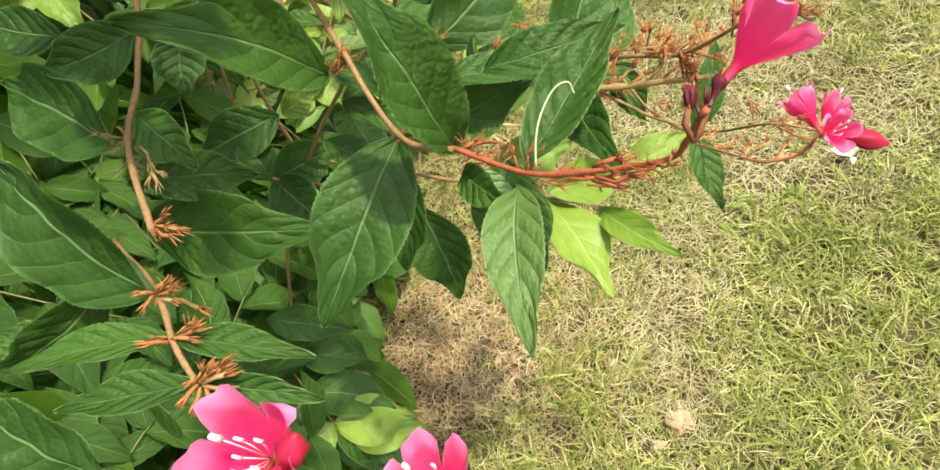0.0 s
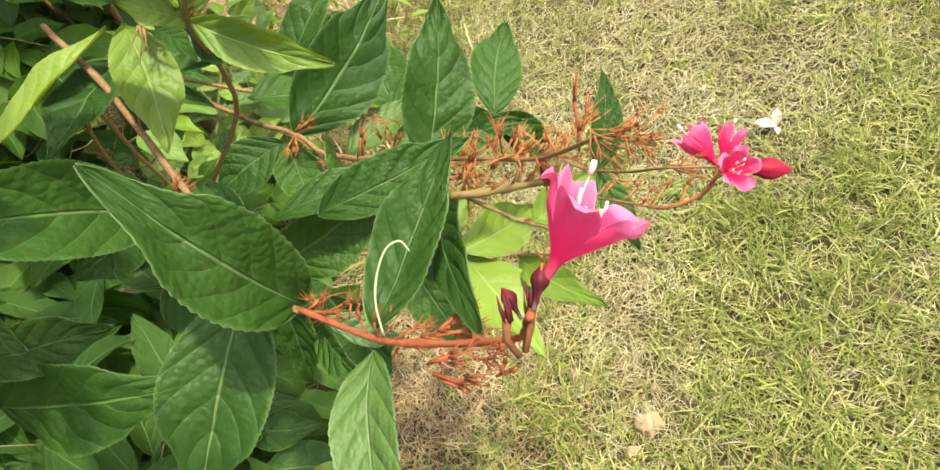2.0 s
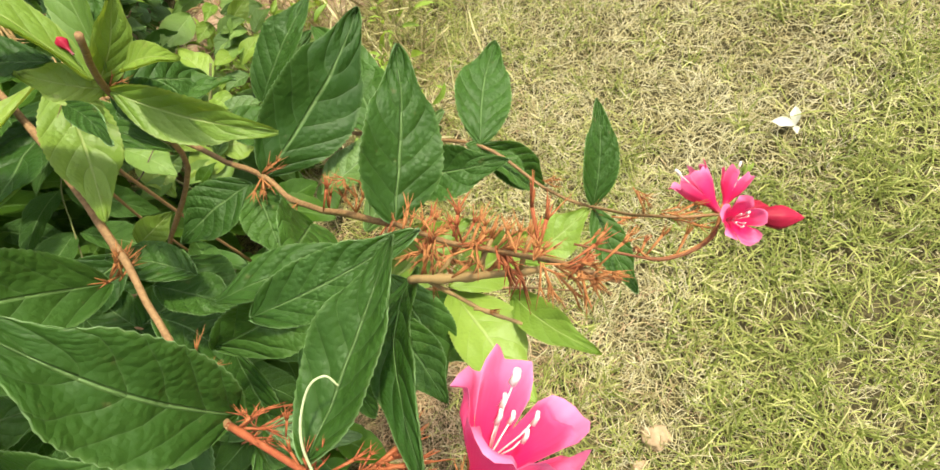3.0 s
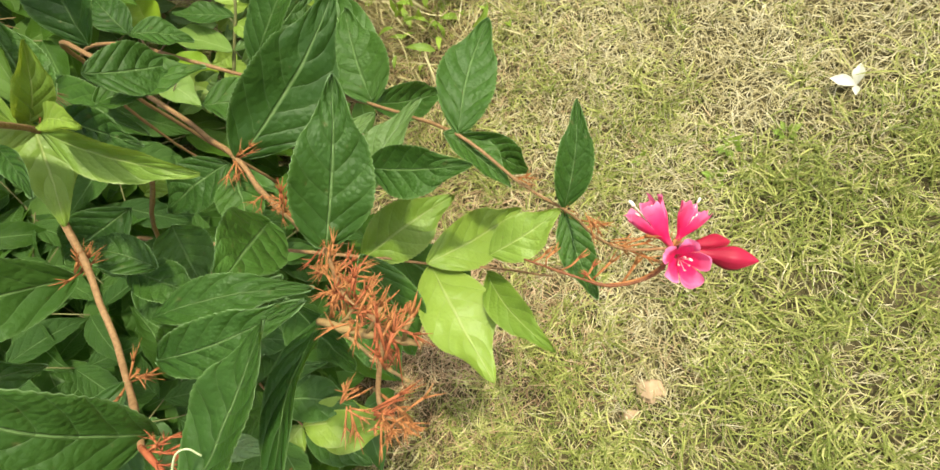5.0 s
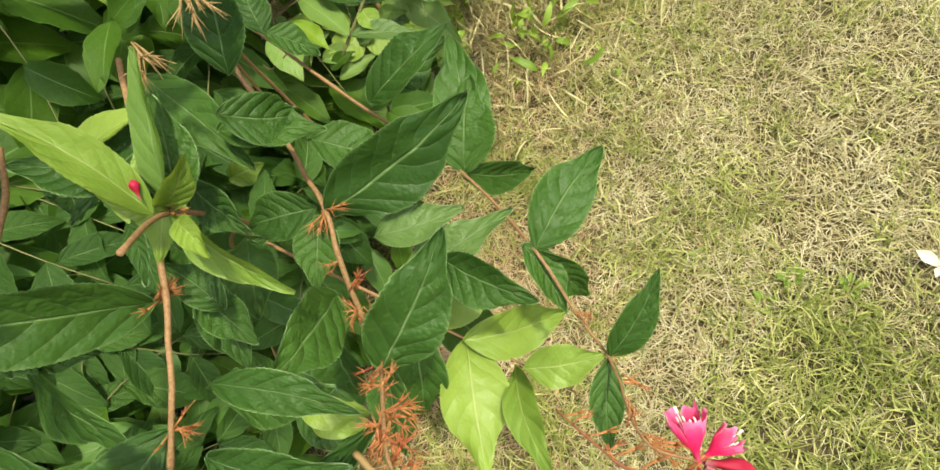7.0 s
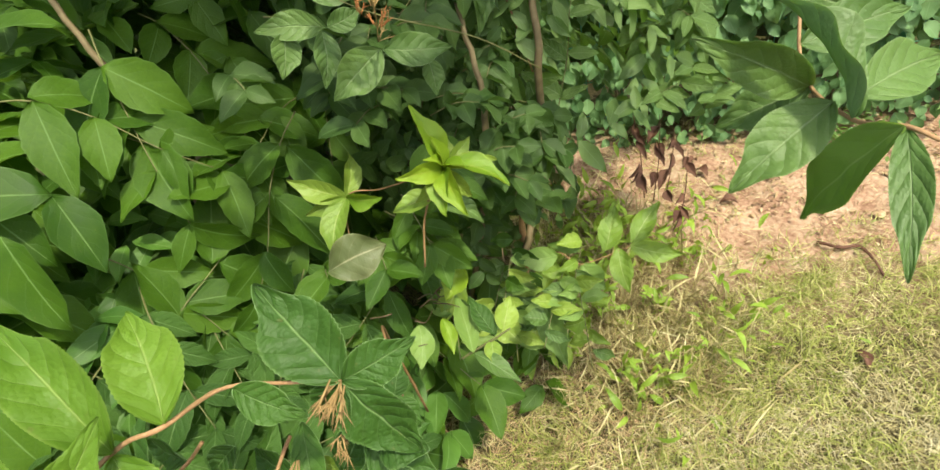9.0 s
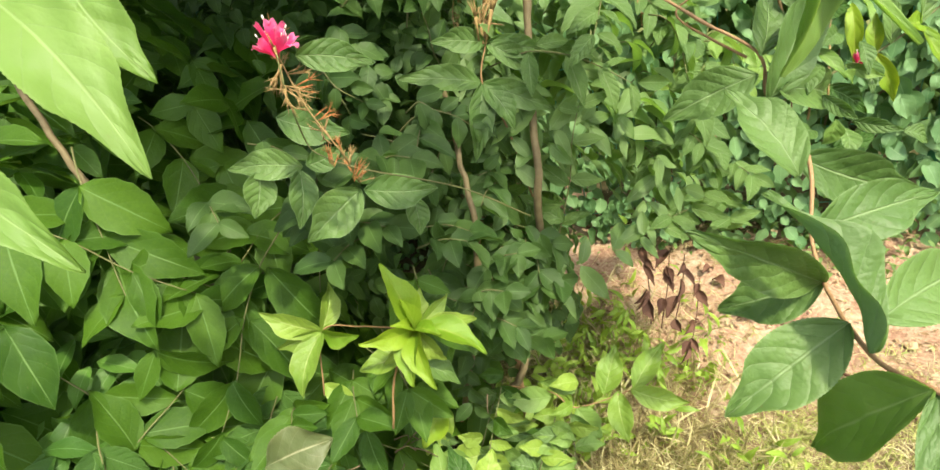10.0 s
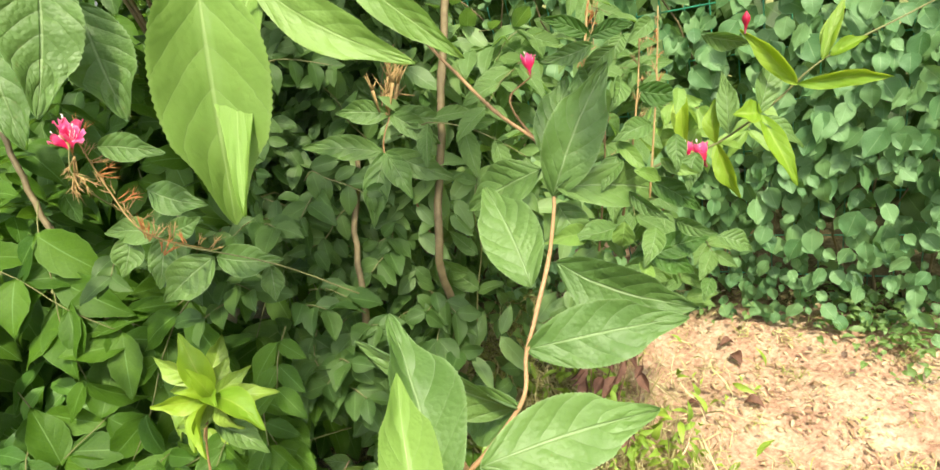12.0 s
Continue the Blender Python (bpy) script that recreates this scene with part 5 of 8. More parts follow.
# spent calyces that still stand on their stalks
stem(raceme_k, [(0.0667, 0.2798, 0.6412), (0.0808, 0.2742, 0.6431), (0.0914, 0.2702, 0.6445), (0.104, 0.2658, 0.6452), (0.1144, 0.2627, 0.6461)], 0.00159, 0.00109, STRAW, "stalk", "thick straw-coloured stalk", knots=0.5)
stem(raceme_k, [(0.0719, 0.2786, 0.6389), (0.0802, 0.2701, 0.6367), (0.0892, 0.2611, 0.6341), (0.0995, 0.2533, 0.6318)], 0.0008, 0.00058, STRAW, "stalk", "thick straw-coloured stalk", knots=0.5)
spent(raceme_k, (0.0712, 0.2806, 0.6404), (0.0844, 0.2916, 0.6501), 0.00094, CALYX, CALYX_RED)
spent(raceme_k, (0.0768, 0.2767, 0.6423), (0.0927, 0.2832, 0.648), 0.00085, STRAW, CALYX)
spent(raceme_k, (0.0907, 0.27, 0.6446), (0.1089, 0.2814, 0.6543), 0.00103, STRAW, CALYX)
spent(raceme_k, (0.0934, 0.27, 0.6438), (0.0998, 0.2757, 0.6508), 0.00075, STRAW, CALYX)
spent(raceme_k, (0.096, 0.269, 0.6448), (0.111, 0.2731, 0.6505), 0.00088, CALYX, CALYX)
spent(raceme_k, (0.1072, 0.2648, 0.646), (0.1204, 0.2751, 0.6564), 0.00125, STRAW, CALYX)
spent(raceme_k, (0.1017, 0.267, 0.6455), (0.1085, 0.2801, 0.6411), 0.00074, CALYX, CALYX_RED)
spent(raceme_k, (0.0835, 0.2729, 0.6439), (0.0948, 0.2741, 0.6475), 0.00076, CALYX, CALYX)
spent(raceme_k, (0.0725, 0.2805, 0.6399), (0.0781, 0.2917, 0.6459), 0.00072, CALYX, CALYX_RED)
spent(raceme_k, (0.0857, 0.2626, 0.6362), (0.0941, 0.2587, 0.6334), 0.00063, STRAW, CALYX)
spent(raceme_k, (0.0934, 0.27, 0.6438), (0.1018, 0.2727, 0.6406), 0.00082, STRAW, CALYX)
spent(branch_f, (0.0907, 0.185, 0.7067), (0.0924, 0.1956, 0.7158), 0.00109, CALYX_BROWN, CALYX_WINE)
spent(branch_f, (0.0916, 0.1862, 0.7047), (0.1004, 0.1994, 0.711), 0.00107, CALYX_BROWN, CALYX_WINE)
spent(branch_f, (0.0912, 0.1874, 0.7031), (0.0968, 0.1986, 0.7065), 0.00063, CALYX_BROWN, CALYX)
spent(branch_f, (0.0638, 0.197, 0.6919), (0.0752, 0.1951, 0.6959), 0.00081, CALYX_RED, CALYX_RED)
spent(branch_f, (0.064, 0.1947, 0.6903), (0.0795, 0.1859, 0.6958), 0.00081, RED_TWIG, CALYX_RED)
spent(branch_f, (0.0645, 0.1934, 0.6893), (0.0731, 0.1875, 0.6889), 0.00067, CALYX_RED, CALYX_RED)
spent(branch_f, (0.0838, 0.1853, 0.699), (0.0867, 0.1879, 0.7024), 0.00051, CALYX_RED, CALYX_RED)
spent(branch_f, (0.082, 0.1859, 0.6975), (0.0881, 0.1859, 0.6981), 0.00056, RED_TWIG, CALYX_RED)
stem(branch_b, [(0.1134, 0.3209, 0.5362), (0.1332, 0.3099, 0.5289), (0.153, 0.3007, 0.5228), (0.1737, 0.302, 0.5198), (0.1865, 0.3121, 0.5227)], 0.0006, 0.001, CALYX_BROWN, "stalk", "reddish brown flower stalk", knots=0.5)
stem(branch_b, [(0.1495, 0.3017, 0.5233), (0.1662, 0.3014, 0.5204), (0.1796, 0.3061, 0.5208), (0.1883, 0.316, 0.5248)], 0.0005, 0.0009, CALYX, "stalk", "reddish brown flower stalk", knots=0.5)
spent(branch_b, (0.1233, 0.3151, 0.533), (0.1339, 0.3247, 0.5362), 0.00069, CALYX, CALYX)
spent(branch_b, (0.1301, 0.3121, 0.5301), (0.1474, 0.319, 0.5307), 0.00069, CALYX, CALYX)
spent(branch_b, (0.1399, 0.3069, 0.5261), (0.1505, 0.3137, 0.5287), 0.00069, CALYX, CALYX_RED)
spent(branch_b, (0.144, 0.3051, 0.5248), (0.1623, 0.315, 0.5284), 0.00078, CALYX, CALYX)
spent(branch_b, (0.1577, 0.3008, 0.5214), (0.1726, 0.3132, 0.5265), 0.00087, CALYX, CALYX)
spent(branch_b, (0.1463, 0.3034, 0.5242), (0.1408, 0.3098, 0.5302), 0.00068, CALYX, CALYX_RED)
spent(branch_b, (0.1177, 0.319, 0.5349), (0.1297, 0.3238, 0.5345), 0.0007, CALYX, CALYX)
# yellow-green shoot below
branch_y = stem(shrub, [(-0.249, 0.438, 0.502), (-0.185, 0.408, 0.544), (-0.039, 0.374, 0.487), (0.013, 0.362, 0.46), (0.052, 0.354, 0.44), (0.091, 0.344, 0.42)], 0.0016, 0.0007)
leaf(branch_y, (0.013, 0.362, 0.46), (0.045, 0.273, 0.442), 0.051, (0.619, 0.069, 0.782), mat=YOUNG, fold=0.22)
leaf(branch_y, (0.049, 0.351, 0.442), (0.098, 0.283, 0.463), 0.025, (-0.125, 0.212, 0.969), mat=YOUNG)
leaf(branch_y, (0.016, 0.359, 0.47), (0.072, 0.405, 0.413), 0.040, (0.793, -0.288, 0.538), mat=YOUNG)
leaf(branch_y, (0.074, 0.345, 0.491), (0.124, 0.363, 0.489), 0.028, (0.184, -0.407, 0.895), mat=YOUNG)
leaf(branch_y, (-0.03, 0.37, 0.483), (0.04, 0.407, 0.466), 0.042, (0.466, -0.549, 0.694), mat=YOUNG)
leaf(branch_y, (-0.001, 0.355, 0.523), (-0.016, 0.301, 0.444), 0.037, (0.528, -0.746, 0.406))
leaf(branch_y, (-0.068, 0.411, 0.411), (-0.056, 0.375, 0.243), 0.056, (0.567, -0.291, 0.77), fold=0.4)
leaf(branch_b, (-0.131, 0.531, 0.614), (-0.105, 0.535, 0.581), 0.025, (0.465, 0.044, 0.884))
leaf(branch_b, (-0.131, 0.531, 0.614), (-0.148, 0.558, 0.632), 0.026, (0.61, -0.072, 0.789))
shoot_y = stem(shrub, [(-0.263, 0.679, 0.412), (-0.236, 0.715, 0.437), (-0.212, 0.743, 0.46)], 0.002, 0.0014, SHOOT, "shoot")
leaf(shoot_y, (-0.332, 0.765, 0.499), (-0.319, 0.713, 0.474), 0.040, (0.61, -0.072, 0.789), mat=SPROUT, fold=0.35)
leaf(shoot_y, (-0.308, 0.691, 0.46), (-0.264, 0.669, 0.432), 0.023, (0.465, 0.044, 0.884), mat=SPROUT, fold=0.4)
leaf(shoot_y, (-0.244, 0.69, 0.431), (-0.327, 0.735, 0.462), 0.034, (0.465, 0.044, 0.884), mat=BRIGHT, fold=0.35)
leaf(shoot_y, (-0.229, 0.74, 0.443), (-0.251, 0.782, 0.469), 0.036, (0.61, -0.072, 0.789), mat=YOUNG, fold=0.35)
leaf(shoot_y, (-0.234, 0.721, 0.438), (-0.211, 0.7, 0.42), 0.026, (0.297, 0.071, 0.952), mat=YOUNG, fold=0.4)
leaf(shoot_y, (-0.234, 0.729, 0.441), (-0.297, 0.74, 0.474), 0.030, (0.544, 0.03, 0.838), fold=0.3)
leaf(shoot_y, (-0.242, 0.691, 0.43), (-0.168, 0.71, 0.404), 0.029, (0.297, 0.071, 0.952), mat=PALE, fold=0.35)
leaf(shoot_y, (-0.308, 0.653, 0.481), (-0.268, 0.615, 0.448), 0.037, (0.465, 0.044, 0.884), mat=BRIGHT, fold=0.3)
branch_yb = stem(shrub, [(-0.204, 0.381, 0.565), (-0.177, 0.376, 0.553), (-0.133, 0.368, 0.533)], 0.0014, 0.001)
leaf(branch_yb, (-0.163, 0.417, 0.577), (-0.229, 0.392, 0.581), 0.039, (0.331, -0.765, 0.553), arch=0.12)
leaf(branch_yb, (-0.177, 0.376, 0.553), (-0.124, 0.396, 0.549), 0.035, (0.311, -0.714, 0.627), arch=0.1)
leaf(branch_yb, (-0.177, 0.376, 0.553), (-0.15, 0.346, 0.523), 0.039, (0.101, -0.656, 0.748))
leaf(branch_yb, (-0.177, 0.376, 0.553), (-0.197, 0.406, 0.58), 0.029, (0.666, -0.214, 0.715))
leaf(branch_yb, (-0.175, 0.438, 0.56), (-0.145, 0.453, 0.56), 0.022, (0.376, -0.754, 0.539), mat=YOUNG)
# low shoot near the ground
branch_x = stem(shrub, [(-0.349, 0.349, 0.287), (-0.332, 0.319, 0.266), (-0.309, 0.285, 0.24), (-0.284, 0.241, 0.209)], 0.0014, 0.0008)
leaf(branch_x, (-0.332, 0.319, 0.266), (-0.242, 0.299, 0.214), 0.055, (0.483, -0.071, 0.873))
leaf(branch_x, (-0.309, 0.285, 0.24), (-0.221, 0.29, 0.201), 0.059, (0.416, -0.096, 0.904), mat=YOUNG)
leaf(branch_x, (-0.309, 0.285, 0.24), (-0.367, 0.229, 0.244), 0.051, (0.425, -0.386, 0.819), mat=YOUNG)
leaf(branch_x, (-0.307, 0.282, 0.238), (-0.246, 0.233, 0.188), 0.051, (0.62, -0.03, 0.784))
leaf(branch_x, (-0.332, 0.319, 0.266), (-0.37, 0.267, 0.262), 0.044, (0.522, -0.443, 0.729))
leaf(branch_x, (-0.338, 0.365, 0.288), (-0.264, 0.354, 0.248), 0.044, (0.455, -0.145, 0.879))
leaf(branch_x, (-0.301, 0.282, 0.231), (-0.21, 0.276, 0.199), 0.052, (0.308, -0.238, 0.921), mat=YOUNG)
leaf(branch_x, (-0.359, 0.394, 0.325), (-0.265, 0.376, 0.284), 0.041, (0.314, -0.363, 0.877))
# near shoot with a yellow leaf
branch_h = stem(shrub, [(-0.393, 0.408, 0.218), (-0.243, 0.398, 0.448), (-0.113, 0.378, 0.588), (-0.023, 0.368, 0.658), (0.007, 0.348, 0.718), (0.038, 0.323, 0.748)], 0.0016, 0.001)
leaf(branch_h, (0.007, 0.348, 0.718), (0.046, 0.333, 0.682), 0.017, (0.142, -0.854, 0.5), mat=YOUNG, fold=0.4)
leaf(branch_h, (-0.041, 0.391, 0.707), (-0.042, 0.337, 0.679), 0.027, (0.711, -0.334, 0.618), mat=YOUNG)
leaf(branch_h, (0.007, 0.348, 0.718), (0, 0.38, 0.736), 0.018, (0.791, -0.139, 0.596))
leaf(branch_h, (0.004, 0.348, 0.72), (0.032, 0.361, 0.738), 0.013, (0.536, -0.805, -0.256), mat=YOUNG)
leaf(branch_h, (0.007, 0.348, 0.718), (-0.006, 0.346, 0.739), 0.013, (0.644, -0.696, 0.318), mat=YOUNG)
leaf(branch_h, (-0.01, 0.367, 0.705), (0.017, 0.353, 0.686), 0.018, (0.248, -0.583, 0.774))
leaf(branch_h, (-0.002, 0.341, 0.726), (0.014, 0.319, 0.719), 0.008, (0.33, -0.089, 0.94))
tuft(branch_h, (0.007, 0.348, 0.718), (0.862, 0.506, 0.016), 0.009, 5, 0.5)
bud(shrub, (0.013, 0.346, 0.734), (-0.378, 0.759, 0.53), 0.008, 0.4)
# left side stems at the start
branch_l = stem(shrub, [(-0.147, 0.376, 0.716), (-0.154, 0.343, 0.695), (-0.141, 0.284, 0.696), (-0.098, 0.214, 0.703)], 0.0017, 0.0013)
leaf(branch_l, (-0.185, 0.314, 0.673), (-0.25, 0.359, 0.705), 0.049, (-0.117, -0.678, 0.726))
leaf(branch_l, (-0.18, 0.275, 0.643), (-0.073, 0.252, 0.631), 0.045, (-0.057, -0.658, 0.751), fold=0.2)
leaf(branch_l, (-0.152, 0.357, 0.705), (-0.204, 0.341, 0.711), 0.030, (0.312, -0.862, 0.4))
leaf(branch_l, (-0.19, 0.357, 0.717), (-0.23, 0.367, 0.737), 0.026, (0.182, -0.688, 0.702))
leaf(branch_l, (-0.136, 0.293, 0.7), (-0.114, 0.27, 0.677), 0.023, (0.156, -0.626, 0.764))
leaf(branch_l, (-0.152, 0.278, 0.673), (-0.11, 0.291, 0.642), 0.026, (0.577, -0.605, 0.548))
leaf(branch_l, (-0.158, 0.39, 0.676), (-0.164, 0.36, 0.655), 0.030, (0.495, -0.553, 0.671))
tuft(branch_l, (-0.141, 0.284, 0.696), (-0.878, -0.477, -0.037), 0.014, 7, 0.5, STRAW)
tuft(branch_l, (-0.144, 0.277, 0.691), (0.378, -0.696, -0.61), 0.014, 7, 0.5, STRAW)
tuft(branch_l, (-0.098, 0.214, 0.703), (0.691, -0.464, -0.554), 0.007, 8, 0.6)
branch_g = stem(shrub, [(-0.194, 0.268, 0.649), (-0.146, 0.222, 0.655), (-0.128, 0.195, 0.656), (-0.114, 0.173, 0.65)], 0.0016, 0.0013)
leaf(branch_g, (-0.146, 0.222, 0.655), (-0.203, 0.282, 0.716), 0.057, (-0.119, -0.762, 0.637), fold=0.4)
leaf(branch_g, (-0.128, 0.195, 0.656), (-0.2, 0.186, 0.673), 0.019, (0.209, 0.164, 0.964), fold=0.4)
leaf(branch_g, (-0.128, 0.195, 0.656), (-0.071, 0.184, 0.63), 0.016, (0.416, 0.067, 0.907), fold=0.4)
leaf(branch_g, (-0.114, 0.173, 0.65), (-0.172, 0.167, 0.665), 0.018, (0.238, 0.097, 0.966), fold=0.4)
leaf(branch_g, (-0.114, 0.173, 0.65), (-0.065, 0.165, 0.629), 0.014, (0.254, -0.527, 0.811), fold=0.4)
leaf(branch_g, (-0.19, 0.238, 0.649), (-0.25, 0.204, 0.649), 0.034, (0.48, -0.872, 0.097))
leaf(branch_g, (-0.172, 0.147, 0.637), (-0.218, 0.181, 0.676), 0.041, (0.196, -0.613, 0.765), fold=0.3)
leaf(branch_g, (-0.236, 0.217, 0.621), (-0.274, 0.23, 0.645), 0.026, (0.481, -0.242, 0.843))
tuft(branch_g, (-0.146, 0.222, 0.655), (-0.959, -0.239, 0.155), 0.010, 7, 0.7)
tuft(branch_g, (-0.146, 0.222, 0.655), (0.963, 0.114, -0.244), 0.018, 7, 0.5)
tuft(branch_g, (-0.128, 0.195, 0.656), (-0.95, -0.01, 0.312), 0.011, 4, 0.3)
tuft(branch_g, (-0.128, 0.195, 0.656), (0.959, 0.237, -0.156), 0.017, 4, 0.3)
tuft(branch_g, (-0.114, 0.173, 0.65), (0.873, 0.486, 0.045), 0.020, 9, 0.6)
spent(branch_g, (-0.1421, 0.2184, 0.6576), (-0.1283, 0.2223, 0.6635), 0.00118, CALYX, CALYX)
spent(branch_g, (-0.1428, 0.2194, 0.6585), (-0.1475, 0.2162, 0.6653), 0.00118, CALYX, CALYX)
spent(branch_g, (-0.1416, 0.2183, 0.6574), (-0.1264, 0.2173, 0.6595), 0.00105, CALYX_RED, CALYX)
spent(branch_g, (-0.1411, 0.2169, 0.6563), (-0.1266, 0.212, 0.656), 0.00105, STRAW, CALYX)
spent(branch_g, (-0.1317, 0.2161, 0.6528), (-0.1145, 0.2065, 0.6485), 0.00131, STRAW, CALYX)
spent(branch_g, (-0.1436, 0.2185, 0.6581), (-0.1466, 0.2089, 0.66), 0.00105, CALYX, CALYX)
spent(branch_g, (-0.1279, 0.1926, 0.6569), (-0.1375, 0.1897, 0.6653), 0.00123, CALYX_RED, CALYX)
spent(branch_g, (-0.1253, 0.1936, 0.6568), (-0.1058, 0.1957, 0.6597), 0.00123, CALYX_RED, CALYX)
spent(branch_g, (-0.1266, 0.1937, 0.6573), (-0.1102, 0.1904, 0.6574), 0.00098, CALYX, CALYX)
spent(branch_g, (-0.1099, 0.1729, 0.6529), (-0.0893, 0.1786, 0.6579), 0.00128, CALYX, CALYX)
spent(branch_g, (-0.109, 0.1721, 0.6521), (-0.0885, 0.1742, 0.6547), 0.00116, STRAW, CALYX)
spent(branch_g, (-0.1105, 0.171, 0.6518), (-0.1124, 0.1589, 0.6517), 0.00116, CALYX, CALYX)
spent(branch_g, (-0.1083, 0.1708, 0.651), (-0.1011, 0.1575, 0.6472), 0.00128, CALYX, CALYX)
spent(branch_g, (-0.1089, 0.1716, 0.6518), (-0.0925, 0.1668, 0.6509), 0.00116, STRAW, CALYX)
spent(branch_g, (-0.111, 0.1722, 0.6528), (-0.116, 0.1628, 0.6554), 0.00116, CALYX, CALYX)
spent(branch_g, (-0.1111, 0.1734, 0.6537), (-0.1127, 0.1699, 0.6592), 0.00105, CALYX, CALYX)
spent(branch_g, (-0.1096, 0.1725, 0.6526), (-0.0984, 0.1759, 0.6589), 0.00105, CALYX, CALYX)
spent(branch_l, (-0.0993, 0.2178, 0.7027), (-0.0873, 0.2181, 0.7067), 0.00086, CALYX_RED, CALYX)
spent(branch_l, (-0.0991, 0.2171, 0.7021), (-0.0816, 0.2108, 0.6999), 0.00086, CALYX, CALYX)
spent(branch_l, (-0.0992, 0.2167, 0.7019), (-0.0859, 0.2083, 0.6996), 0.00086, CALYX, CALYX)
spent(branch_l, (-0.0995, 0.2171, 0.7022), (-0.0877, 0.2123, 0.7028), 0.00075, CALYX, CALYX)
spent(branch_l, (-0.1294, 0.2728, 0.697), (-0.1209, 0.2587, 0.6922), 0.00077, STRAW, STRAW)
spent(branch_l, (-0.1267, 0.2642, 0.6902), (-0.116, 0.2567, 0.6893), 0.0009, STRAW, STRAW)
spent(branch_l, (-0.1267, 0.2642, 0.6902), (-0.1201, 0.2511, 0.6868), 0.0009, STRAW, STRAW)
spent(branch_l, (-0.1263, 0.2637, 0.6898), (-0.1264, 0.2527, 0.6898), 0.00077, STRAW, STRAW)
flower(shrub, (-0.038, 0.127, 0.686), (0.193, -0.156, 0.969), 0.033, wide=1.25, flare=0.55, seed=12, spin=30)
flower(shrub, (0.007, 0.108, 0.68), (0.219, 0.353, 0.91), 0.026, wide=1.1, flare=0.4, seed=13)
bud(shrub, (-0.029, 0.119, 0.699), (0.625, 0.351, 0.697), 0.019, 0.4)
# arching branch seen after the turn
branch_m = stem(shrub, [(0.036, 0.229, 0.824), (-0.008, 0.249, 0.826), (-0.032, 0.279, 0.833), (-0.038, 0.311, 0.843), (-0.038, 0.36, 0.856), (-0.027, 0.389, 0.861), (-0.046, 0.42, 0.84), (-0.027, 0.446, 0.836), (0, 0.477, 0.828)], 0.0019, 0.0011, PALE_BARK)
leaf(branch_m, (-0.038, 0.36, 0.856), (-0.115, 0.347, 0.922), 0.037, (0.645, -0.008, 0.764), mat=SUNLIT_GREEN, arch=0.16, fold=0.65)
leaf(branch_m, (-0.031, 0.311, 0.849), (-0.027, 0.371, 0.891), 0.030, (0.908, -0.276, 0.314), mat=SUNLIT_GREEN, arch=0.12, fold=0.45)
leaf(branch_m, (-0.027, 0.389, 0.861), (-0.085, 0.405, 0.898), 0.038, (0.54, 0.046, 0.84), mat=SUNLIT_GREEN, fold=0.6, arch=0.12)
leaf(branch_m, (-0.037, 0.359, 0.855), (0.014, 0.357, 0.806), 0.035, (0.687, 0.041, 0.725), mat=SUNLIT_GREEN, fold=0.45)
leaf(branch_m, (-0.041, 0.426, 0.839), (-0.004, 0.45, 0.817), 0.024, (0.622, -0.296, 0.725))
leaf(branch_m, (0, 0.477, 0.828), (-0.061, 0.471, 0.881), 0.047, (0.648, -0.296, 0.702))
leaf(branch_m, (0, 0.477, 0.828), (0.018, 0.526, 0.837), 0.028, (0.707, -0.368, 0.604))
leaf(branch_m, (0, 0.477, 0.828), (0.039, 0.492, 0.77), 0.045, (0.747, -0.561, 0.357))
leaf(branch_m, (0, 0.477, 0.828), (-0.005, 0.457, 0.792), 0.031, (0.517, -0.772, 0.371))
leaf(branch_m, (-0.025, 0.281, 0.838), (-0.056, 0.26, 0.865), 0.018, (0.194, 0.649, 0.736), mat=YOUNG)
leaf(branch_m, (-0.028, 0.275, 0.838), (-0.018, 0.238, 0.829), 0.021, (0.621, -0.021, 0.783), mat=YOUNG)
leaf(branch_m, (-0.038, 0.308, 0.842), (-0.117, 0.283, 0.89), 0.043, (0.507, 0.061, 0.86), mat=SUNLIT_GREEN, arch=0.12, fold=0.6)
leaf(branch_m, (-0.039, 0.285, 0.83), (-0.024, 0.292, 0.783), 0.027, (0.905, 0.268, 0.33), mat=PALE, under=LEAF_UNDER)
leaf(branch_h, (-0.002, 0.355, 0.731), (-0.033, 0.346, 0.755), 0.022, (0.612, 0.03, 0.79))
leaf(branch_h, (0.009, 0.349, 0.717), (0.003, 0.385, 0.742), 0.020, (0.729, -0.296, 0.618))
tuft(branch_m, (0, 0.477, 0.828), (0.264, -0.731, -0.629), 0.029, 14, 0.4, STRAW)
tuft(branch_m, (0.001, 0.459, 0.788), (0.409, -0.598, -0.689), 0.020, 8, 0.4, STRAW)
# low foliage of the same shrub under the arching branch
leaf(branch_b, (0.005, 0.474, 0.512), (0.006, 0.537, 0.544), 0.045, (0.443, -0.411, 0.796))
leaf(branch_m, (-0.012, 0.471, 0.748), (0.036, 0.496, 0.717), 0.039, (0.618, -0.253, 0.744))
leaf(branch_h, (0.011, 0.344, 0.726), (-0.007, 0.353, 0.781), 0.016, (0.71, 0.171, 0.683), mat=YOUNG, fold=0.5)
leaf(branch_h, (0.011, 0.351, 0.722), (0.019, 0.388, 0.762), 0.014, (0.059, -0.315, 0.947), mat=BRIGHT, fold=0.5)
leaf(branch_h, (0.021, 0.343, 0.724), (0.046, 0.331, 0.725), 0.009, (0.335, -0.279, 0.9), mat=YOUNG, fold=0.5)
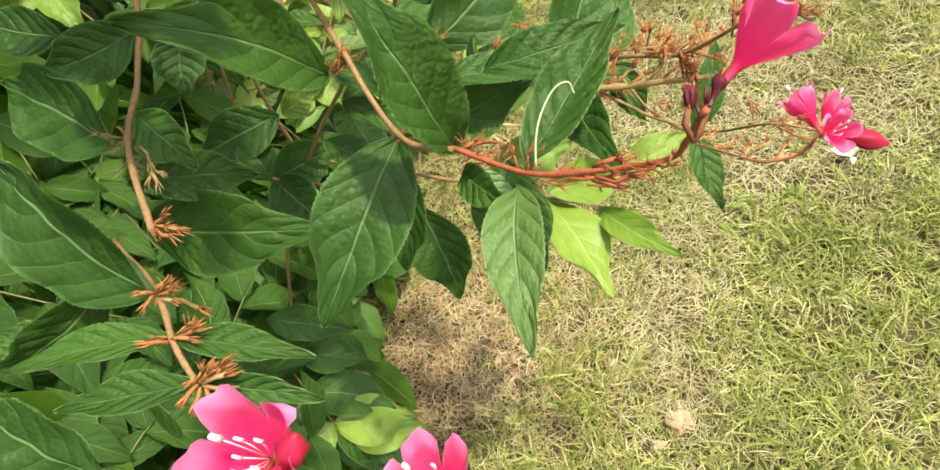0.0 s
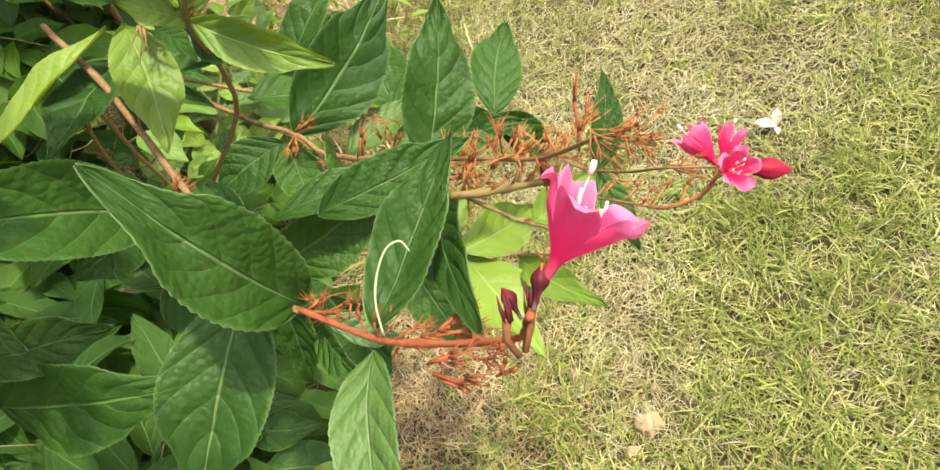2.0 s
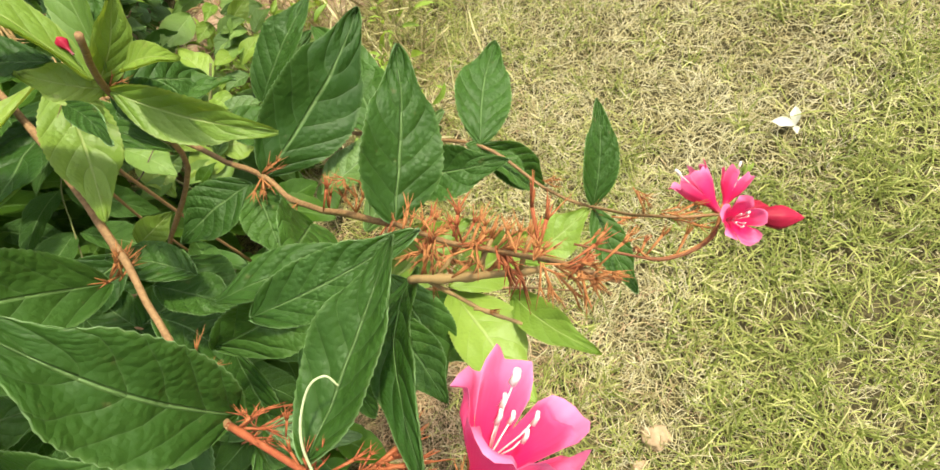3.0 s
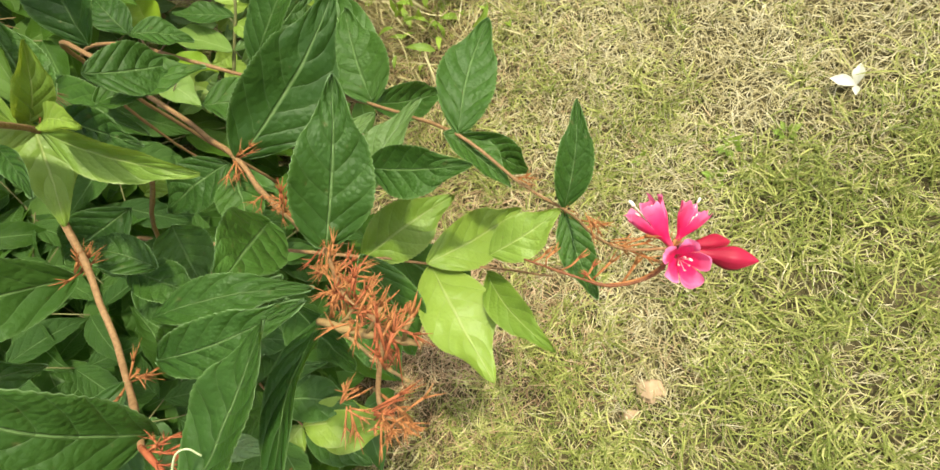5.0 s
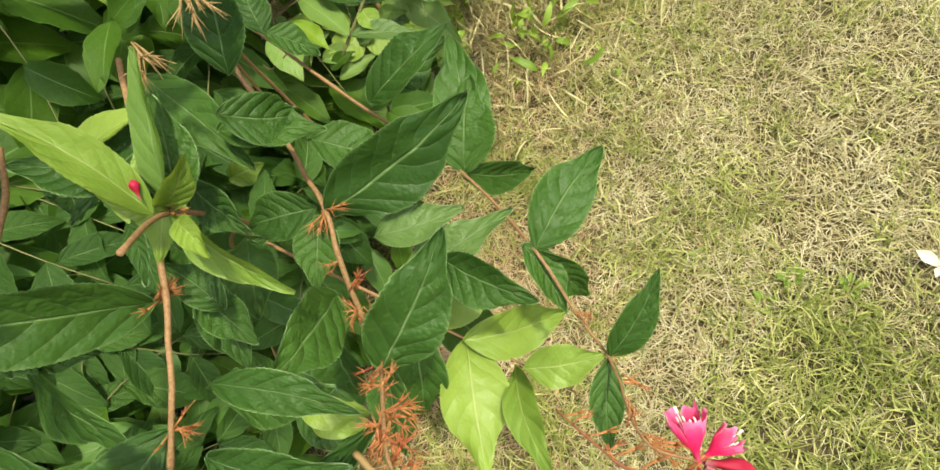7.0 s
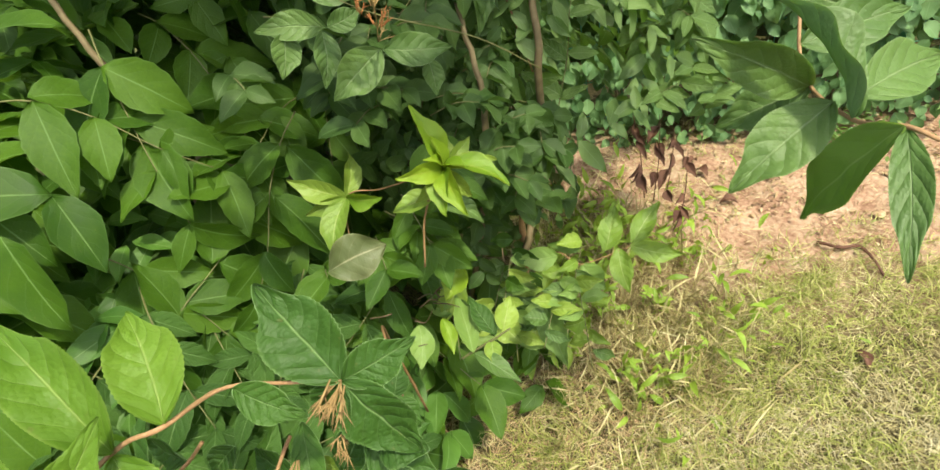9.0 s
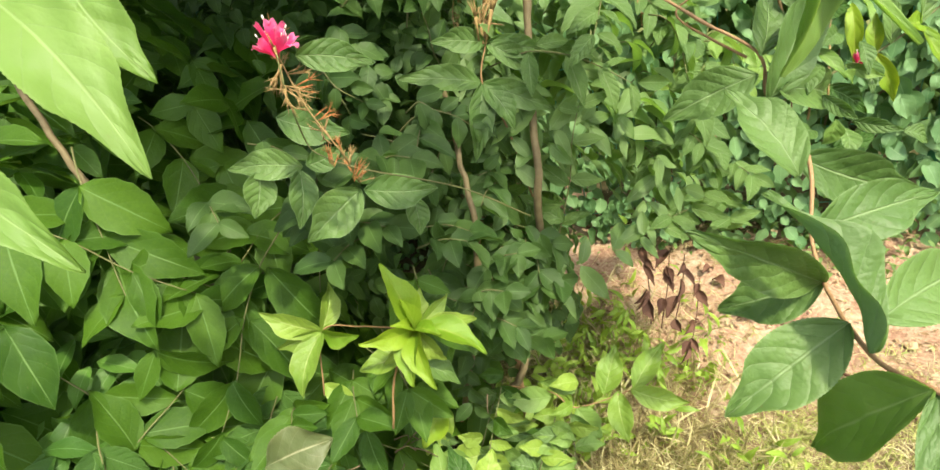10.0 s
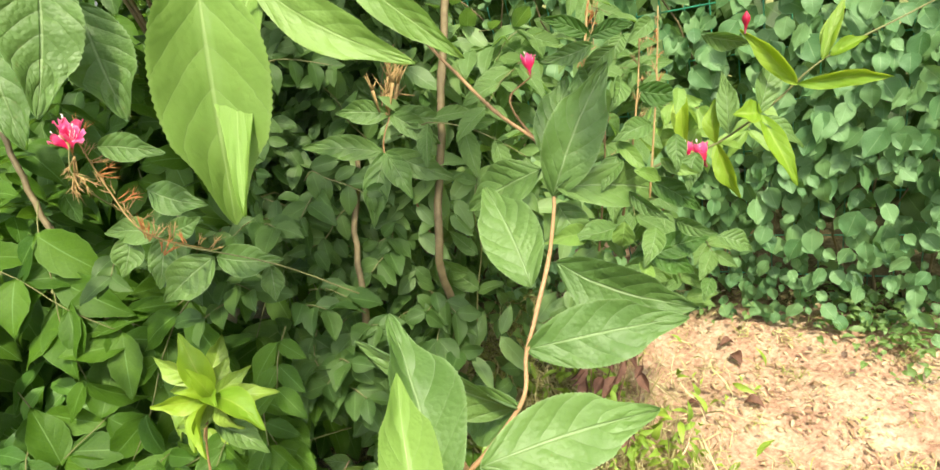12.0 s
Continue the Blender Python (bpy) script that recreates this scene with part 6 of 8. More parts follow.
leaf(branch_k, (-0.119, 0.369, 0.703), (-0.061, 0.412, 0.701), 0.019, (0.263, 0.076, 0.962), mat=YOUNG, fold=0.45)
leaf(branch_b, (-0.055, 0.5, 0.569), (0.01, 0.545, 0.592), 0.035, (0.362, -0.028, 0.932), fold=0.35)
leaf(branch_k, (-0.063, 0.417, 0.664), (-0.011, 0.432, 0.64), 0.029, (0.474, 0.097, 0.875))
leaf(branch_b, (-0.059, 0.448, 0.604), (-0.016, 0.454, 0.57), 0.034, (0.53, 0.044, 0.847))
leaf(branch_y, (-0.013, 0.398, 0.569), (0.041, 0.425, 0.563), 0.026, (0.362, -0.028, 0.932), mat=PALE, under=LEAF_UNDER)
leaf(branch_y, (0, 0.376, 0.547), (0.069, 0.429, 0.554), 0.028, (0.362, -0.028, 0.932), mat=PALE, under=LEAF_UNDER)
leaf(branch_m, (-0.146, 0.327, 0.791), (-0.1, 0.33, 0.724), 0.026, (0.676, 0.114, 0.728))
leaf(branch_m, (-0.112, 0.277, 0.794), (-0.069, 0.273, 0.755), 0.029, (0.53, -0.081, 0.844), mat=PALE, under=LEAF_UNDER)
leaf(branch_k, (-0.074, 0.411, 0.685), (-0.092, 0.345, 0.697), 0.032, (0.367, 0.086, 0.926))
leaf(branch_k, (-0.06, 0.446, 0.674), (-0.053, 0.491, 0.719), 0.033, (0.335, -0.279, 0.9))
leaf(branch_m, (0.009, 0.477, 0.771), (0.04, 0.496, 0.767), 0.033, (0.584, -0.143, 0.799))
tuft(branch_k, (-0.06, 0.428, 0.723), (0.422, -0.619, -0.663), 0.024, 8, 0.35, STRAW)
tuft(branch_k, (-0.027, 0.389, 0.717), (0.422, -0.619, -0.663), 0.026, 7, 0.3, STRAW)
tuft(branch_m, (-0.019, 0.443, 0.737), (0.422, -0.619, -0.663), 0.022, 8, 0.4, STRAW)
# right-hand branch after the turn
branch_r = stem(shrub_r, [(-0.308, 1.101, 1.019), (-0.168, 1.111, 0.947), (-0.111, 1.126, 0.914), (-0.09, 1.116, 0.87), (-0.02, 1.062, 0.851), (0.013, 1.012, 0.809), (0.041, 0.983, 0.785), (0.11, 0.897, 0.815), (0.153, 0.871, 0.836), (0.176, 0.87, 0.832)], 0.0017, 0.0018, PALE_BARK)
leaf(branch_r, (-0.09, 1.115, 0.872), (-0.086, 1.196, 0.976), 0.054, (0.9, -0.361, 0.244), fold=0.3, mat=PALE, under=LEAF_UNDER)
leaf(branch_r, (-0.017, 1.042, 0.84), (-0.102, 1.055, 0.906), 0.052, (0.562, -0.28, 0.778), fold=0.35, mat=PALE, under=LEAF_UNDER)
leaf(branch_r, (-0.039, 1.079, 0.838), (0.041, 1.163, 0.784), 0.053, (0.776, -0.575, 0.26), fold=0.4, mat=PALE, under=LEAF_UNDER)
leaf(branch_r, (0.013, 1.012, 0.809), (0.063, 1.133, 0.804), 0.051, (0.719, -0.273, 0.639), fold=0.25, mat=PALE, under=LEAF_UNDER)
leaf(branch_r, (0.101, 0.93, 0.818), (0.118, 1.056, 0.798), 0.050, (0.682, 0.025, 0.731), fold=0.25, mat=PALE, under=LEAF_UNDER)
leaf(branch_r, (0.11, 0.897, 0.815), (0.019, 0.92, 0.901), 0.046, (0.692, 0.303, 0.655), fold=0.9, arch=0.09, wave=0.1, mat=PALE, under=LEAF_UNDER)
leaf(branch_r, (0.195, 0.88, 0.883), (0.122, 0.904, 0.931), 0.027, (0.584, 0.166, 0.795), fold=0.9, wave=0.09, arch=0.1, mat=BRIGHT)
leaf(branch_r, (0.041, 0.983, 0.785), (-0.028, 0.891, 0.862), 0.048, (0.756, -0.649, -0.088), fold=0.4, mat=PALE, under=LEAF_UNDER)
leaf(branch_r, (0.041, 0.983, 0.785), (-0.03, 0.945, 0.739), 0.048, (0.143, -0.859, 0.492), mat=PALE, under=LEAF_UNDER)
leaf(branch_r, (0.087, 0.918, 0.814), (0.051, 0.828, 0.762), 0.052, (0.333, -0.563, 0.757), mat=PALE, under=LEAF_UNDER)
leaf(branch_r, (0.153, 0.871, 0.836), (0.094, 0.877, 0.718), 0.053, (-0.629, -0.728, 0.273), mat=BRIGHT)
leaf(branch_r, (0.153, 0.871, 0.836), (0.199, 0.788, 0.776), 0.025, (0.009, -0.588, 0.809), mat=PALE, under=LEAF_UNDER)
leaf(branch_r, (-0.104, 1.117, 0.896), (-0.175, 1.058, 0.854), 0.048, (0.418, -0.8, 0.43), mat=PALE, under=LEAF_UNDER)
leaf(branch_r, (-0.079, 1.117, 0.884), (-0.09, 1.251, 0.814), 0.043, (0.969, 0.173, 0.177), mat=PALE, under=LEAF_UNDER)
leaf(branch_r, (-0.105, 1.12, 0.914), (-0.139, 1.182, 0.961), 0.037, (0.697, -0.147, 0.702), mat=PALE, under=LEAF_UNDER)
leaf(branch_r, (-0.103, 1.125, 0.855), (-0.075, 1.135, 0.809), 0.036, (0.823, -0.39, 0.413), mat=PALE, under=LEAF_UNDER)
# leaves hanging close to the camera
branch_t = stem(shrub_r, [(-0.024, 0.853, 1.167), (0.026, 0.906, 1.146), (0.022, 0.945, 1.131), (-0.001, 0.991, 1.111)], 0.002, 0.0014)
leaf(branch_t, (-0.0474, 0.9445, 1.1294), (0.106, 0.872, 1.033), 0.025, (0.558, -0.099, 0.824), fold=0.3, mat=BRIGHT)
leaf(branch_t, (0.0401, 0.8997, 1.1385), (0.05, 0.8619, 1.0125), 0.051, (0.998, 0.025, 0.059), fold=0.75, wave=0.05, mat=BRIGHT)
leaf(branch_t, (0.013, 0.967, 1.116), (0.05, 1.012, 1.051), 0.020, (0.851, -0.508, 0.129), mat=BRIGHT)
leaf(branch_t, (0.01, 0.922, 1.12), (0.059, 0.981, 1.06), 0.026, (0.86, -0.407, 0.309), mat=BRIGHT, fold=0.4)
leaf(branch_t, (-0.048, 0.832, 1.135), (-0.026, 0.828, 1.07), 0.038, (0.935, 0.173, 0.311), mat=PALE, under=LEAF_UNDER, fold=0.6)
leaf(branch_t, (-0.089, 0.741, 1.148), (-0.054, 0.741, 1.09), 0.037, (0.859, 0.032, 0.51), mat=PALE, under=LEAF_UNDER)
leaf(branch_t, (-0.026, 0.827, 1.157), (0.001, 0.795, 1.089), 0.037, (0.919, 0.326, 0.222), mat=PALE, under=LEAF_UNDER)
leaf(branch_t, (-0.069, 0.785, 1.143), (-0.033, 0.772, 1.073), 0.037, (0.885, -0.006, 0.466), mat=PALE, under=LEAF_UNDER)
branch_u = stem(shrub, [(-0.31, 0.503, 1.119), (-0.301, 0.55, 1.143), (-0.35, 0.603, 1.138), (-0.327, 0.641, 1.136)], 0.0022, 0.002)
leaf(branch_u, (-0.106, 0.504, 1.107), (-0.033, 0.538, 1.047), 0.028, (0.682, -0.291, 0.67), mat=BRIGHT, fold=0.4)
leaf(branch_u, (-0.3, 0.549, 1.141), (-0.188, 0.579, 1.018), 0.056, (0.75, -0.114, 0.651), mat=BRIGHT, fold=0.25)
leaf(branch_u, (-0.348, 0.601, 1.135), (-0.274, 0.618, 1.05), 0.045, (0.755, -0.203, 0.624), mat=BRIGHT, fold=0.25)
# flowering spray in the hedge
branch_s = stem(shrub, [(-0.329, 0.728, 1.046), (-0.305, 0.713, 1.003), (-0.351, 0.727, 0.935), (-0.335, 0.733, 0.919), (-0.313, 0.764, 0.895), (-0.282, 0.848, 0.841), (-0.259, 0.92, 0.772)], 0.0006, 0.0009, SHOOT)
leaf(branch_s, (-0.386, 0.781, 0.838), (-0.345, 0.855, 0.816), 0.042, (0.816, -0.31, 0.488), mat=PALE, under=LEAF_UNDER)
leaf(branch_s, (-0.388, 0.778, 0.839), (-0.398, 0.699, 0.804), 0.052, (0.92, -0.245, 0.307), mat=PALE, under=LEAF_UNDER)
leaf(branch_s, (-0.428, 0.735, 0.879), (-0.467, 0.664, 0.898), 0.036, (0.832, -0.33, 0.446), mat=PALE, under=LEAF_UNDER)
leaf(branch_s, (-0.46, 0.736, 0.933), (-0.415, 0.798, 0.897), 0.042, (0.819, -0.319, 0.477), mat=PALE, under=LEAF_UNDER)
leaf(branch_s, (-0.331, 0.741, 1.02), (-0.296, 0.799, 0.997), 0.030, (0.857, -0.375, 0.355), mat=PALE, under=LEAF_UNDER)
leaf(branch_s, (-0.429, 0.731, 0.877), (-0.407, 0.699, 0.82), 0.034, (0.939, 0.034, 0.343), mat=PALE, under=LEAF_UNDER)
leaf(branch_s, (-0.427, 0.739, 0.878), (-0.414, 0.783, 0.886), 0.029, (0.908, -0.302, 0.29), mat=PALE, under=LEAF_UNDER)
leaf(branch_s, (-0.45, 0.692, 0.887), (-0.435, 0.663, 0.844), 0.038, (0.955, 0.061, 0.29), mat=PALE, under=LEAF_UNDER)
leaf(branch_s, (-0.379, 0.835, 0.801), (-0.359, 0.822, 0.759), 0.030, (0.885, -0.099, 0.456), mat=PALE, under=LEAF_UNDER)
tuft(branch_s, (-0.305, 0.713, 1.003), (0.592, -0.04, -0.805), 0.027, 9, 0.5, STRAW)
tuft(branch_s, (-0.316, 0.719, 1.021), (0.23, -0.606, -0.762), 0.029, 7, 0.5, STRAW)
tuft(branch_s, (-0.327, 0.736, 0.91), (-0.552, 0.132, 0.823), 0.023, 6, 0.5)
tuft(branch_s, (-0.309, 0.746, 0.894), (0.001, 0.796, 0.605), 0.024, 6, 0.4)
flower(shrub, (-0.32, 0.72, 1.027), (-0.338, -0.35, 0.874), 0.023, wide=0.9, flare=0.7, seed=21)
flower(shrub, (-0.32, 0.722, 1.029), (0.469, 0.506, 0.724), 0.026, wide=0.9, flare=0.7, seed=22)
flower(shrub, (-0.32, 0.721, 1.029), (-0.459, 0.306, 0.834), 0.033, wide=0.7, flare=0.5, seed=23)
raceme_s = stem(branch_s, [(-0.335, 0.726, 1.03), (-0.32, 0.73, 0.976), (-0.305, 0.743, 0.924), (-0.388, 0.779, 0.849)], 0.0008, 0.0008, STRAW, "raceme", "spent brownish yellow flower stalk")
tuft(raceme_s, (-0.335, 0.726, 1.03), (-0.414, 0.557, 0.719), 0.026, 4, 0.3, CALYX)
tuft(raceme_s, (-0.332, 0.727, 1.019), (-0.481, 0.721, 0.498), 0.019, 4, 0.3, STRAW)
tuft(raceme_s, (-0.329, 0.728, 1.007), (0.426, 0.89, -0.16), 0.024, 4, 0.3, STRAW)
tuft(raceme_s, (-0.325, 0.729, 0.996), (0.166, 0.979, -0.118), 0.027, 4, 0.3, CALYX)
tuft(raceme_s, (-0.322, 0.729, 0.984), (-0.212, 0.092, 0.973), 0.019, 4, 0.3, STRAW)
tuft(raceme_s, (-0.319, 0.731, 0.973), (-0.862, -0.375, 0.341), 0.019, 4, 0.3, STRAW)
tuft(raceme_s, (-0.316, 0.734, 0.962), (0.12, 0.881, 0.459), 0.024, 4, 0.3, CALYX)
tuft(raceme_s, (-0.313, 0.736, 0.951), (-0.698, -0.001, 0.716), 0.020, 4, 0.3, STRAW)
tuft(raceme_s, (-0.31, 0.739, 0.94), (-0.618, -0.054, 0.784), 0.024, 4, 0.3, STRAW)
tuft(raceme_s, (-0.306, 0.742, 0.929), (-0.196, 0.089, 0.977), 0.020, 4, 0.3, CALYX)
tuft(raceme_s, (-0.315, 0.747, 0.915), (-0.318, 0.816, 0.484), 0.021, 4, 0.3, STRAW)
tuft(raceme_s, (-0.333, 0.755, 0.899), (-0.343, 0.475, 0.811), 0.026, 4, 0.3, STRAW)
tuft(raceme_s, (-0.35, 0.763, 0.883), (-0.605, 0.029, 0.795), 0.024, 4, 0.3, CALYX)
tuft(raceme_s, (-0.368, 0.77, 0.867), (0.247, 0.674, 0.696), 0.022, 4, 0.3, STRAW)
tuft(raceme_s, (-0.386, 0.778, 0.851), (0.047, 0.957, 0.285), 0.025, 4, 0.3, STRAW)
# bright sprouts
sprout_a = stem(shrub, [(-0.253, 0.67, 0.621), (-0.254, 0.697, 0.693), (-0.236, 0.728, 0.745)], 0.0013, 0.0012)
leaf(sprout_a, (-0.236, 0.728, 0.745), (-0.266, 0.726, 0.819), 0.031, (0.911, 0.161, 0.381), mat=SPROUT, fold=0.5, arch=0.08)
leaf(sprout_a, (-0.236, 0.728, 0.745), (-0.244, 0.669, 0.763), 0.024, (0.987, -0.09, 0.131), mat=SPROUT, fold=0.5, arch=0.14)
leaf(sprout_a, (-0.236, 0.728, 0.745), (-0.179, 0.707, 0.715), 0.027, (0.137, -0.664, 0.735), mat=SPROUT, fold=0.6, arch=0.16)
leaf(sprout_a, (-0.236, 0.728, 0.745), (-0.176, 0.77, 0.716), 0.030, (0.346, 0.154, 0.926), mat=SPROUT, fold=0.5, arch=0.14)
leaf(sprout_a, (-0.236, 0.728, 0.745), (-0.221, 0.794, 0.722), 0.022, (0.578, 0.15, 0.802), mat=YOUNG, fold=0.5, arch=0.1)
leaf(sprout_a, (-0.236, 0.728, 0.745), (-0.203, 0.694, 0.711), 0.031, (0.125, -0.637, 0.761), mat=SPROUT, fold=0.6, arch=0.15)
leaf(sprout_a, (-0.236, 0.728, 0.745), (-0.263, 0.758, 0.767), 0.023, (0.809, 0.414, 0.417), mat=YOUNG, fold=0.5)
leaf(sprout_a, (-0.255, 0.714, 0.707), (-0.277, 0.667, 0.701), 0.028, (0.38, -0.288, 0.879), mat=YOUNG, fold=0.4, arch=0.1)
leaf(sprout_a, (-0.253, 0.711, 0.701), (-0.219, 0.752, 0.653), 0.028, (0.709, 0.204, 0.675), mat=PALE, fold=0.4, arch=0.1)
leaf(sprout_a, (-0.236, 0.728, 0.745), (-0.235, 0.721, 0.792), 0.018, (0.896, 0.443, 0.037), mat=SPROUT, fold=0.6, arch=0.1)
leaf(sprout_a, (-0.236, 0.728, 0.745), (-0.197, 0.737, 0.755), 0.018, (-0.225, -0.051, 0.973), mat=SPROUT, fold=0.6, arch=0.15)
leaf(sprout_a, (-0.236, 0.728, 0.745), (-0.227, 0.701, 0.775), 0.013, (0.702, 0.614, 0.362), mat=SPROUT, fold=0.6, arch=0.12)
leaf(sprout_a, (-0.236, 0.728, 0.745), (-0.219, 0.744, 0.699), 0.022, (0.794, -0.601, 0.094), mat=YOUNG, fold=0.4, arch=0.15)
leaf(sprout_a, (-0.236, 0.728, 0.745), (-0.25, 0.686, 0.714), 0.022, (0.925, -0.371, 0.084), mat=YOUNG, fold=0.4, arch=0.15)
leaf(sprout_a, (-0.236, 0.728, 0.745), (-0.243, 0.778, 0.756), 0.018, (0.929, 0.052, 0.367), mat=YOUNG, fold=0.5, arch=0.1)
sprout_b = stem(shrub, [(-0.413, 0.639, 0.574), (-0.445, 0.678, 0.645), (-0.401, 0.717, 0.653), (-0.236, 0.728, 0.745)], 0.0010, 0.0010)
leaf(sprout_b, (-0.445, 0.678, 0.645), (-0.49, 0.622, 0.695), 0.034, (0.856, -0.427, 0.292), mat=YOUNG, fold=0.5, arch=0.1)
leaf(sprout_b, (-0.445, 0.678, 0.645), (-0.479, 0.721, 0.687), 0.031, (0.87, 0.324, 0.372), mat=YOUNG, fold=0.5, arch=0.1)
leaf(sprout_b, (-0.445, 0.678, 0.645), (-0.414, 0.614, 0.59), 0.039, (0.493, -0.42, 0.762), mat=YOUNG, fold=0.5, arch=0.12)
leaf(sprout_b, (-0.445, 0.678, 0.645), (-0.398, 0.71, 0.643), 0.029, (0.564, -0.813, 0.145), mat=SPROUT, fold=0.5, arch=0.1)
leaf(sprout_b, (-0.445, 0.678, 0.645), (-0.474, 0.62, 0.638), 0.028, (0.884, -0.45, 0.126), mat=YOUNG, fold=0.5, arch=0.1)
leaf(sprout_b, (-0.426, 0.647, 0.581), (-0.382, 0.666, 0.537), 0.028, (0.731, -0.269, 0.627), mat=YOUNG, fold=0.4, arch=0.1)
# pointed spray in front of the dark shrub
branch_c = stem(shrub_r, [(-0.439, 1.069, 0.657), (-0.467, 1.065, 0.772), (-0.49, 1.05, 0.85), (-0.506, 1.081, 0.898), (-0.534, 1.115, 0.968)], 0.0016, 0.0009)
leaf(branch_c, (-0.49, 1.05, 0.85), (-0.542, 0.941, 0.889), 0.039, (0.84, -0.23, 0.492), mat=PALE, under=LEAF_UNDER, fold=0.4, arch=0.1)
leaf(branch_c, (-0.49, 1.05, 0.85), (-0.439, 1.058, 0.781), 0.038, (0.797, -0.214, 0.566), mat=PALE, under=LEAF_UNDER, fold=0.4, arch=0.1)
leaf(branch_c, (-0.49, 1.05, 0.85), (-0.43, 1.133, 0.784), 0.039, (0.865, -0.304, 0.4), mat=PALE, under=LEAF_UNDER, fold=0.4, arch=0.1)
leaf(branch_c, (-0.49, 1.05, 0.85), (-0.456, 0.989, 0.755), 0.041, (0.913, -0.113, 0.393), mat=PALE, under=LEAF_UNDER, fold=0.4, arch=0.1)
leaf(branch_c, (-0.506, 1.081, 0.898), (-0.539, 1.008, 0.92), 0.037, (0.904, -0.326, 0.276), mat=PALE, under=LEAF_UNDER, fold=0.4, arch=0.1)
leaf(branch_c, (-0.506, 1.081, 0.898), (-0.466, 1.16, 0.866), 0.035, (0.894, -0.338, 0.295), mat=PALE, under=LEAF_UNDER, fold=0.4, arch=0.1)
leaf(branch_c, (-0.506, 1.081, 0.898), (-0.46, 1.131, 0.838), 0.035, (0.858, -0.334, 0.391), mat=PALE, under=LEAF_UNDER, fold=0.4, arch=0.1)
tuft(branch_c, (-0.506, 1.081, 0.898), (-0.379, 0.309, 0.872), 0.083, 6, 0.3, STRAW)
tuft(branch_c, (-0.519, 1.096, 0.929), (-0.221, 0.625, 0.749), 0.052, 5, 0.3, STRAW)
flower(shrub_r, (-0.229, 1.189, 0.951), (-0.388, 0.287, 0.876), 0.025, wide=0.8, flare=0.4, seed=31)
stem(shrub_r, [(-0.127, 1.133, 0.905), (-0.228, 1.156, 0.931), (-0.228, 1.189, 0.949)], 0.0016, 0.0008)
branch_c3 = stem(shrub_r, [(-0.127, 1.199, 0.924), (-0.149, 1.213, 0.973), (-0.171, 1.248, 1.033)], 0.0016, 0.001, STRAW)
branch_c4 = stem(shrub_r, [(-0.079, 1.181, 0.824), (-0.106, 1.231, 0.903), (-0.137, 1.275, 0.983)], 0.0013, 0.0007, STRAW)
branch_c5 = stem(shrub_r, [(-0.074, 1.212, 0.832), (-0.106, 1.259, 0.918), (-0.136, 1.298, 0.994)], 0.0012, 0.0006, STRAW)
branch_c6 = stem(shrub_r, [(-0.076, 1.145, 0.8), (-0.099, 1.179, 0.86), (-0.121, 1.209, 0.918)], 0.0012, 0.0006)
tuft(branch_c3, (-0.137, 1.198, 0.942), (-0.084, 0.802, 0.591), 0.014, 3, 0.3, STRAW)
tuft(branch_c3, (-0.143, 1.206, 0.958), (-0.459, 0.06, 0.886), 0.015, 3, 0.3, CALYX)
tuft(branch_c3, (-0.15, 1.214, 0.974), (-0.132, 0.748, 0.65), 0.017, 3, 0.3, STRAW)
tuft(branch_c3, (-0.156, 1.221, 0.99), (-0.466, 0.034, 0.884), 0.017, 3, 0.3, STRAW)
tuft(branch_c3, (-0.162, 1.229, 1.005), (-0.022, 0.862, 0.507), 0.014, 3, 0.3, CALYX)
tuft(branch_c3, (-0.106, 1.233, 0.902), (-0.015, 0.868, 0.497), 0.015, 3, 0.3, STRAW)
tuft(branch_c3, (-0.112, 1.241, 0.918), (-0.493, -0.093, 0.865), 0.012, 3, 0.3, STRAW)
tuft(branch_c3, (-0.118, 1.248, 0.934), (-0.048, 0.838, 0.543), 0.015, 3, 0.3, STRAW)
tuft(branch_c3, (-0.124, 1.256, 0.95), (-0.514, -0.249, 0.821), 0.014, 3, 0.3, STRAW)
tuft(branch_c3, (-0.131, 1.264, 0.966), (-0.06, 0.827, 0.559), 0.015, 3, 0.3, STRAW)
tuft(branch_c3, (-0.108, 1.262, 0.923), (-0.1, 0.785, 0.611), 0.017, 3, 0.3, CALYX)
tuft(branch_c3, (-0.114, 1.269, 0.937), (-0.465, 0.039, 0.885), 0.016, 3, 0.3, STRAW)
tuft(branch_c3, (-0.119, 1.275, 0.95), (0.008, 0.886, 0.464), 0.013, 3, 0.3, CALYX)
tuft(branch_c3, (-0.125, 1.282, 0.964), (-0.461, 0.053, 0.886), 0.013, 3, 0.3, CALYX)
tuft(branch_c3, (-0.13, 1.288, 0.978), (-0.124, 0.758, 0.64), 0.012, 3, 0.3, STRAW)
tuft(branch_c, (-0.506, 1.081, 0.898), (0.043, 0.91, 0.413), 0.021, 3, 0.3, STRAW)
tuft(branch_c, (-0.514, 1.09, 0.917), (-0.514, -0.249, 0.821), 0.022, 3, 0.3, STRAW)
tuft(branch_c, (-0.522, 1.099, 0.936), (0.01, 0.887, 0.461), 0.021, 3, 0.3, STRAW)
tuft(branch_c, (-0.529, 1.108, 0.955), (-0.487, -0.062, 0.871), 0.023, 3, 0.3, STRAW)
tuft(branch_c, (-0.537, 1.118, 0.975), (-0.104, 0.781, 0.616), 0.021, 3, 0.3, STRAW)
tuft(branch_c3, (-0.092, 1.173, 0.844), (-0.007, 0.874, 0.487), 0.013, 3, 0.3, STRAW)
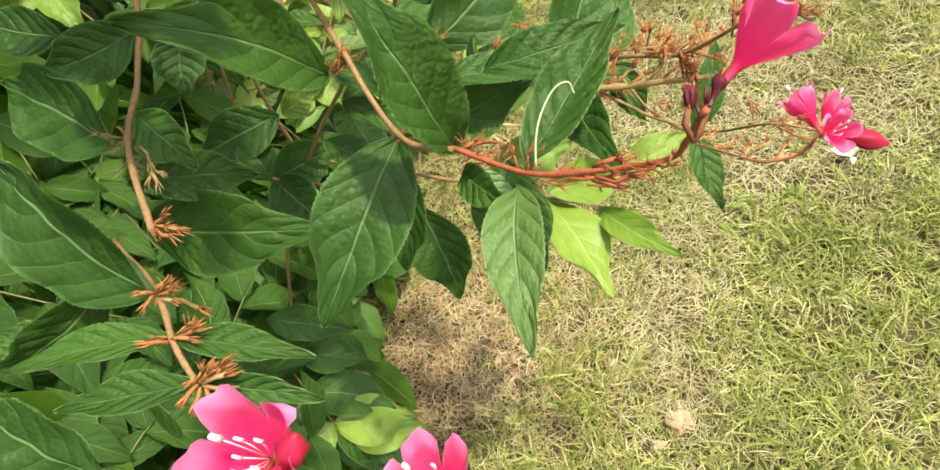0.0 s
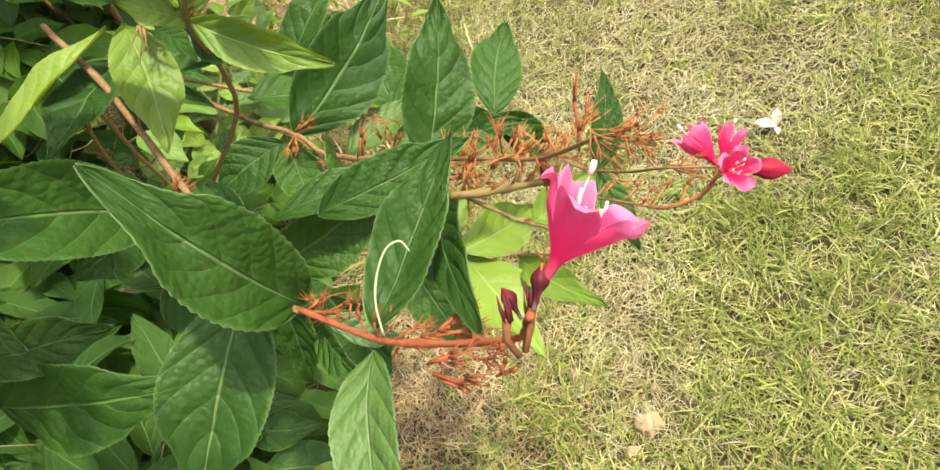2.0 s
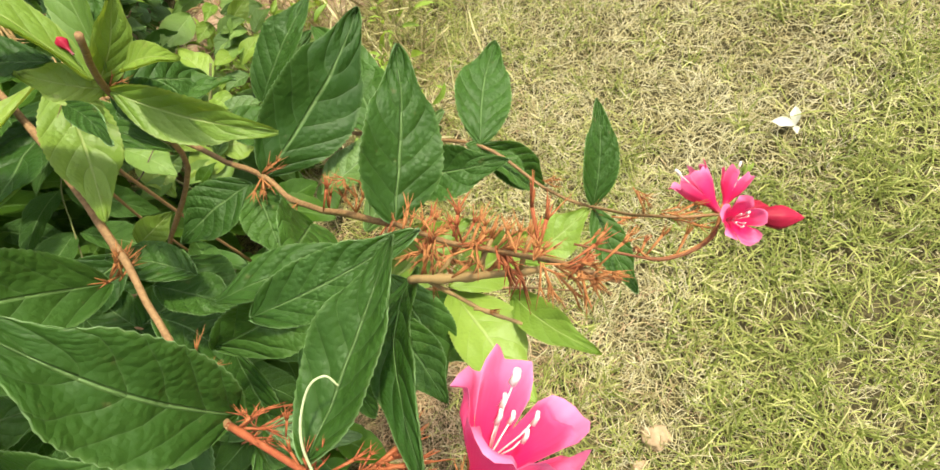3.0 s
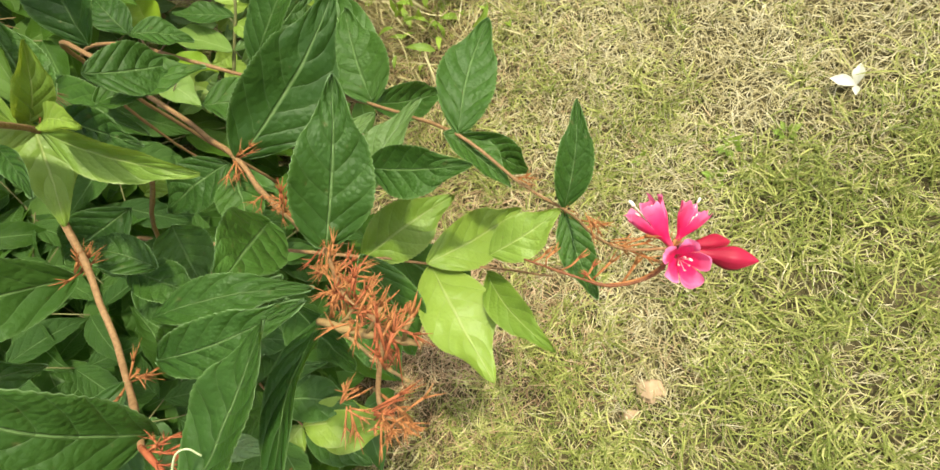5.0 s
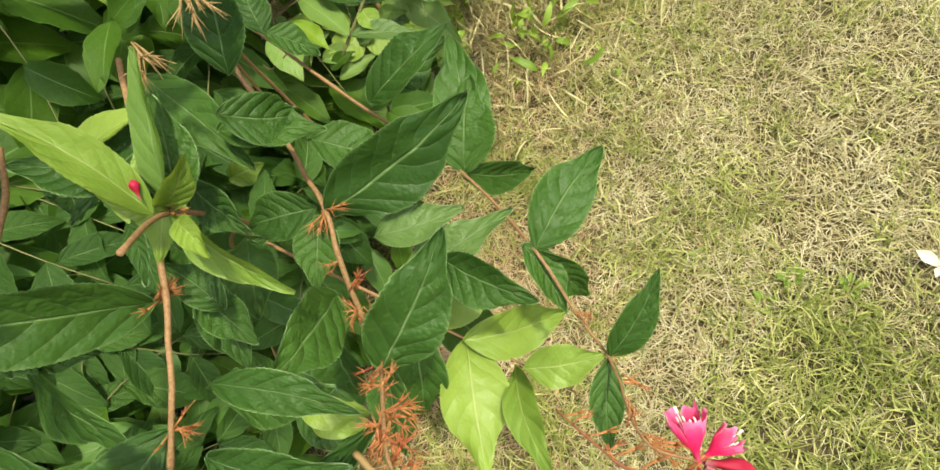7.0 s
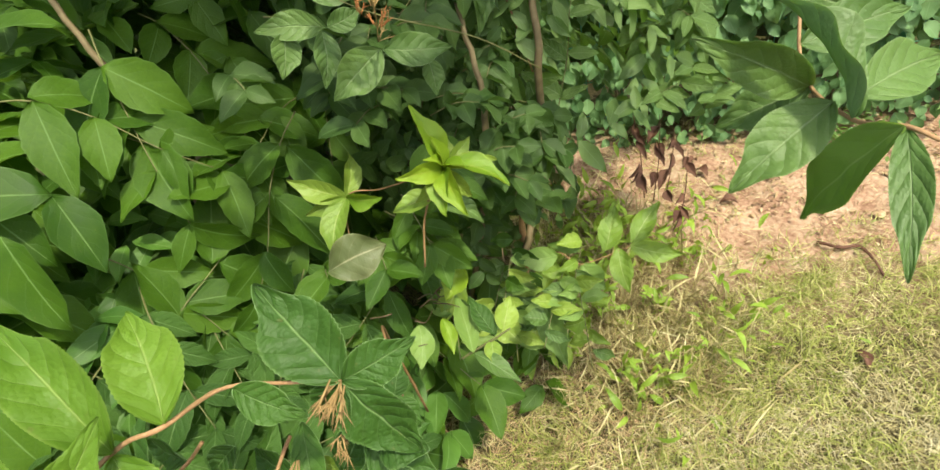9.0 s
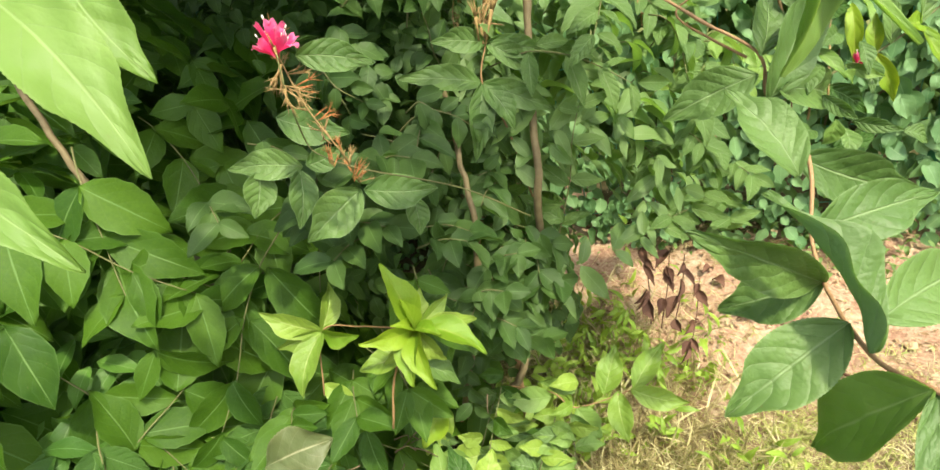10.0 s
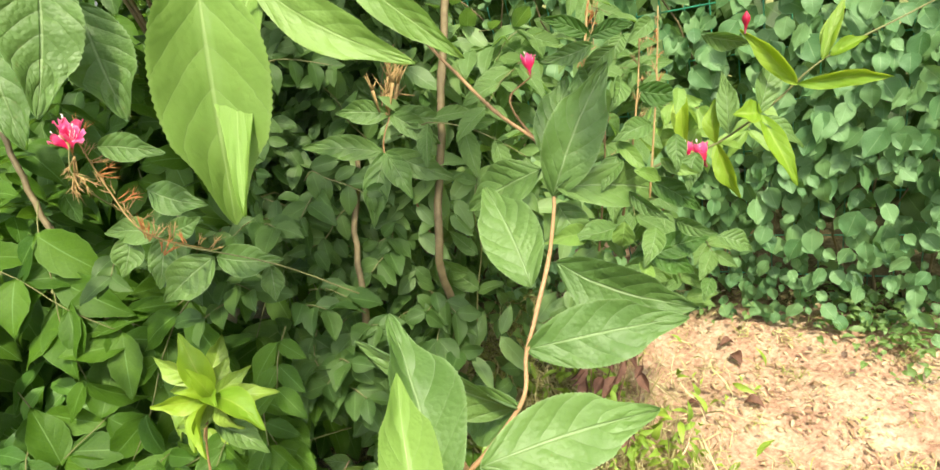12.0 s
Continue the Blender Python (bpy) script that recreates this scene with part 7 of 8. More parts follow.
tuft(branch_c3, (-0.098, 1.18, 0.859), (-0.457, 0.069, 0.887), 0.014, 3, 0.3, STRAW)
tuft(branch_c3, (-0.104, 1.187, 0.874), (-0.081, 0.805, 0.587), 0.016, 3, 0.3, STRAW)
tuft(branch_c3, (-0.11, 1.194, 0.889), (-0.459, 0.06, 0.886), 0.015, 3, 0.3, STRAW)
tuft(branch_c3, (-0.116, 1.201, 0.904), (-0.153, 0.721, 0.676), 0.014, 3, 0.3, CALYX)
leaf(branch_c6, (-0.057, 1.26, 0.866), (-0.04, 1.232, 0.841), 0.021, (0.491, -0.403, 0.772), mat=PALE, under=LEAF_UNDER, fold=0.4, arch=0.1)
leaf(branch_c6, (-0.04, 1.155, 0.78), (-0.027, 1.137, 0.767), 0.018, (0.747, 0.057, 0.663), mat=PALE, under=LEAF_UNDER, fold=0.4, arch=0.1)
leaf(branch_c6, (-0.116, 1.237, 0.985), (-0.112, 1.218, 0.967), 0.016, (0.752, -0.342, 0.563), mat=PALE, under=LEAF_UNDER, fold=0.4, arch=0.1)
leaf(branch_c5, (-0.04, 1.156, 0.843), (-0.048, 1.152, 0.814), 0.021, (0.782, -0.61, -0.129), mat=BRIGHT, under=LEAF_UNDER, fold=0.4, arch=0.1)
leaf(branch_c4, (-0.07, 1.186, 0.852), (-0.039, 1.205, 0.824), 0.016, (0.553, -0.833, 0.03), mat=PALE, under=LEAF_UNDER, fold=0.4, arch=0.1)
leaf(branch_c3, (-0.004, 1.217, 0.765), (0.013, 1.191, 0.76), 0.014, (0.441, 0.119, 0.89), mat=PALE, under=LEAF_UNDER, fold=0.4, arch=0.1)
leaf(branch_c4, (-0.091, 1.195, 0.897), (-0.052, 1.198, 0.867), 0.014, (0.556, -0.483, 0.676), mat=BRIGHT, under=LEAF_UNDER, fold=0.4, arch=0.1)
leaf(branch_c3, (-0.048, 1.196, 0.816), (-0.025, 1.16, 0.797), 0.021, (0.515, -0.129, 0.848), mat=PALE, under=LEAF_UNDER, fold=0.4, arch=0.1)
leaf(branch_c6, (-0.1, 1.215, 0.982), (-0.119, 1.184, 0.963), 0.022, (0.872, -0.474, -0.122), mat=PALE, under=LEAF_UNDER, fold=0.4, arch=0.1)
leaf(branch_c6, (-0.069, 1.226, 0.871), (-0.035, 1.243, 0.857), 0.013, (0.536, -0.772, 0.34), mat=BRIGHT, under=LEAF_UNDER, fold=0.4, arch=0.1)
leaf(branch_c3, (-0.086, 1.193, 0.886), (-0.072, 1.158, 0.863), 0.020, (0.512, -0.313, 0.8), mat=PALE, under=LEAF_UNDER, fold=0.4, arch=0.1)
leaf(branch_c6, (-0.064, 1.244, 0.891), (-0.044, 1.225, 0.864), 0.018, (0.647, -0.306, 0.698), mat=PALE, under=LEAF_UNDER, fold=0.4, arch=0.1)
leaf(branch_c3, (-0.023, 1.141, 0.803), (-0.029, 1.13, 0.766), 0.021, (0.959, -0.276, -0.071), mat=BRIGHT, under=LEAF_UNDER, fold=0.4, arch=0.1)
leaf(branch_c6, (-0.052, 1.183, 0.881), (-0.054, 1.213, 0.857), 0.013, (0.982, 0.137, 0.127), mat=BRIGHT, under=LEAF_UNDER, fold=0.4, arch=0.1)
leaf(branch_c4, (-0.118, 1.276, 0.988), (-0.112, 1.238, 0.978), 0.017, (0.904, 0.025, 0.427), mat=PALE, under=LEAF_UNDER, fold=0.4, arch=0.1)
leaf(branch_c4, (-0.002, 1.227, 0.808), (0.014, 1.251, 0.787), 0.020, (0.809, -0.065, 0.584), mat=PALE, under=LEAF_UNDER, fold=0.4, arch=0.1)
leaf(branch_c4, (-0.133, 1.213, 0.983), (-0.139, 1.156, 0.984), 0.020, (0.975, -0.089, 0.204), mat=PALE, under=LEAF_UNDER, fold=0.4, arch=0.1)
leaf(branch_c3, (-0.073, 1.292, 0.97), (-0.067, 1.344, 0.946), 0.019, (0.81, -0.332, -0.484), mat=PALE, under=LEAF_UNDER, fold=0.4, arch=0.1)
leaf(branch_c5, (-0.084, 1.231, 0.902), (-0.077, 1.182, 0.905), 0.021, (0.802, 0.153, 0.577), mat=PALE, under=LEAF_UNDER, fold=0.4, arch=0.1)
leaf(branch_c3, (-0.069, 1.167, 0.82), (-0.069, 1.112, 0.832), 0.024, (0.544, 0.188, 0.818), mat=PALE, under=LEAF_UNDER, fold=0.4, arch=0.1)
leaf(branch_c5, (-0.111, 1.224, 0.948), (-0.08, 1.186, 0.933), 0.019, (0.753, 0.398, 0.525), mat=PALE, under=LEAF_UNDER, fold=0.4, arch=0.1)
leaf(branch_c5, (-0.042, 1.17, 0.791), (-0.009, 1.148, 0.781), 0.015, (0.443, 0.275, 0.853), mat=BRIGHT, under=LEAF_UNDER, fold=0.4, arch=0.1)
leaf(branch_c6, (-0.122, 1.187, 0.969), (-0.085, 1.178, 0.938), 0.025, (0.19, -0.863, 0.468), mat=PALE, under=LEAF_UNDER, fold=0.4, arch=0.1)
leaf(branch_c3, (-0.05, 1.22, 0.812), (-0.002, 1.23, 0.808), 0.016, (0.21, -0.896, 0.391), mat=PALE, under=LEAF_UNDER, fold=0.4, arch=0.1)
leaf(branch_c4, (-0.078, 1.264, 0.927), (-0.056, 1.24, 0.914), 0.014, (0.64, 0.173, 0.748), mat=BRIGHT, under=LEAF_UNDER, fold=0.4, arch=0.1)
leaf(branch_c4, (-0.079, 1.139, 0.822), (-0.062, 1.081, 0.846), 0.021, (0.857, 0.388, 0.338), mat=BRIGHT, under=LEAF_UNDER, fold=0.4, arch=0.1)
leaf(branch_c3, (-0.153, 1.226, 0.986), (-0.14, 1.268, 0.986), 0.018, (0.937, -0.279, 0.21))
leaf(branch_c3, (-0.153, 1.226, 0.986), (-0.18, 1.188, 1.015), 0.018, (0.862, -0.478, 0.168))
leaf(branch_c3, (-0.117, 1.243, 0.928), (-0.095, 1.283, 0.911), 0.024, (0.899, -0.379, 0.221))
leaf(branch_c3, (-0.081, 1.217, 0.848), (-0.05, 1.252, 0.808), 0.025, (0.854, -0.418, 0.309))
leaf(branch_c3, (-0.057, 1.187, 0.787), (-0.037, 1.253, 0.785), 0.027, (0.802, -0.23, 0.552))
leaf(branch_c3, (-0.057, 1.187, 0.787), (-0.031, 1.221, 0.756), 0.027, (0.863, -0.317, 0.393))
raceme_p = stem(shrub_r, [(-0.506, 1.435, 0.809), (-0.549, 1.486, 0.883), (-0.596, 1.519, 0.978)], 0.0012, 0.0007, STRAW, "raceme", "spent brownish yellow flower stalk")
tuft(raceme_p, (-0.515, 1.443, 0.826), (0.596, 0.546, 0.589), 0.027, 4, 0.3, CALYX)
tuft(raceme_p, (-0.528, 1.456, 0.851), (-0.611, 0.183, 0.771), 0.024, 4, 0.3, STRAW)
tuft(raceme_p, (-0.542, 1.469, 0.877), (-0.241, -0.969, 0.05), 0.032, 4, 0.3, STRAW)
tuft(raceme_p, (-0.555, 1.481, 0.902), (0.027, 0.726, 0.687), 0.033, 4, 0.3, CALYX)
tuft(raceme_p, (-0.569, 1.494, 0.928), (0.18, 0.606, 0.775), 0.027, 4, 0.3, STRAW)
tuft(raceme_p, (-0.582, 1.507, 0.953), (-0.314, 0.241, 0.919), 0.031, 4, 0.3, STRAW)
raceme_p = stem(shrub_r, [(-0.47, 1.524, 0.725), (-0.502, 1.559, 0.805), (-0.554, 1.603, 0.88)], 0.0012, 0.0007, STRAW, "raceme", "spent brownish yellow flower stalk")
tuft(raceme_p, (-0.478, 1.532, 0.741), (-0.655, -0.08, 0.751), 0.028, 4, 0.3, CALYX)
tuft(raceme_p, (-0.491, 1.544, 0.764), (-0.164, 0.308, 0.937), 0.024, 4, 0.3, STRAW)
tuft(raceme_p, (-0.504, 1.556, 0.787), (-0.329, 0.112, 0.938), 0.024, 4, 0.3, STRAW)
tuft(raceme_p, (-0.516, 1.567, 0.81), (-0.565, 0.781, 0.267), 0.027, 4, 0.3, CALYX)
tuft(raceme_p, (-0.529, 1.579, 0.833), (-0.773, 0.249, 0.583), 0.022, 4, 0.3, STRAW)
tuft(raceme_p, (-0.541, 1.591, 0.857), (-0.292, 0.555, 0.779), 0.023, 4, 0.3, STRAW)
raceme_p = stem(shrub_r, [(-0.482, 1.49, 0.665), (-0.515, 1.547, 0.748), (-0.561, 1.624, 0.84)], 0.0012, 0.0007, STRAW, "raceme", "spent brownish yellow flower stalk")
tuft(raceme_p, (-0.49, 1.504, 0.682), (-0.537, 0.794, 0.285), 0.026, 4, 0.3, CALYX)
tuft(raceme_p, (-0.502, 1.524, 0.709), (-0.525, 0.395, 0.754), 0.023, 4, 0.3, STRAW)
tuft(raceme_p, (-0.514, 1.544, 0.735), (0.137, 0.576, 0.806), 0.031, 4, 0.3, STRAW)
tuft(raceme_p, (-0.526, 1.564, 0.761), (-0.822, 0.46, 0.335), 0.027, 4, 0.3, CALYX)
tuft(raceme_p, (-0.538, 1.584, 0.787), (-0.359, 0.475, 0.803), 0.032, 4, 0.3, STRAW)
tuft(raceme_p, (-0.549, 1.604, 0.814), (0.471, 0.548, 0.691), 0.024, 4, 0.3, STRAW)
raceme_p = stem(shrub_r, [(-0.367, 1.48, 0.618), (-0.377, 1.462, 0.597), (-0.377, 1.429, 0.566)], 0.0012, 0.0007, STRAW, "raceme", "spent brownish yellow flower stalk")
tuft(raceme_p, (-0.368, 1.475, 0.613), (0.247, -0.882, -0.4), 0.033, 4, 0.3, CALYX)
tuft(raceme_p, (-0.369, 1.467, 0.605), (0.064, -0.471, -0.88), 0.027, 4, 0.3, STRAW)
tuft(raceme_p, (-0.371, 1.46, 0.597), (-0.264, -0.938, -0.223), 0.031, 4, 0.3, STRAW)
tuft(raceme_p, (-0.372, 1.452, 0.589), (-0.602, -0.526, -0.601), 0.032, 4, 0.3, CALYX)
tuft(raceme_p, (-0.374, 1.444, 0.581), (-0.677, -0.552, -0.487), 0.023, 4, 0.3, STRAW)
tuft(raceme_p, (-0.375, 1.437, 0.573), (-0.255, -0.811, -0.526), 0.024, 4, 0.3, STRAW)
raceme_p = stem(shrub_r, [(-0.492, 1.404, 0.853), (-0.514, 1.469, 0.913), (-0.545, 1.514, 0.968)], 0.0012, 0.0007, STRAW, "raceme", "spent brownish yellow flower stalk")
tuft(raceme_p, (-0.497, 1.415, 0.865), (-0.487, 0.743, 0.46), 0.031, 4, 0.3, CALYX)
tuft(raceme_p, (-0.505, 1.431, 0.882), (-0.229, 0.958, 0.174), 0.023, 4, 0.3, STRAW)
tuft(raceme_p, (-0.513, 1.448, 0.899), (-0.458, 0.811, 0.363), 0.024, 4, 0.3, STRAW)
tuft(raceme_p, (-0.521, 1.464, 0.917), (-0.076, 0.783, 0.617), 0.030, 4, 0.3, CALYX)
tuft(raceme_p, (-0.529, 1.481, 0.934), (0.659, -0.736, -0.151), 0.028, 4, 0.3, STRAW)
tuft(raceme_p, (-0.537, 1.497, 0.951), (-0.779, 0.136, 0.613), 0.030, 4, 0.3, STRAW)
raceme_p = stem(shrub_r, [(-0.584, 1.085, 0.873), (-0.618, 1.109, 0.923), (-0.646, 1.158, 0.986)], 0.0012, 0.0007, STRAW, "raceme", "spent brownish yellow flower stalk")
tuft(raceme_p, (-0.59, 1.092, 0.884), (0.254, 0.225, 0.941), 0.028, 4, 0.3, CALYX)
tuft(raceme_p, (-0.599, 1.103, 0.901), (-0.497, 0.581, 0.645), 0.024, 4, 0.3, STRAW)
tuft(raceme_p, (-0.609, 1.114, 0.918), (-0.91, -0.28, 0.306), 0.025, 4, 0.3, STRAW)
tuft(raceme_p, (-0.618, 1.125, 0.935), (-0.222, 0.556, 0.801), 0.022, 4, 0.3, CALYX)
tuft(raceme_p, (-0.628, 1.136, 0.952), (0.082, 0.133, 0.988), 0.032, 4, 0.3, STRAW)
tuft(raceme_p, (-0.637, 1.147, 0.969), (-0.464, 0.593, 0.658), 0.030, 4, 0.3, STRAW)
# yellow sprig before the fence
branch_q = stem(shrub_r, [(0.013, 1.479, 0.945), (-0.016, 1.381, 0.923), (-0.038, 1.338, 0.89), (-0.066, 1.293, 0.861), (-0.082, 1.234, 0.858), (-0.117, 1.181, 0.832)], 0.0008, 0.0014, SHOOT)
flower(shrub_r, (-0.0716, 1.2633, 0.8567), (-0.2, 0.1, 0.95), 0.017, wide=0.6, flare=0.3, seed=35)
bud(shrub_r, (-0.056, 1.327, 0.9603), (-0.1, 0.25, 0.95), 0.02, 0.3)
leaf(branch_q, (-0.066, 1.293, 0.861), (-0.081, 1.311, 0.899), 0.017, (0.276, -0.819, 0.504), mat=SPROUT, fold=0.5, arch=0.15)
leaf(branch_q, (-0.066, 1.293, 0.861), (-0.038, 1.292, 0.808), 0.019, (0.385, -0.896, 0.222), mat=SPROUT, fold=0.5, arch=0.15)
leaf(branch_q, (-0.039, 1.324, 0.885), (0.004, 1.32, 0.822), 0.019, (0.78, -0.304, 0.546), mat=SPROUT, fold=0.5, arch=0.07)
leaf(branch_q, (-0.039, 1.324, 0.885), (-0.049, 1.301, 0.892), 0.023, (0.759, -0.134, 0.637), mat=SPROUT, fold=0.5, arch=0.15)
leaf(branch_q, (-0.023, 1.353, 0.907), (-0.061, 1.326, 0.964), 0.018, (0.472, -0.876, -0.099), mat=SPROUT, fold=0.5, arch=0.05)
leaf(branch_q, (-0.023, 1.353, 0.907), (0.008, 1.437, 0.888), 0.017, (0.912, -0.377, -0.165), mat=SPROUT, fold=0.5, arch=0.05)
leaf(branch_q, (-0.016, 1.381, 0.923), (-0.026, 1.417, 0.958), 0.014, (0.16, -0.671, 0.724), mat=SPROUT, fold=0.5, arch=0.15)
leaf(branch_q, (-0.097, 1.286, 0.916), (-0.074, 1.261, 0.859), 0.017, (0.322, -0.815, 0.482), mat=SPROUT, fold=0.5, arch=0.15)
leaf(branch_q, (-0.017, 1.377, 0.922), (-0.024, 1.415, 0.969), 0.012, (0.572, -0.473, 0.67), mat=YOUNG, fold=0.5)
leaf(branch_q, (-0.014, 1.384, 0.924), (0.004, 1.407, 0.935), 0.014, (0.532, -0.194, 0.824), mat=SPROUT, fold=0.6)
leaf(branch_q, (-0.04, 1.323, 0.886), (-0.053, 1.365, 0.932), 0.025, (0.782, 0.047, 0.621), mat=PALE, under=LEAF_UNDER)
leaf(branch_q, (-0.056, 1.3, 0.87), (-0.076, 1.316, 0.926), 0.021, (0.53, -0.427, 0.733), mat=PALE, under=LEAF_UNDER)
leaf(branch_q, (-0.04, 1.32, 0.884), (-0.019, 1.356, 0.842), 0.020, (0.645, 0.039, 0.763), mat=PALE, under=LEAF_UNDER)
flower(shrub_r, (-0.064, 1.274, 0.846), (-0.424, 0.183, 0.887), 0.025, wide=0.7, flare=0.4, seed=33)
bud(shrub_r, (-0.062, 1.275, 0.844), (0.201, -0.528, 0.825), 0.027, 0.4)
# woody stems of the hedge
stem(shrub_d, [(-0.387, 0.841, 0.234), (-0.409, 0.921, 0.324), (-0.413, 0.963, 0.361), (-0.46, 1.058, 0.459), (-0.411, 1.06, 0.677), (-0.479, 1.134, 0.823), (-0.526, 1.194, 0.942), (-0.583, 1.265, 1.068)], 0.0075, 0.0058, BARK, "trunk")
stem(shrub_d, [(-0.513, 0.861, 0.22), (-0.41, 0.883, 0.504), (-0.405, 0.928, 0.675), (-0.453, 0.959, 0.761), (-0.548, 1.017, 0.842)], 0.0058, 0.004, BARK, "trunk")
stem(shrub_l, [(-0.704, 0.516, 0.441), (-0.703, 0.529, 0.721), (-0.736, 0.523, 0.868), (-0.806, 0.518, 0.988), (-0.862, 0.523, 1.091)], 0.0055, 0.0045, BARK, "trunk")
stem(shrub_d, [(-0.372, 0.947, 0.53), (-0.4, 0.957, 0.459), (-0.43, 0.965, 0.35), (-0.47, 0.985, 0.18), (-0.48, 0.99, 0.0)], 0.0045, 0.007, PALE_BARK, "trunk", "pale bare stem")


def near_clump(owner, at, radii, count, size, mat, width, seed):
    """Single leaves on short twigs in a loose cluster at the outside of a shrub."""
    rng = random.Random(seed)
    metas = [mesh_from("leaf", v, t, [mat], u) for v, t, u in small_shapes(5, width, 0.35, 0.07, rows=10, cols=2, seed=seed + 500, serrate=0.02)]
    for k in range(count // 6):
        d = Vector([rng.gauss(0, 0.5) for _ in range(3)])
        tip = Vector(at) + Vector([d[i] * radii[i] for i in range(3)])
        way = Vector((rng.uniform(0.2, 1), rng.uniform(-0.8, 0.5), rng.uniform(-0.5, 0.4))).normalized()
        side = way.cross(Vector((0, 0, 1))).normalized()
        twig_ob = stem(owner, [tip, tip - way * size * 0.7, tip - way * size * 1.6 - Vector((0, 0, 0.02))], 0.0006, 0.0012, SHOOT, "shoot", per=3, knots=0)
        for i in range(6):
            base = tip - way * size * 0.5 * (i // 2)
            ax = side * (1 if i % 2 else -1) * rng.uniform(0.5, 1) + way * rng.uniform(0.3, 0.9) - Vector((0, 0, rng.uniform(0.1, 0.6)))
            face = Vector((0.6, -0.2, 0.8)) + Vector([rng.gauss(0, 0.35) for _ in range(3)])
            m, _ = frame_of(base, base + ax, face)
            q = size * rng.uniform(0.75, 1.15)
            put(new("leaf", metas[(k + i) % 5]), m @ Matrix.Diagonal((q, q, q, 1)), twig_ob)


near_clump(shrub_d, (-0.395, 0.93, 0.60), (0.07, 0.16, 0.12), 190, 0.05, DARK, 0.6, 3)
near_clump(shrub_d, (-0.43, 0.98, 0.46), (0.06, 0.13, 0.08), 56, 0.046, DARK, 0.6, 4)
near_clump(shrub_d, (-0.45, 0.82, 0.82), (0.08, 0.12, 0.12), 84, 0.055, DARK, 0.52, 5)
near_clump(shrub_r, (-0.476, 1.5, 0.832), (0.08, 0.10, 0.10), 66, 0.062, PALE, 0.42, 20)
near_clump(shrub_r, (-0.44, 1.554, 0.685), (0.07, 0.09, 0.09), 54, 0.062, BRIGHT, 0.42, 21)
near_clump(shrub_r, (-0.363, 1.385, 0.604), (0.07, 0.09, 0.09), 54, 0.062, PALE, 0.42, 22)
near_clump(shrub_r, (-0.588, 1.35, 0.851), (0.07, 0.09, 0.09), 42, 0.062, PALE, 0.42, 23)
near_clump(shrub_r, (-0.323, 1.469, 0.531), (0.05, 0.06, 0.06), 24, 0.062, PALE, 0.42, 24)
near_clump(shrub_d, (-0.314, 0.87, 0.626), (0.05, 0.09, 0.08), 66, 0.045, DARK, 0.6, 31)
near_clump(shrub_l, (-0.359, 0.72, 0.584), (0.06, 0.10, 0.06), 48, 0.065, HEDGE, 0.5, 32)
# low weeds at the hedge foot
weed_a = stem(shrub_d, [(-0.367, 0.891, 0.411), (-0.288, 0.924, 0.428), (-0.254, 0.942, 0.405), (-0.212, 1.024, 0.409)], 0.0012, 0.0008)
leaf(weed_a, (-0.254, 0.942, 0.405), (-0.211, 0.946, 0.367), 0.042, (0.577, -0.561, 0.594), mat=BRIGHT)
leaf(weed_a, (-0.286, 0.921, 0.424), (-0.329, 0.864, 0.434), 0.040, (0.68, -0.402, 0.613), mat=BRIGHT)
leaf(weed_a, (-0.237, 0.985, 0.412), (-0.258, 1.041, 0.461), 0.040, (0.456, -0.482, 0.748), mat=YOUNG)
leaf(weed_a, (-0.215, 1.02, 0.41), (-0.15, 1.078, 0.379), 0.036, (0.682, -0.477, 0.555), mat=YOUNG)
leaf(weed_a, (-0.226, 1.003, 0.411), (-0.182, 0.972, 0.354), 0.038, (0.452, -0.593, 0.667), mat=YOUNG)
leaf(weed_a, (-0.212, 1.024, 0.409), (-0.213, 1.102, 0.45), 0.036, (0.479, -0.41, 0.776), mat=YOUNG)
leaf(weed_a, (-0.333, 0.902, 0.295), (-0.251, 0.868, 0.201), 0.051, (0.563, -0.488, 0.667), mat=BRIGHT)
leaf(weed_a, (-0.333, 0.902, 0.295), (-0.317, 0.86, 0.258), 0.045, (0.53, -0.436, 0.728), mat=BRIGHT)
leaf(weed_a, (-0.371, 0.825, 0.29), (-0.41, 0.77, 0.298), 0.051, (0.631, -0.353, 0.691), mat=YOUNG)
leaf(weed_a, (-0.371, 0.825, 0.29), (-0.323, 0.83, 0.248), 0.051, (0.626, -0.41, 0.664), mat=YOUNG)
leaf(weed_a, (-0.442, 0.817, 0.352), (-0.432, 0.746, 0.306), 0.051, (0.644, -0.353, 0.678), mat=YOUNG)
# dried shoots beside the hedge
dry_a = stem(shrub_d, [(-0.331, 1.217, 0.329), (-0.369, 1.257, 0.409), (-0.407, 1.284, 0.495)], 0.0012, 0.0006, DEAD, "dead_stem", "dried dark brown stem")
leaf(dry_a, (-0.349, 1.231, 0.388), (-0.345, 1.193, 0.374), 0.014, (0.92, -0.03, 0.391), mat=DEAD, fold=0.9, twist=0.8)
leaf(dry_a, (-0.375, 1.255, 0.43), (-0.342, 1.243, 0.402), 0.012, (0.324, -0.654, 0.684), mat=DEAD, fold=0.9, twist=0.8)
leaf(dry_a, (-0.353, 1.235, 0.393), (-0.352, 1.197, 0.383), 0.023, (0.946, -0.051, 0.319), mat=DEAD, fold=0.9, twist=0.8)
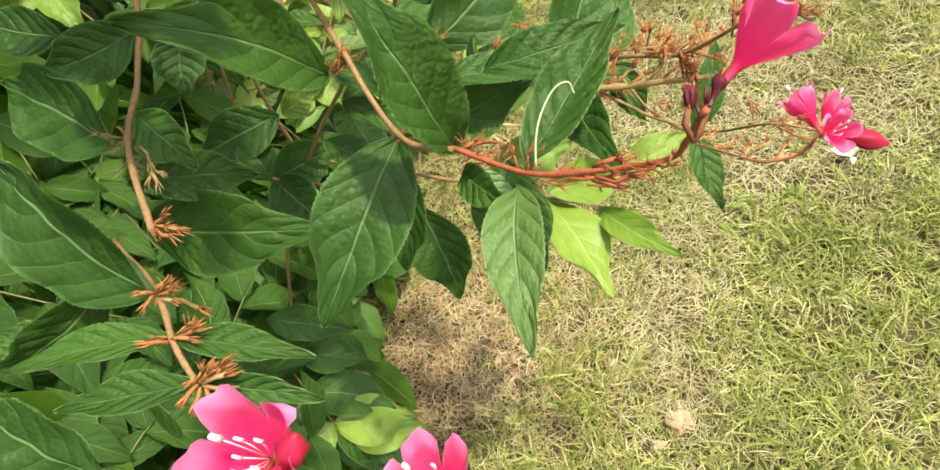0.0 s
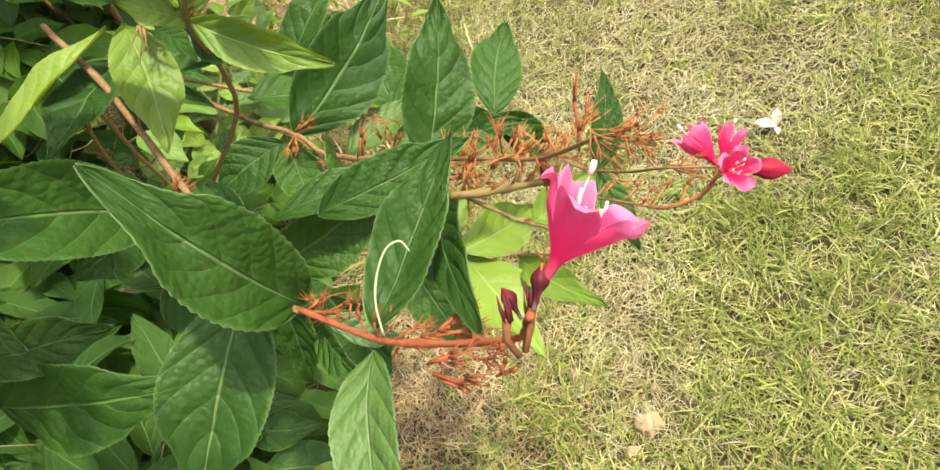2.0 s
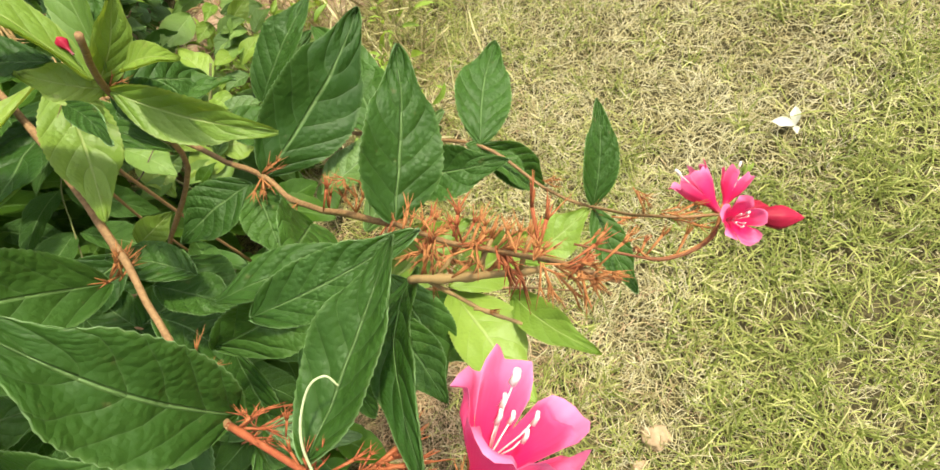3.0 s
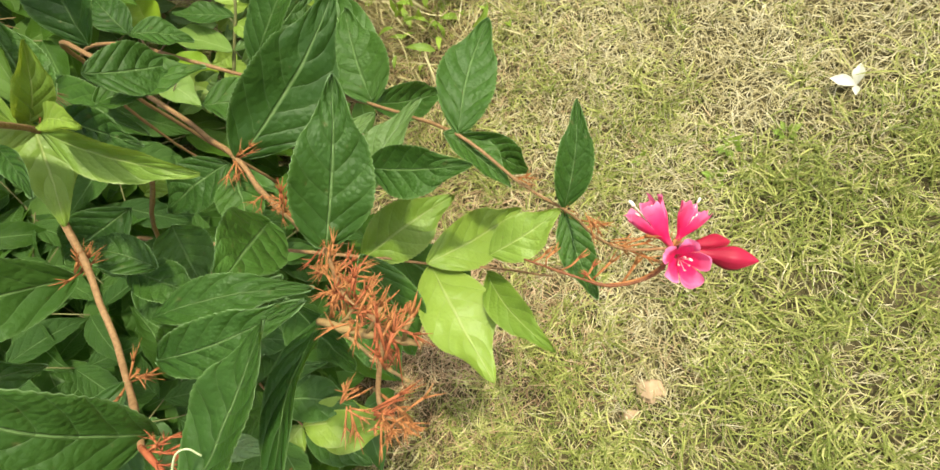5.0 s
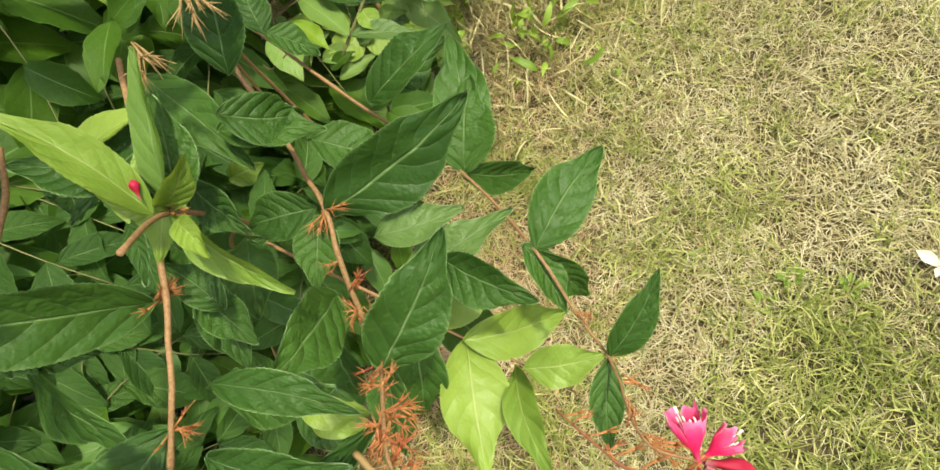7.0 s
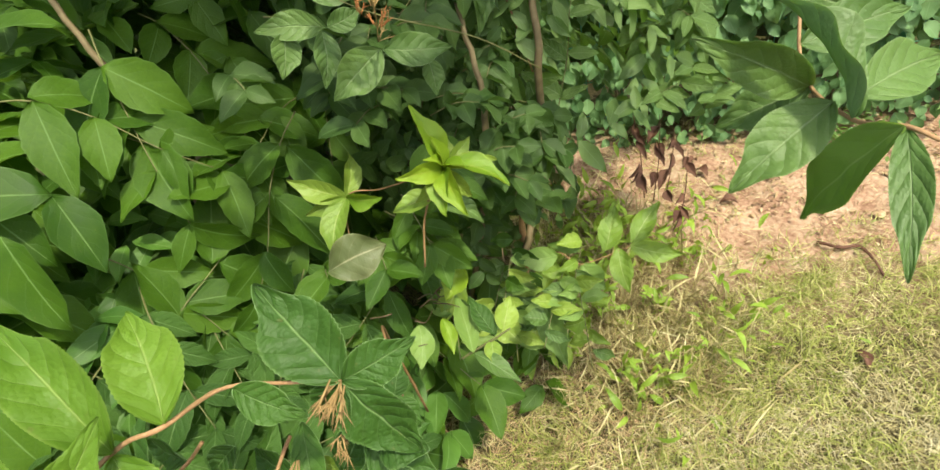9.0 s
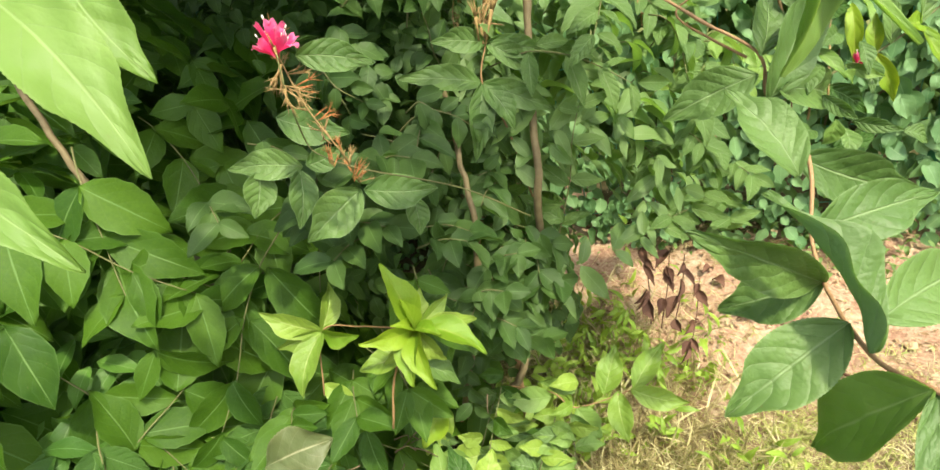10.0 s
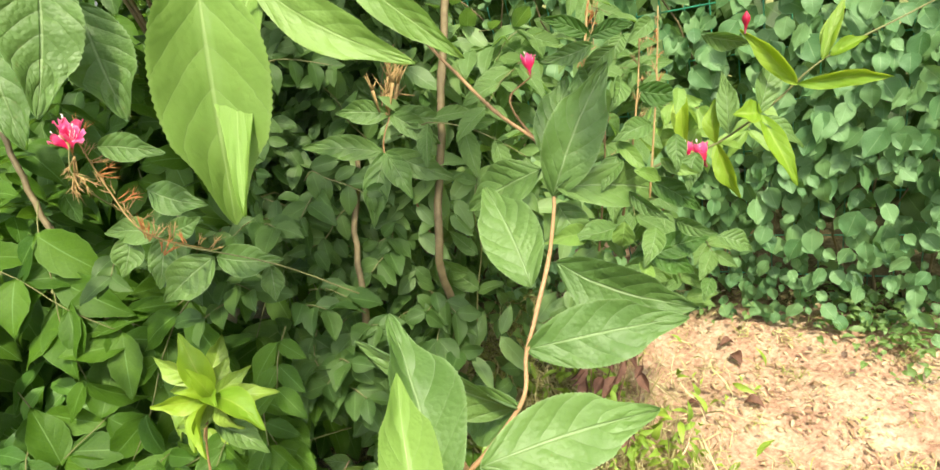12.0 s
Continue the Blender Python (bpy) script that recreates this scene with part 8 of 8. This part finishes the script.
leaf(dry_a, (-0.383, 1.262, 0.442), (-0.354, 1.257, 0.424), 0.012, (0.238, -0.77, 0.592), mat=DEAD, fold=0.9, twist=0.8)
leaf(dry_a, (-0.39, 1.27, 0.454), (-0.366, 1.25, 0.432), 0.016, (0.316, -0.517, 0.796), mat=DEAD, fold=0.9, twist=0.8)
leaf(dry_a, (-0.345, 1.227, 0.38), (-0.317, 1.206, 0.353), 0.021, (-0.114, -0.846, 0.521), mat=DEAD, fold=0.9, twist=0.8)
dry_b = stem(shrub_d, [(-0.316, 1.227, 0.32), (-0.338, 1.277, 0.39), (-0.36, 1.312, 0.465)], 0.0012, 0.0006, DEAD, "dead_stem", "dried dark brown stem")
leaf(dry_b, (-0.356, 1.304, 0.442), (-0.354, 1.262, 0.427), 0.019, (0.072, -0.326, 0.943), mat=DEAD, fold=0.9, twist=0.8)
leaf(dry_b, (-0.339, 1.273, 0.404), (-0.315, 1.262, 0.386), 0.014, (0.467, -0.295, 0.834), mat=DEAD, fold=0.9, twist=0.8)
leaf(dry_b, (-0.327, 1.249, 0.375), (-0.316, 1.219, 0.36), 0.018, (0.34, -0.328, 0.881), mat=DEAD, fold=0.9, twist=0.8)
leaf(dry_b, (-0.347, 1.286, 0.42), (-0.322, 1.266, 0.397), 0.011, (-0.141, -0.823, 0.55), mat=DEAD, fold=0.9, twist=0.8)
leaf(dry_b, (-0.346, 1.285, 0.418), (-0.322, 1.271, 0.4), 0.016, (0.415, -0.384, 0.825), mat=DEAD, fold=0.9, twist=0.8)
leaf(dry_b, (-0.342, 1.277, 0.409), (-0.323, 1.264, 0.396), 0.013, (-0.042, -0.731, 0.681), mat=DEAD, fold=0.9, twist=0.8)
dry_c = stem(shrub_d, [(-0.303, 1.248, 0.32), (-0.316, 1.29, 0.376), (-0.33, 1.317, 0.437)], 0.0012, 0.0006, DEAD, "dead_stem", "dried dark brown stem")
leaf(dry_c, (-0.32, 1.293, 0.397), (-0.306, 1.257, 0.374), 0.015, (0.829, -0.033, 0.558), mat=DEAD, fold=0.9, twist=0.8)
leaf(dry_c, (-0.311, 1.272, 0.374), (-0.304, 1.227, 0.353), 0.020, (-0.181, -0.427, 0.886), mat=DEAD, fold=0.9, twist=0.8)
leaf(dry_c, (-0.298, 1.245, 0.344), (-0.277, 1.234, 0.329), 0.018, (-0.083, -0.842, 0.534), mat=DEAD, fold=0.9, twist=0.8)
leaf(dry_c, (-0.329, 1.313, 0.419), (-0.323, 1.284, 0.409), 0.015, (0.801, -0.042, 0.597), mat=DEAD, fold=0.9, twist=0.8)
leaf(dry_c, (-0.311, 1.275, 0.376), (-0.307, 1.247, 0.369), 0.011, (0.794, -0.041, 0.607), mat=DEAD, fold=0.9, twist=0.8)
leaf(dry_c, (-0.327, 1.307, 0.413), (-0.293, 1.298, 0.387), 0.014, (0.513, -0.332, 0.791), mat=DEAD, fold=0.9, twist=0.8)
dry_d = stem(shrub_d, [(-0.259, 1.225, 0.26), (-0.277, 1.277, 0.327), (-0.296, 1.314, 0.4)], 0.0012, 0.0006, DEAD, "dead_stem", "dried dark brown stem")
leaf(dry_d, (-0.296, 1.313, 0.385), (-0.289, 1.287, 0.375), 0.011, (0.12, -0.309, 0.943), mat=DEAD, fold=0.9, twist=0.8)
leaf(dry_d, (-0.263, 1.238, 0.302), (-0.255, 1.201, 0.286), 0.015, (0.848, -0.061, 0.526), mat=DEAD, fold=0.9, twist=0.8)
leaf(dry_d, (-0.293, 1.305, 0.376), (-0.264, 1.296, 0.356), 0.018, (0.318, -0.63, 0.709), mat=DEAD, fold=0.9, twist=0.8)
leaf(dry_d, (-0.266, 1.247, 0.312), (-0.242, 1.238, 0.296), 0.013, (0.146, -0.739, 0.658), mat=DEAD, fold=0.9, twist=0.8)
leaf(dry_d, (-0.275, 1.265, 0.332), (-0.272, 1.235, 0.325), 0.013, (0.735, -0.095, 0.671), mat=DEAD, fold=0.9, twist=0.8)
leaf(dry_d, (-0.265, 1.243, 0.308), (-0.26, 1.212, 0.298), 0.014, (-0.127, -0.32, 0.939), mat=DEAD, fold=0.9, twist=0.8)
# young weeds at the hedge foot
weed_b = stem(shrub_d, [(-0.383, 0.729, 0.251), (-0.422, 0.768, 0.308), (-0.457, 0.801, 0.358)], 0.0009, 0.0006, SHOOT)
leaf(weed_b, (-0.457, 0.801, 0.358), (-0.475, 0.759, 0.382), 0.030, (0.84, -0.051, 0.54), mat=PALE, fold=0.4, arch=0.1)
leaf(weed_b, (-0.447, 0.792, 0.344), (-0.424, 0.814, 0.305), 0.024, (0.89, -0.253, 0.38), mat=HEDGE, fold=0.4, arch=0.1)
leaf(weed_b, (-0.437, 0.784, 0.33), (-0.396, 0.797, 0.328), 0.030, (0.294, -0.885, 0.362), mat=PALE, fold=0.4, arch=0.1)
leaf(weed_b, (-0.427, 0.775, 0.316), (-0.47, 0.737, 0.337), 0.027, (0.624, -0.33, 0.708), mat=BRIGHT, fold=0.4, arch=0.1)
leaf(weed_b, (-0.417, 0.766, 0.302), (-0.379, 0.804, 0.287), 0.029, (0.615, -0.321, 0.72), mat=BRIGHT, fold=0.4, arch=0.1)
leaf(weed_b, (-0.407, 0.759, 0.289), (-0.367, 0.785, 0.295), 0.023, (0.153, -0.428, 0.891), mat=HEDGE, fold=0.4, arch=0.1)
leaf(weed_b, (-0.397, 0.75, 0.275), (-0.354, 0.804, 0.263), 0.025, (0.543, -0.258, 0.799), mat=BRIGHT, fold=0.4, arch=0.1)
weed_c = stem(shrub_d, [(-0.363, 0.786, 0.263), (-0.387, 0.843, 0.314), (-0.405, 0.893, 0.358)], 0.0009, 0.0006, SHOOT)
leaf(weed_c, (-0.405, 0.893, 0.358), (-0.425, 0.854, 0.355), 0.032, (0.638, -0.358, 0.682), mat=PALE, fold=0.4, arch=0.1)
leaf(weed_c, (-0.4, 0.878, 0.345), (-0.383, 0.929, 0.327), 0.033, (0.952, -0.273, 0.136), mat=PALE, fold=0.4, arch=0.1)
leaf(weed_c, (-0.396, 0.864, 0.334), (-0.361, 0.909, 0.325), 0.026, (0.795, -0.577, 0.185), mat=YOUNG, fold=0.4, arch=0.1)
leaf(weed_c, (-0.391, 0.85, 0.322), (-0.365, 0.901, 0.296), 0.029, (0.743, -0.033, 0.668), mat=PALE, fold=0.4, arch=0.1)
leaf(weed_c, (-0.386, 0.835, 0.31), (-0.404, 0.799, 0.336), 0.030, (0.929, -0.241, 0.28), mat=YOUNG, fold=0.4, arch=0.1)
leaf(weed_c, (-0.382, 0.821, 0.298), (-0.34, 0.85, 0.274), 0.028, (0.66, -0.484, 0.575), mat=BRIGHT, fold=0.4, arch=0.1)
leaf(weed_c, (-0.377, 0.806, 0.286), (-0.34, 0.833, 0.294), 0.021, (0.274, -0.611, 0.743), mat=PALE, fold=0.4, arch=0.1)
weed_d = stem(shrub_d, [(-0.313, 0.806, 0.226), (-0.351, 0.847, 0.283), (-0.384, 0.881, 0.332)], 0.0009, 0.0006, SHOOT)
leaf(weed_d, (-0.384, 0.881, 0.332), (-0.337, 0.905, 0.329), 0.024, (0.385, -0.693, 0.61), mat=BRIGHT, fold=0.4, arch=0.1)
leaf(weed_d, (-0.374, 0.872, 0.317), (-0.336, 0.92, 0.307), 0.026, (0.558, -0.272, 0.784), mat=YOUNG, fold=0.4, arch=0.1)
leaf(weed_d, (-0.365, 0.863, 0.305), (-0.336, 0.901, 0.298), 0.022, (0.54, -0.266, 0.798), mat=PALE, fold=0.4, arch=0.1)
leaf(weed_d, (-0.355, 0.854, 0.29), (-0.307, 0.865, 0.281), 0.025, (0.299, -0.644, 0.704), mat=BRIGHT, fold=0.4, arch=0.1)
leaf(weed_d, (-0.345, 0.845, 0.276), (-0.318, 0.873, 0.266), 0.035, (0.412, -0.062, 0.909), mat=PALE, fold=0.4, arch=0.1)
leaf(weed_d, (-0.336, 0.835, 0.263), (-0.283, 0.854, 0.252), 0.025, (0.35, -0.553, 0.756), mat=YOUNG, fold=0.4, arch=0.1)
leaf(weed_d, (-0.327, 0.826, 0.249), (-0.297, 0.88, 0.221), 0.022, (0.811, -0.146, 0.566), mat=BRIGHT, fold=0.4, arch=0.1)
weed_e = stem(shrub_d, [(-0.236, 0.813, 0.321), (-0.255, 0.866, 0.366), (-0.27, 0.913, 0.404)], 0.0009, 0.0006, SHOOT)
leaf(weed_e, (-0.27, 0.913, 0.404), (-0.29, 0.882, 0.407), 0.021, (0.654, -0.372, 0.658), mat=YOUNG, fold=0.4, arch=0.1)
leaf(weed_e, (-0.266, 0.899, 0.394), (-0.224, 0.906, 0.387), 0.024, (0.214, -0.428, 0.878), mat=BRIGHT, fold=0.4, arch=0.1)
leaf(weed_e, (-0.263, 0.886, 0.384), (-0.235, 0.898, 0.365), 0.026, (0.622, -0.217, 0.752), mat=BRIGHT, fold=0.4, arch=0.1)
leaf(weed_e, (-0.259, 0.872, 0.373), (-0.273, 0.835, 0.396), 0.024, (0.756, 0.108, 0.646), mat=YOUNG, fold=0.4, arch=0.1)
leaf(weed_e, (-0.255, 0.858, 0.362), (-0.212, 0.889, 0.367), 0.023, (0.276, -0.509, 0.815), mat=YOUNG, fold=0.4, arch=0.1)
leaf(weed_e, (-0.252, 0.845, 0.352), (-0.281, 0.817, 0.365), 0.032, (0.406, -0.01, 0.914), mat=PALE, fold=0.4, arch=0.1)
leaf(weed_e, (-0.248, 0.831, 0.342), (-0.213, 0.853, 0.32), 0.019, (0.652, -0.463, 0.601), mat=PALE, fold=0.4, arch=0.1)
weed_f = stem(shrub_d, [(-0.23, 0.872, 0.346), (-0.252, 0.922, 0.393), (-0.27, 0.965, 0.432)], 0.0009, 0.0006, SHOOT)
leaf(weed_f, (-0.27, 0.965, 0.432), (-0.284, 0.919, 0.45), 0.027, (0.619, 0.109, 0.778), mat=YOUNG, fold=0.4, arch=0.1)
leaf(weed_f, (-0.265, 0.953, 0.421), (-0.317, 0.928, 0.428), 0.020, (0.402, -0.67, 0.625), mat=BRIGHT, fold=0.4, arch=0.1)
leaf(weed_f, (-0.261, 0.94, 0.411), (-0.265, 0.895, 0.419), 0.019, (0.711, 0.07, 0.699), mat=YOUNG, fold=0.4, arch=0.1)
leaf(weed_f, (-0.256, 0.928, 0.4), (-0.222, 0.943, 0.376), 0.022, (0.578, -0.73, 0.366), mat=PALE, fold=0.4, arch=0.1)
leaf(weed_f, (-0.251, 0.915, 0.389), (-0.211, 0.942, 0.394), 0.026, (0.519, -0.814, 0.26), mat=YOUNG, fold=0.4, arch=0.1)
leaf(weed_f, (-0.247, 0.903, 0.378), (-0.279, 0.865, 0.388), 0.026, (0.518, -0.222, 0.826), mat=PALE, fold=0.4, arch=0.1)
leaf(weed_f, (-0.242, 0.89, 0.367), (-0.282, 0.849, 0.382), 0.027, (0.466, -0.122, 0.876), mat=BRIGHT, fold=0.4, arch=0.1)
weed_g = stem(shrub_d, [(-0.171, 0.853, 0.281), (-0.207, 0.886, 0.333), (-0.24, 0.914, 0.377)], 0.0009, 0.0006, SHOOT)
leaf(weed_g, (-0.24, 0.914, 0.377), (-0.248, 0.873, 0.393), 0.026, (0.901, -0.019, 0.434), mat=BRIGHT, fold=0.4, arch=0.1)
leaf(weed_g, (-0.23, 0.906, 0.364), (-0.203, 0.945, 0.359), 0.023, (0.379, -0.142, 0.915), mat=BRIGHT, fold=0.4, arch=0.1)
leaf(weed_g, (-0.221, 0.9, 0.352), (-0.232, 0.85, 0.366), 0.019, (0.795, -0.017, 0.606), mat=BRIGHT, fold=0.4, arch=0.1)
leaf(weed_g, (-0.211, 0.892, 0.34), (-0.241, 0.867, 0.325), 0.030, (0.498, -0.785, 0.369), mat=YOUNG, fold=0.4, arch=0.1)
leaf(weed_g, (-0.202, 0.885, 0.327), (-0.159, 0.89, 0.317), 0.020, (0.21, -0.833, 0.512), mat=YOUNG, fold=0.4, arch=0.1)
leaf(weed_g, (-0.193, 0.878, 0.315), (-0.222, 0.857, 0.302), 0.025, (-0.091, -0.415, 0.905), mat=YOUNG, fold=0.4, arch=0.1)
leaf(weed_g, (-0.183, 0.871, 0.302), (-0.162, 0.901, 0.269), 0.021, (0.9, -0.317, 0.298), mat=PALE, fold=0.4, arch=0.1)
weed_h = stem(shrub_d, [(-0.303, 0.792, 0.372), (-0.326, 0.84, 0.419), (-0.346, 0.882, 0.459)], 0.0009, 0.0006, SHOOT)
leaf(weed_h, (-0.346, 0.882, 0.459), (-0.37, 0.852, 0.466), 0.025, (0.707, -0.44, 0.554), mat=HEDGE, fold=0.4, arch=0.1)
leaf(weed_h, (-0.341, 0.87, 0.448), (-0.3, 0.895, 0.424), 0.026, (0.647, -0.653, 0.394), mat=HEDGE, fold=0.4, arch=0.1)
leaf(weed_h, (-0.335, 0.859, 0.438), (-0.321, 0.893, 0.413), 0.027, (0.878, -0.036, 0.477), mat=BRIGHT, fold=0.4, arch=0.1)
leaf(weed_h, (-0.33, 0.846, 0.426), (-0.305, 0.879, 0.391), 0.025, (0.823, -0.563, 0.076), mat=YOUNG, fold=0.4, arch=0.1)
leaf(weed_h, (-0.325, 0.834, 0.415), (-0.287, 0.838, 0.41), 0.027, (0.168, -0.705, 0.689), mat=HEDGE, fold=0.4, arch=0.1)
leaf(weed_h, (-0.32, 0.823, 0.404), (-0.292, 0.853, 0.394), 0.021, (0.605, -0.31, 0.734), mat=BRIGHT, fold=0.4, arch=0.1)
leaf(weed_h, (-0.315, 0.81, 0.393), (-0.3, 0.839, 0.365), 0.018, (0.929, -0.158, 0.334), mat=YOUNG, fold=0.4, arch=0.1)
r_dry = random.Random(77)
for k in range(16):
    foot = Vector((-0.36 + r_dry.gauss(0, 0.03), 0.72 + r_dry.gauss(0, 0.045), 0.46 + r_dry.gauss(0, 0.03)))
    way = Vector((r_dry.gauss(0.2, 0.5), r_dry.gauss(0, 0.7), r_dry.uniform(0.2, 1))).normalized() * r_dry.uniform(0.03, 0.055)
    stem(shrub_d, [foot, foot + way * 0.5 + Vector((0, r_dry.gauss(0, 0.008), r_dry.gauss(0, 0.008))), foot + way], 0.0011, 0.0005, DRY_TWIG, "dead_twig", per=4)
leaf(branch_x, (-0.185, 0.544, 0.757), (-0.159, 0.598, 0.765), 0.045, (0.719, -0.427, 0.548), mat=WITHER, peak=0.5, arch=0.1, fold=0.25, tail=0.0, wave=0.08)
tendril = stem(branch_f, [(0.044, 0.218, 0.674), (0.047, 0.224, 0.682), (0.051, 0.23, 0.687), (0.057, 0.235, 0.691), (0.062, 0.236, 0.691), (0.063, 0.234, 0.687)], 0.0004, 0.00025, TENDRIL, "tendril", "pale green curled tendril")



# ---- small things on the lawn ----
def fallen_flower(at):
    """A white flower with three petals lying on the grass."""
    ob = thing("fallen_flower", at, "small white fallen flower lying on the dry lawn", "flower")
    for k, (a, ln) in enumerate(((2.6, 0.032), (1.1, 0.028), (4.4, 0.018))):
        v, f, u = leaf_shape(ln, ln * 0.5, 0.3, 0.12, 0.06, 0.1, 300 + k, 10, 2, 0.0, 0.55)
        m, _ = frame_of(Vector(at), Vector(at) + Vector((math.cos(a), math.sin(a), 0.35)), Vector((0, 0, 1)))
        put(new("petal", mesh_from("petal", v, f, [WHITE_PETAL], u)), m, ob)
    return ob


def clod(at, size, seed):
    """A lump of dry earth."""
    bm = bmesh.new()
    bmesh.ops.create_icosphere(bm, subdivisions=3, radius=1)
    for v in bm.verts:
        d = 1 + 0.5 * noise.noise(v.co * 1.6 + Vector((seed, 0, 0))) + 0.2 * noise.noise(v.co * 5)
        v.co = Vector((v.co.x * size, v.co.y * size * 0.75, v.co.z * size * 0.4)) * d
    me = bpy.data.meshes.new("earth_clod")
    bm.to_mesh(me)
    bm.free()
    me.materials.append(CLOD)
    me.polygons.foreach_set("use_smooth", np.ones(len(me.polygons), bool))
    ob = new("earth_clod", me)
    put(ob, Matrix.Translation(at))
    return tagged(ob, "crumbled clod of dry tan earth in the grass", "clod", "earth clods")


fallen_flower((0.397, 0.621, 0.016))
clod((0.066, 0.288, 0.004), 0.018, 1)
clod((0.035, 0.262, 0.003), 0.010, 5)
rng_c = random.Random(8)
for k in range(26):
    cx, cy = rng_c.uniform(-0.75, 0.25), rng_c.uniform(1.25, 2.0)
    if soil_amount(cx, cy) > 0.6:
        clod((cx, cy, float(ground_height(cx, cy)) + 0.001), rng_c.uniform(0.006, 0.017), k + 10)


DEAD_AT = ((-0.472, 1.692), (-0.346, 1.632), (-0.533, 1.736))
TWIG_AT = ((-0.125, 1.6), (-0.079, 1.601), (-0.048, 1.635), (-0.0, 1.595), (0.033, 1.572))


def dead_leaf(at, size, turn, seed):
    """A curled brown leaf."""
    v, f, u = leaf_shape(size, size * 0.5, 0.9, 0.25, 0.1, 0.6, 400 + seed, 12, 2, 0.03)
    ob = new("dead_leaf", mesh_from("dead_leaf", v, f, [DEAD], u))
    put(ob, pose(*at, 10 * math.sin(seed), 12, turn))
    return tagged(ob, "curled dark brown dead leaf on the earth", "leaf", "dead leaves")


for k in range(4):
    cx, cy = rng_c.uniform(-0.7, 0.2), rng_c.uniform(1.2, 1.95)
    dead_leaf((cx, cy, float(ground_height(cx, cy)) + 0.004), rng_c.uniform(0.03, 0.055), rng_c.uniform(0, 360), k)


for k, (cx, cy) in enumerate(DEAD_AT):
    dead_leaf((cx, cy, float(ground_height(cx, cy)) + 0.006), 0.05 - 0.004 * k, 70 + 50 * k, k + 30)
twig = stem(None, [(x, y, float(ground_height(x, y)) + z) for (x, y), z in zip(TWIG_AT, (0.004, 0.018, 0.008, 0.02, 0.004))], 0.004, 0.0025, DEAD, "dead_twig", per=5, knots=0.5)
tagged(twig, "twisted dark brown dead twig lying on bare earth", "twig")


def lawn_weed(at, size, seed):
    """A rosette of small broad leaves in the lawn."""
    rng = random.Random(seed)
    ob = thing("lawn_weed", at, "small bright green broad-leaved weed growing in the lawn", "weed", "lawn weeds")
    for k in range(13):
        a = k * 2.4 + rng.uniform(-0.3, 0.3)
        ln = size * rng.uniform(0.4, 0.85)
        v, f, u = leaf_shape(ln, ln * 0.42, 0.3, 0.1, 0.04, 0.0, seed * 20 + k, 10, 2, 0.03, 0.55)
        base = Vector(at) + Vector((math.cos(a), math.sin(a), 0)) * size * 0.25 * rng.random()
        m, _ = frame_of(base, base + Vector((math.cos(a), math.sin(a), rng.uniform(0.15, 0.9))), Vector((0, 0, 1)))
        put(new("leaf", mesh_from("leaf", v, f, [YOUNG], u)), m, ob)
    return ob


for k, (wx, wy) in enumerate(((0.27, 0.56), (0.31, 0.59), (0.24, 0.60), (0.30, 0.53), (0.21, 0.56), (0.47, 0.33), (0.12, 0.62), (-0.05, 1.05))):
    lawn_weed((wx, wy, float(ground_height(np.array(wx), np.array(wy))) + 0.002), 0.018 + 0.005 * (k % 3), k + 1)
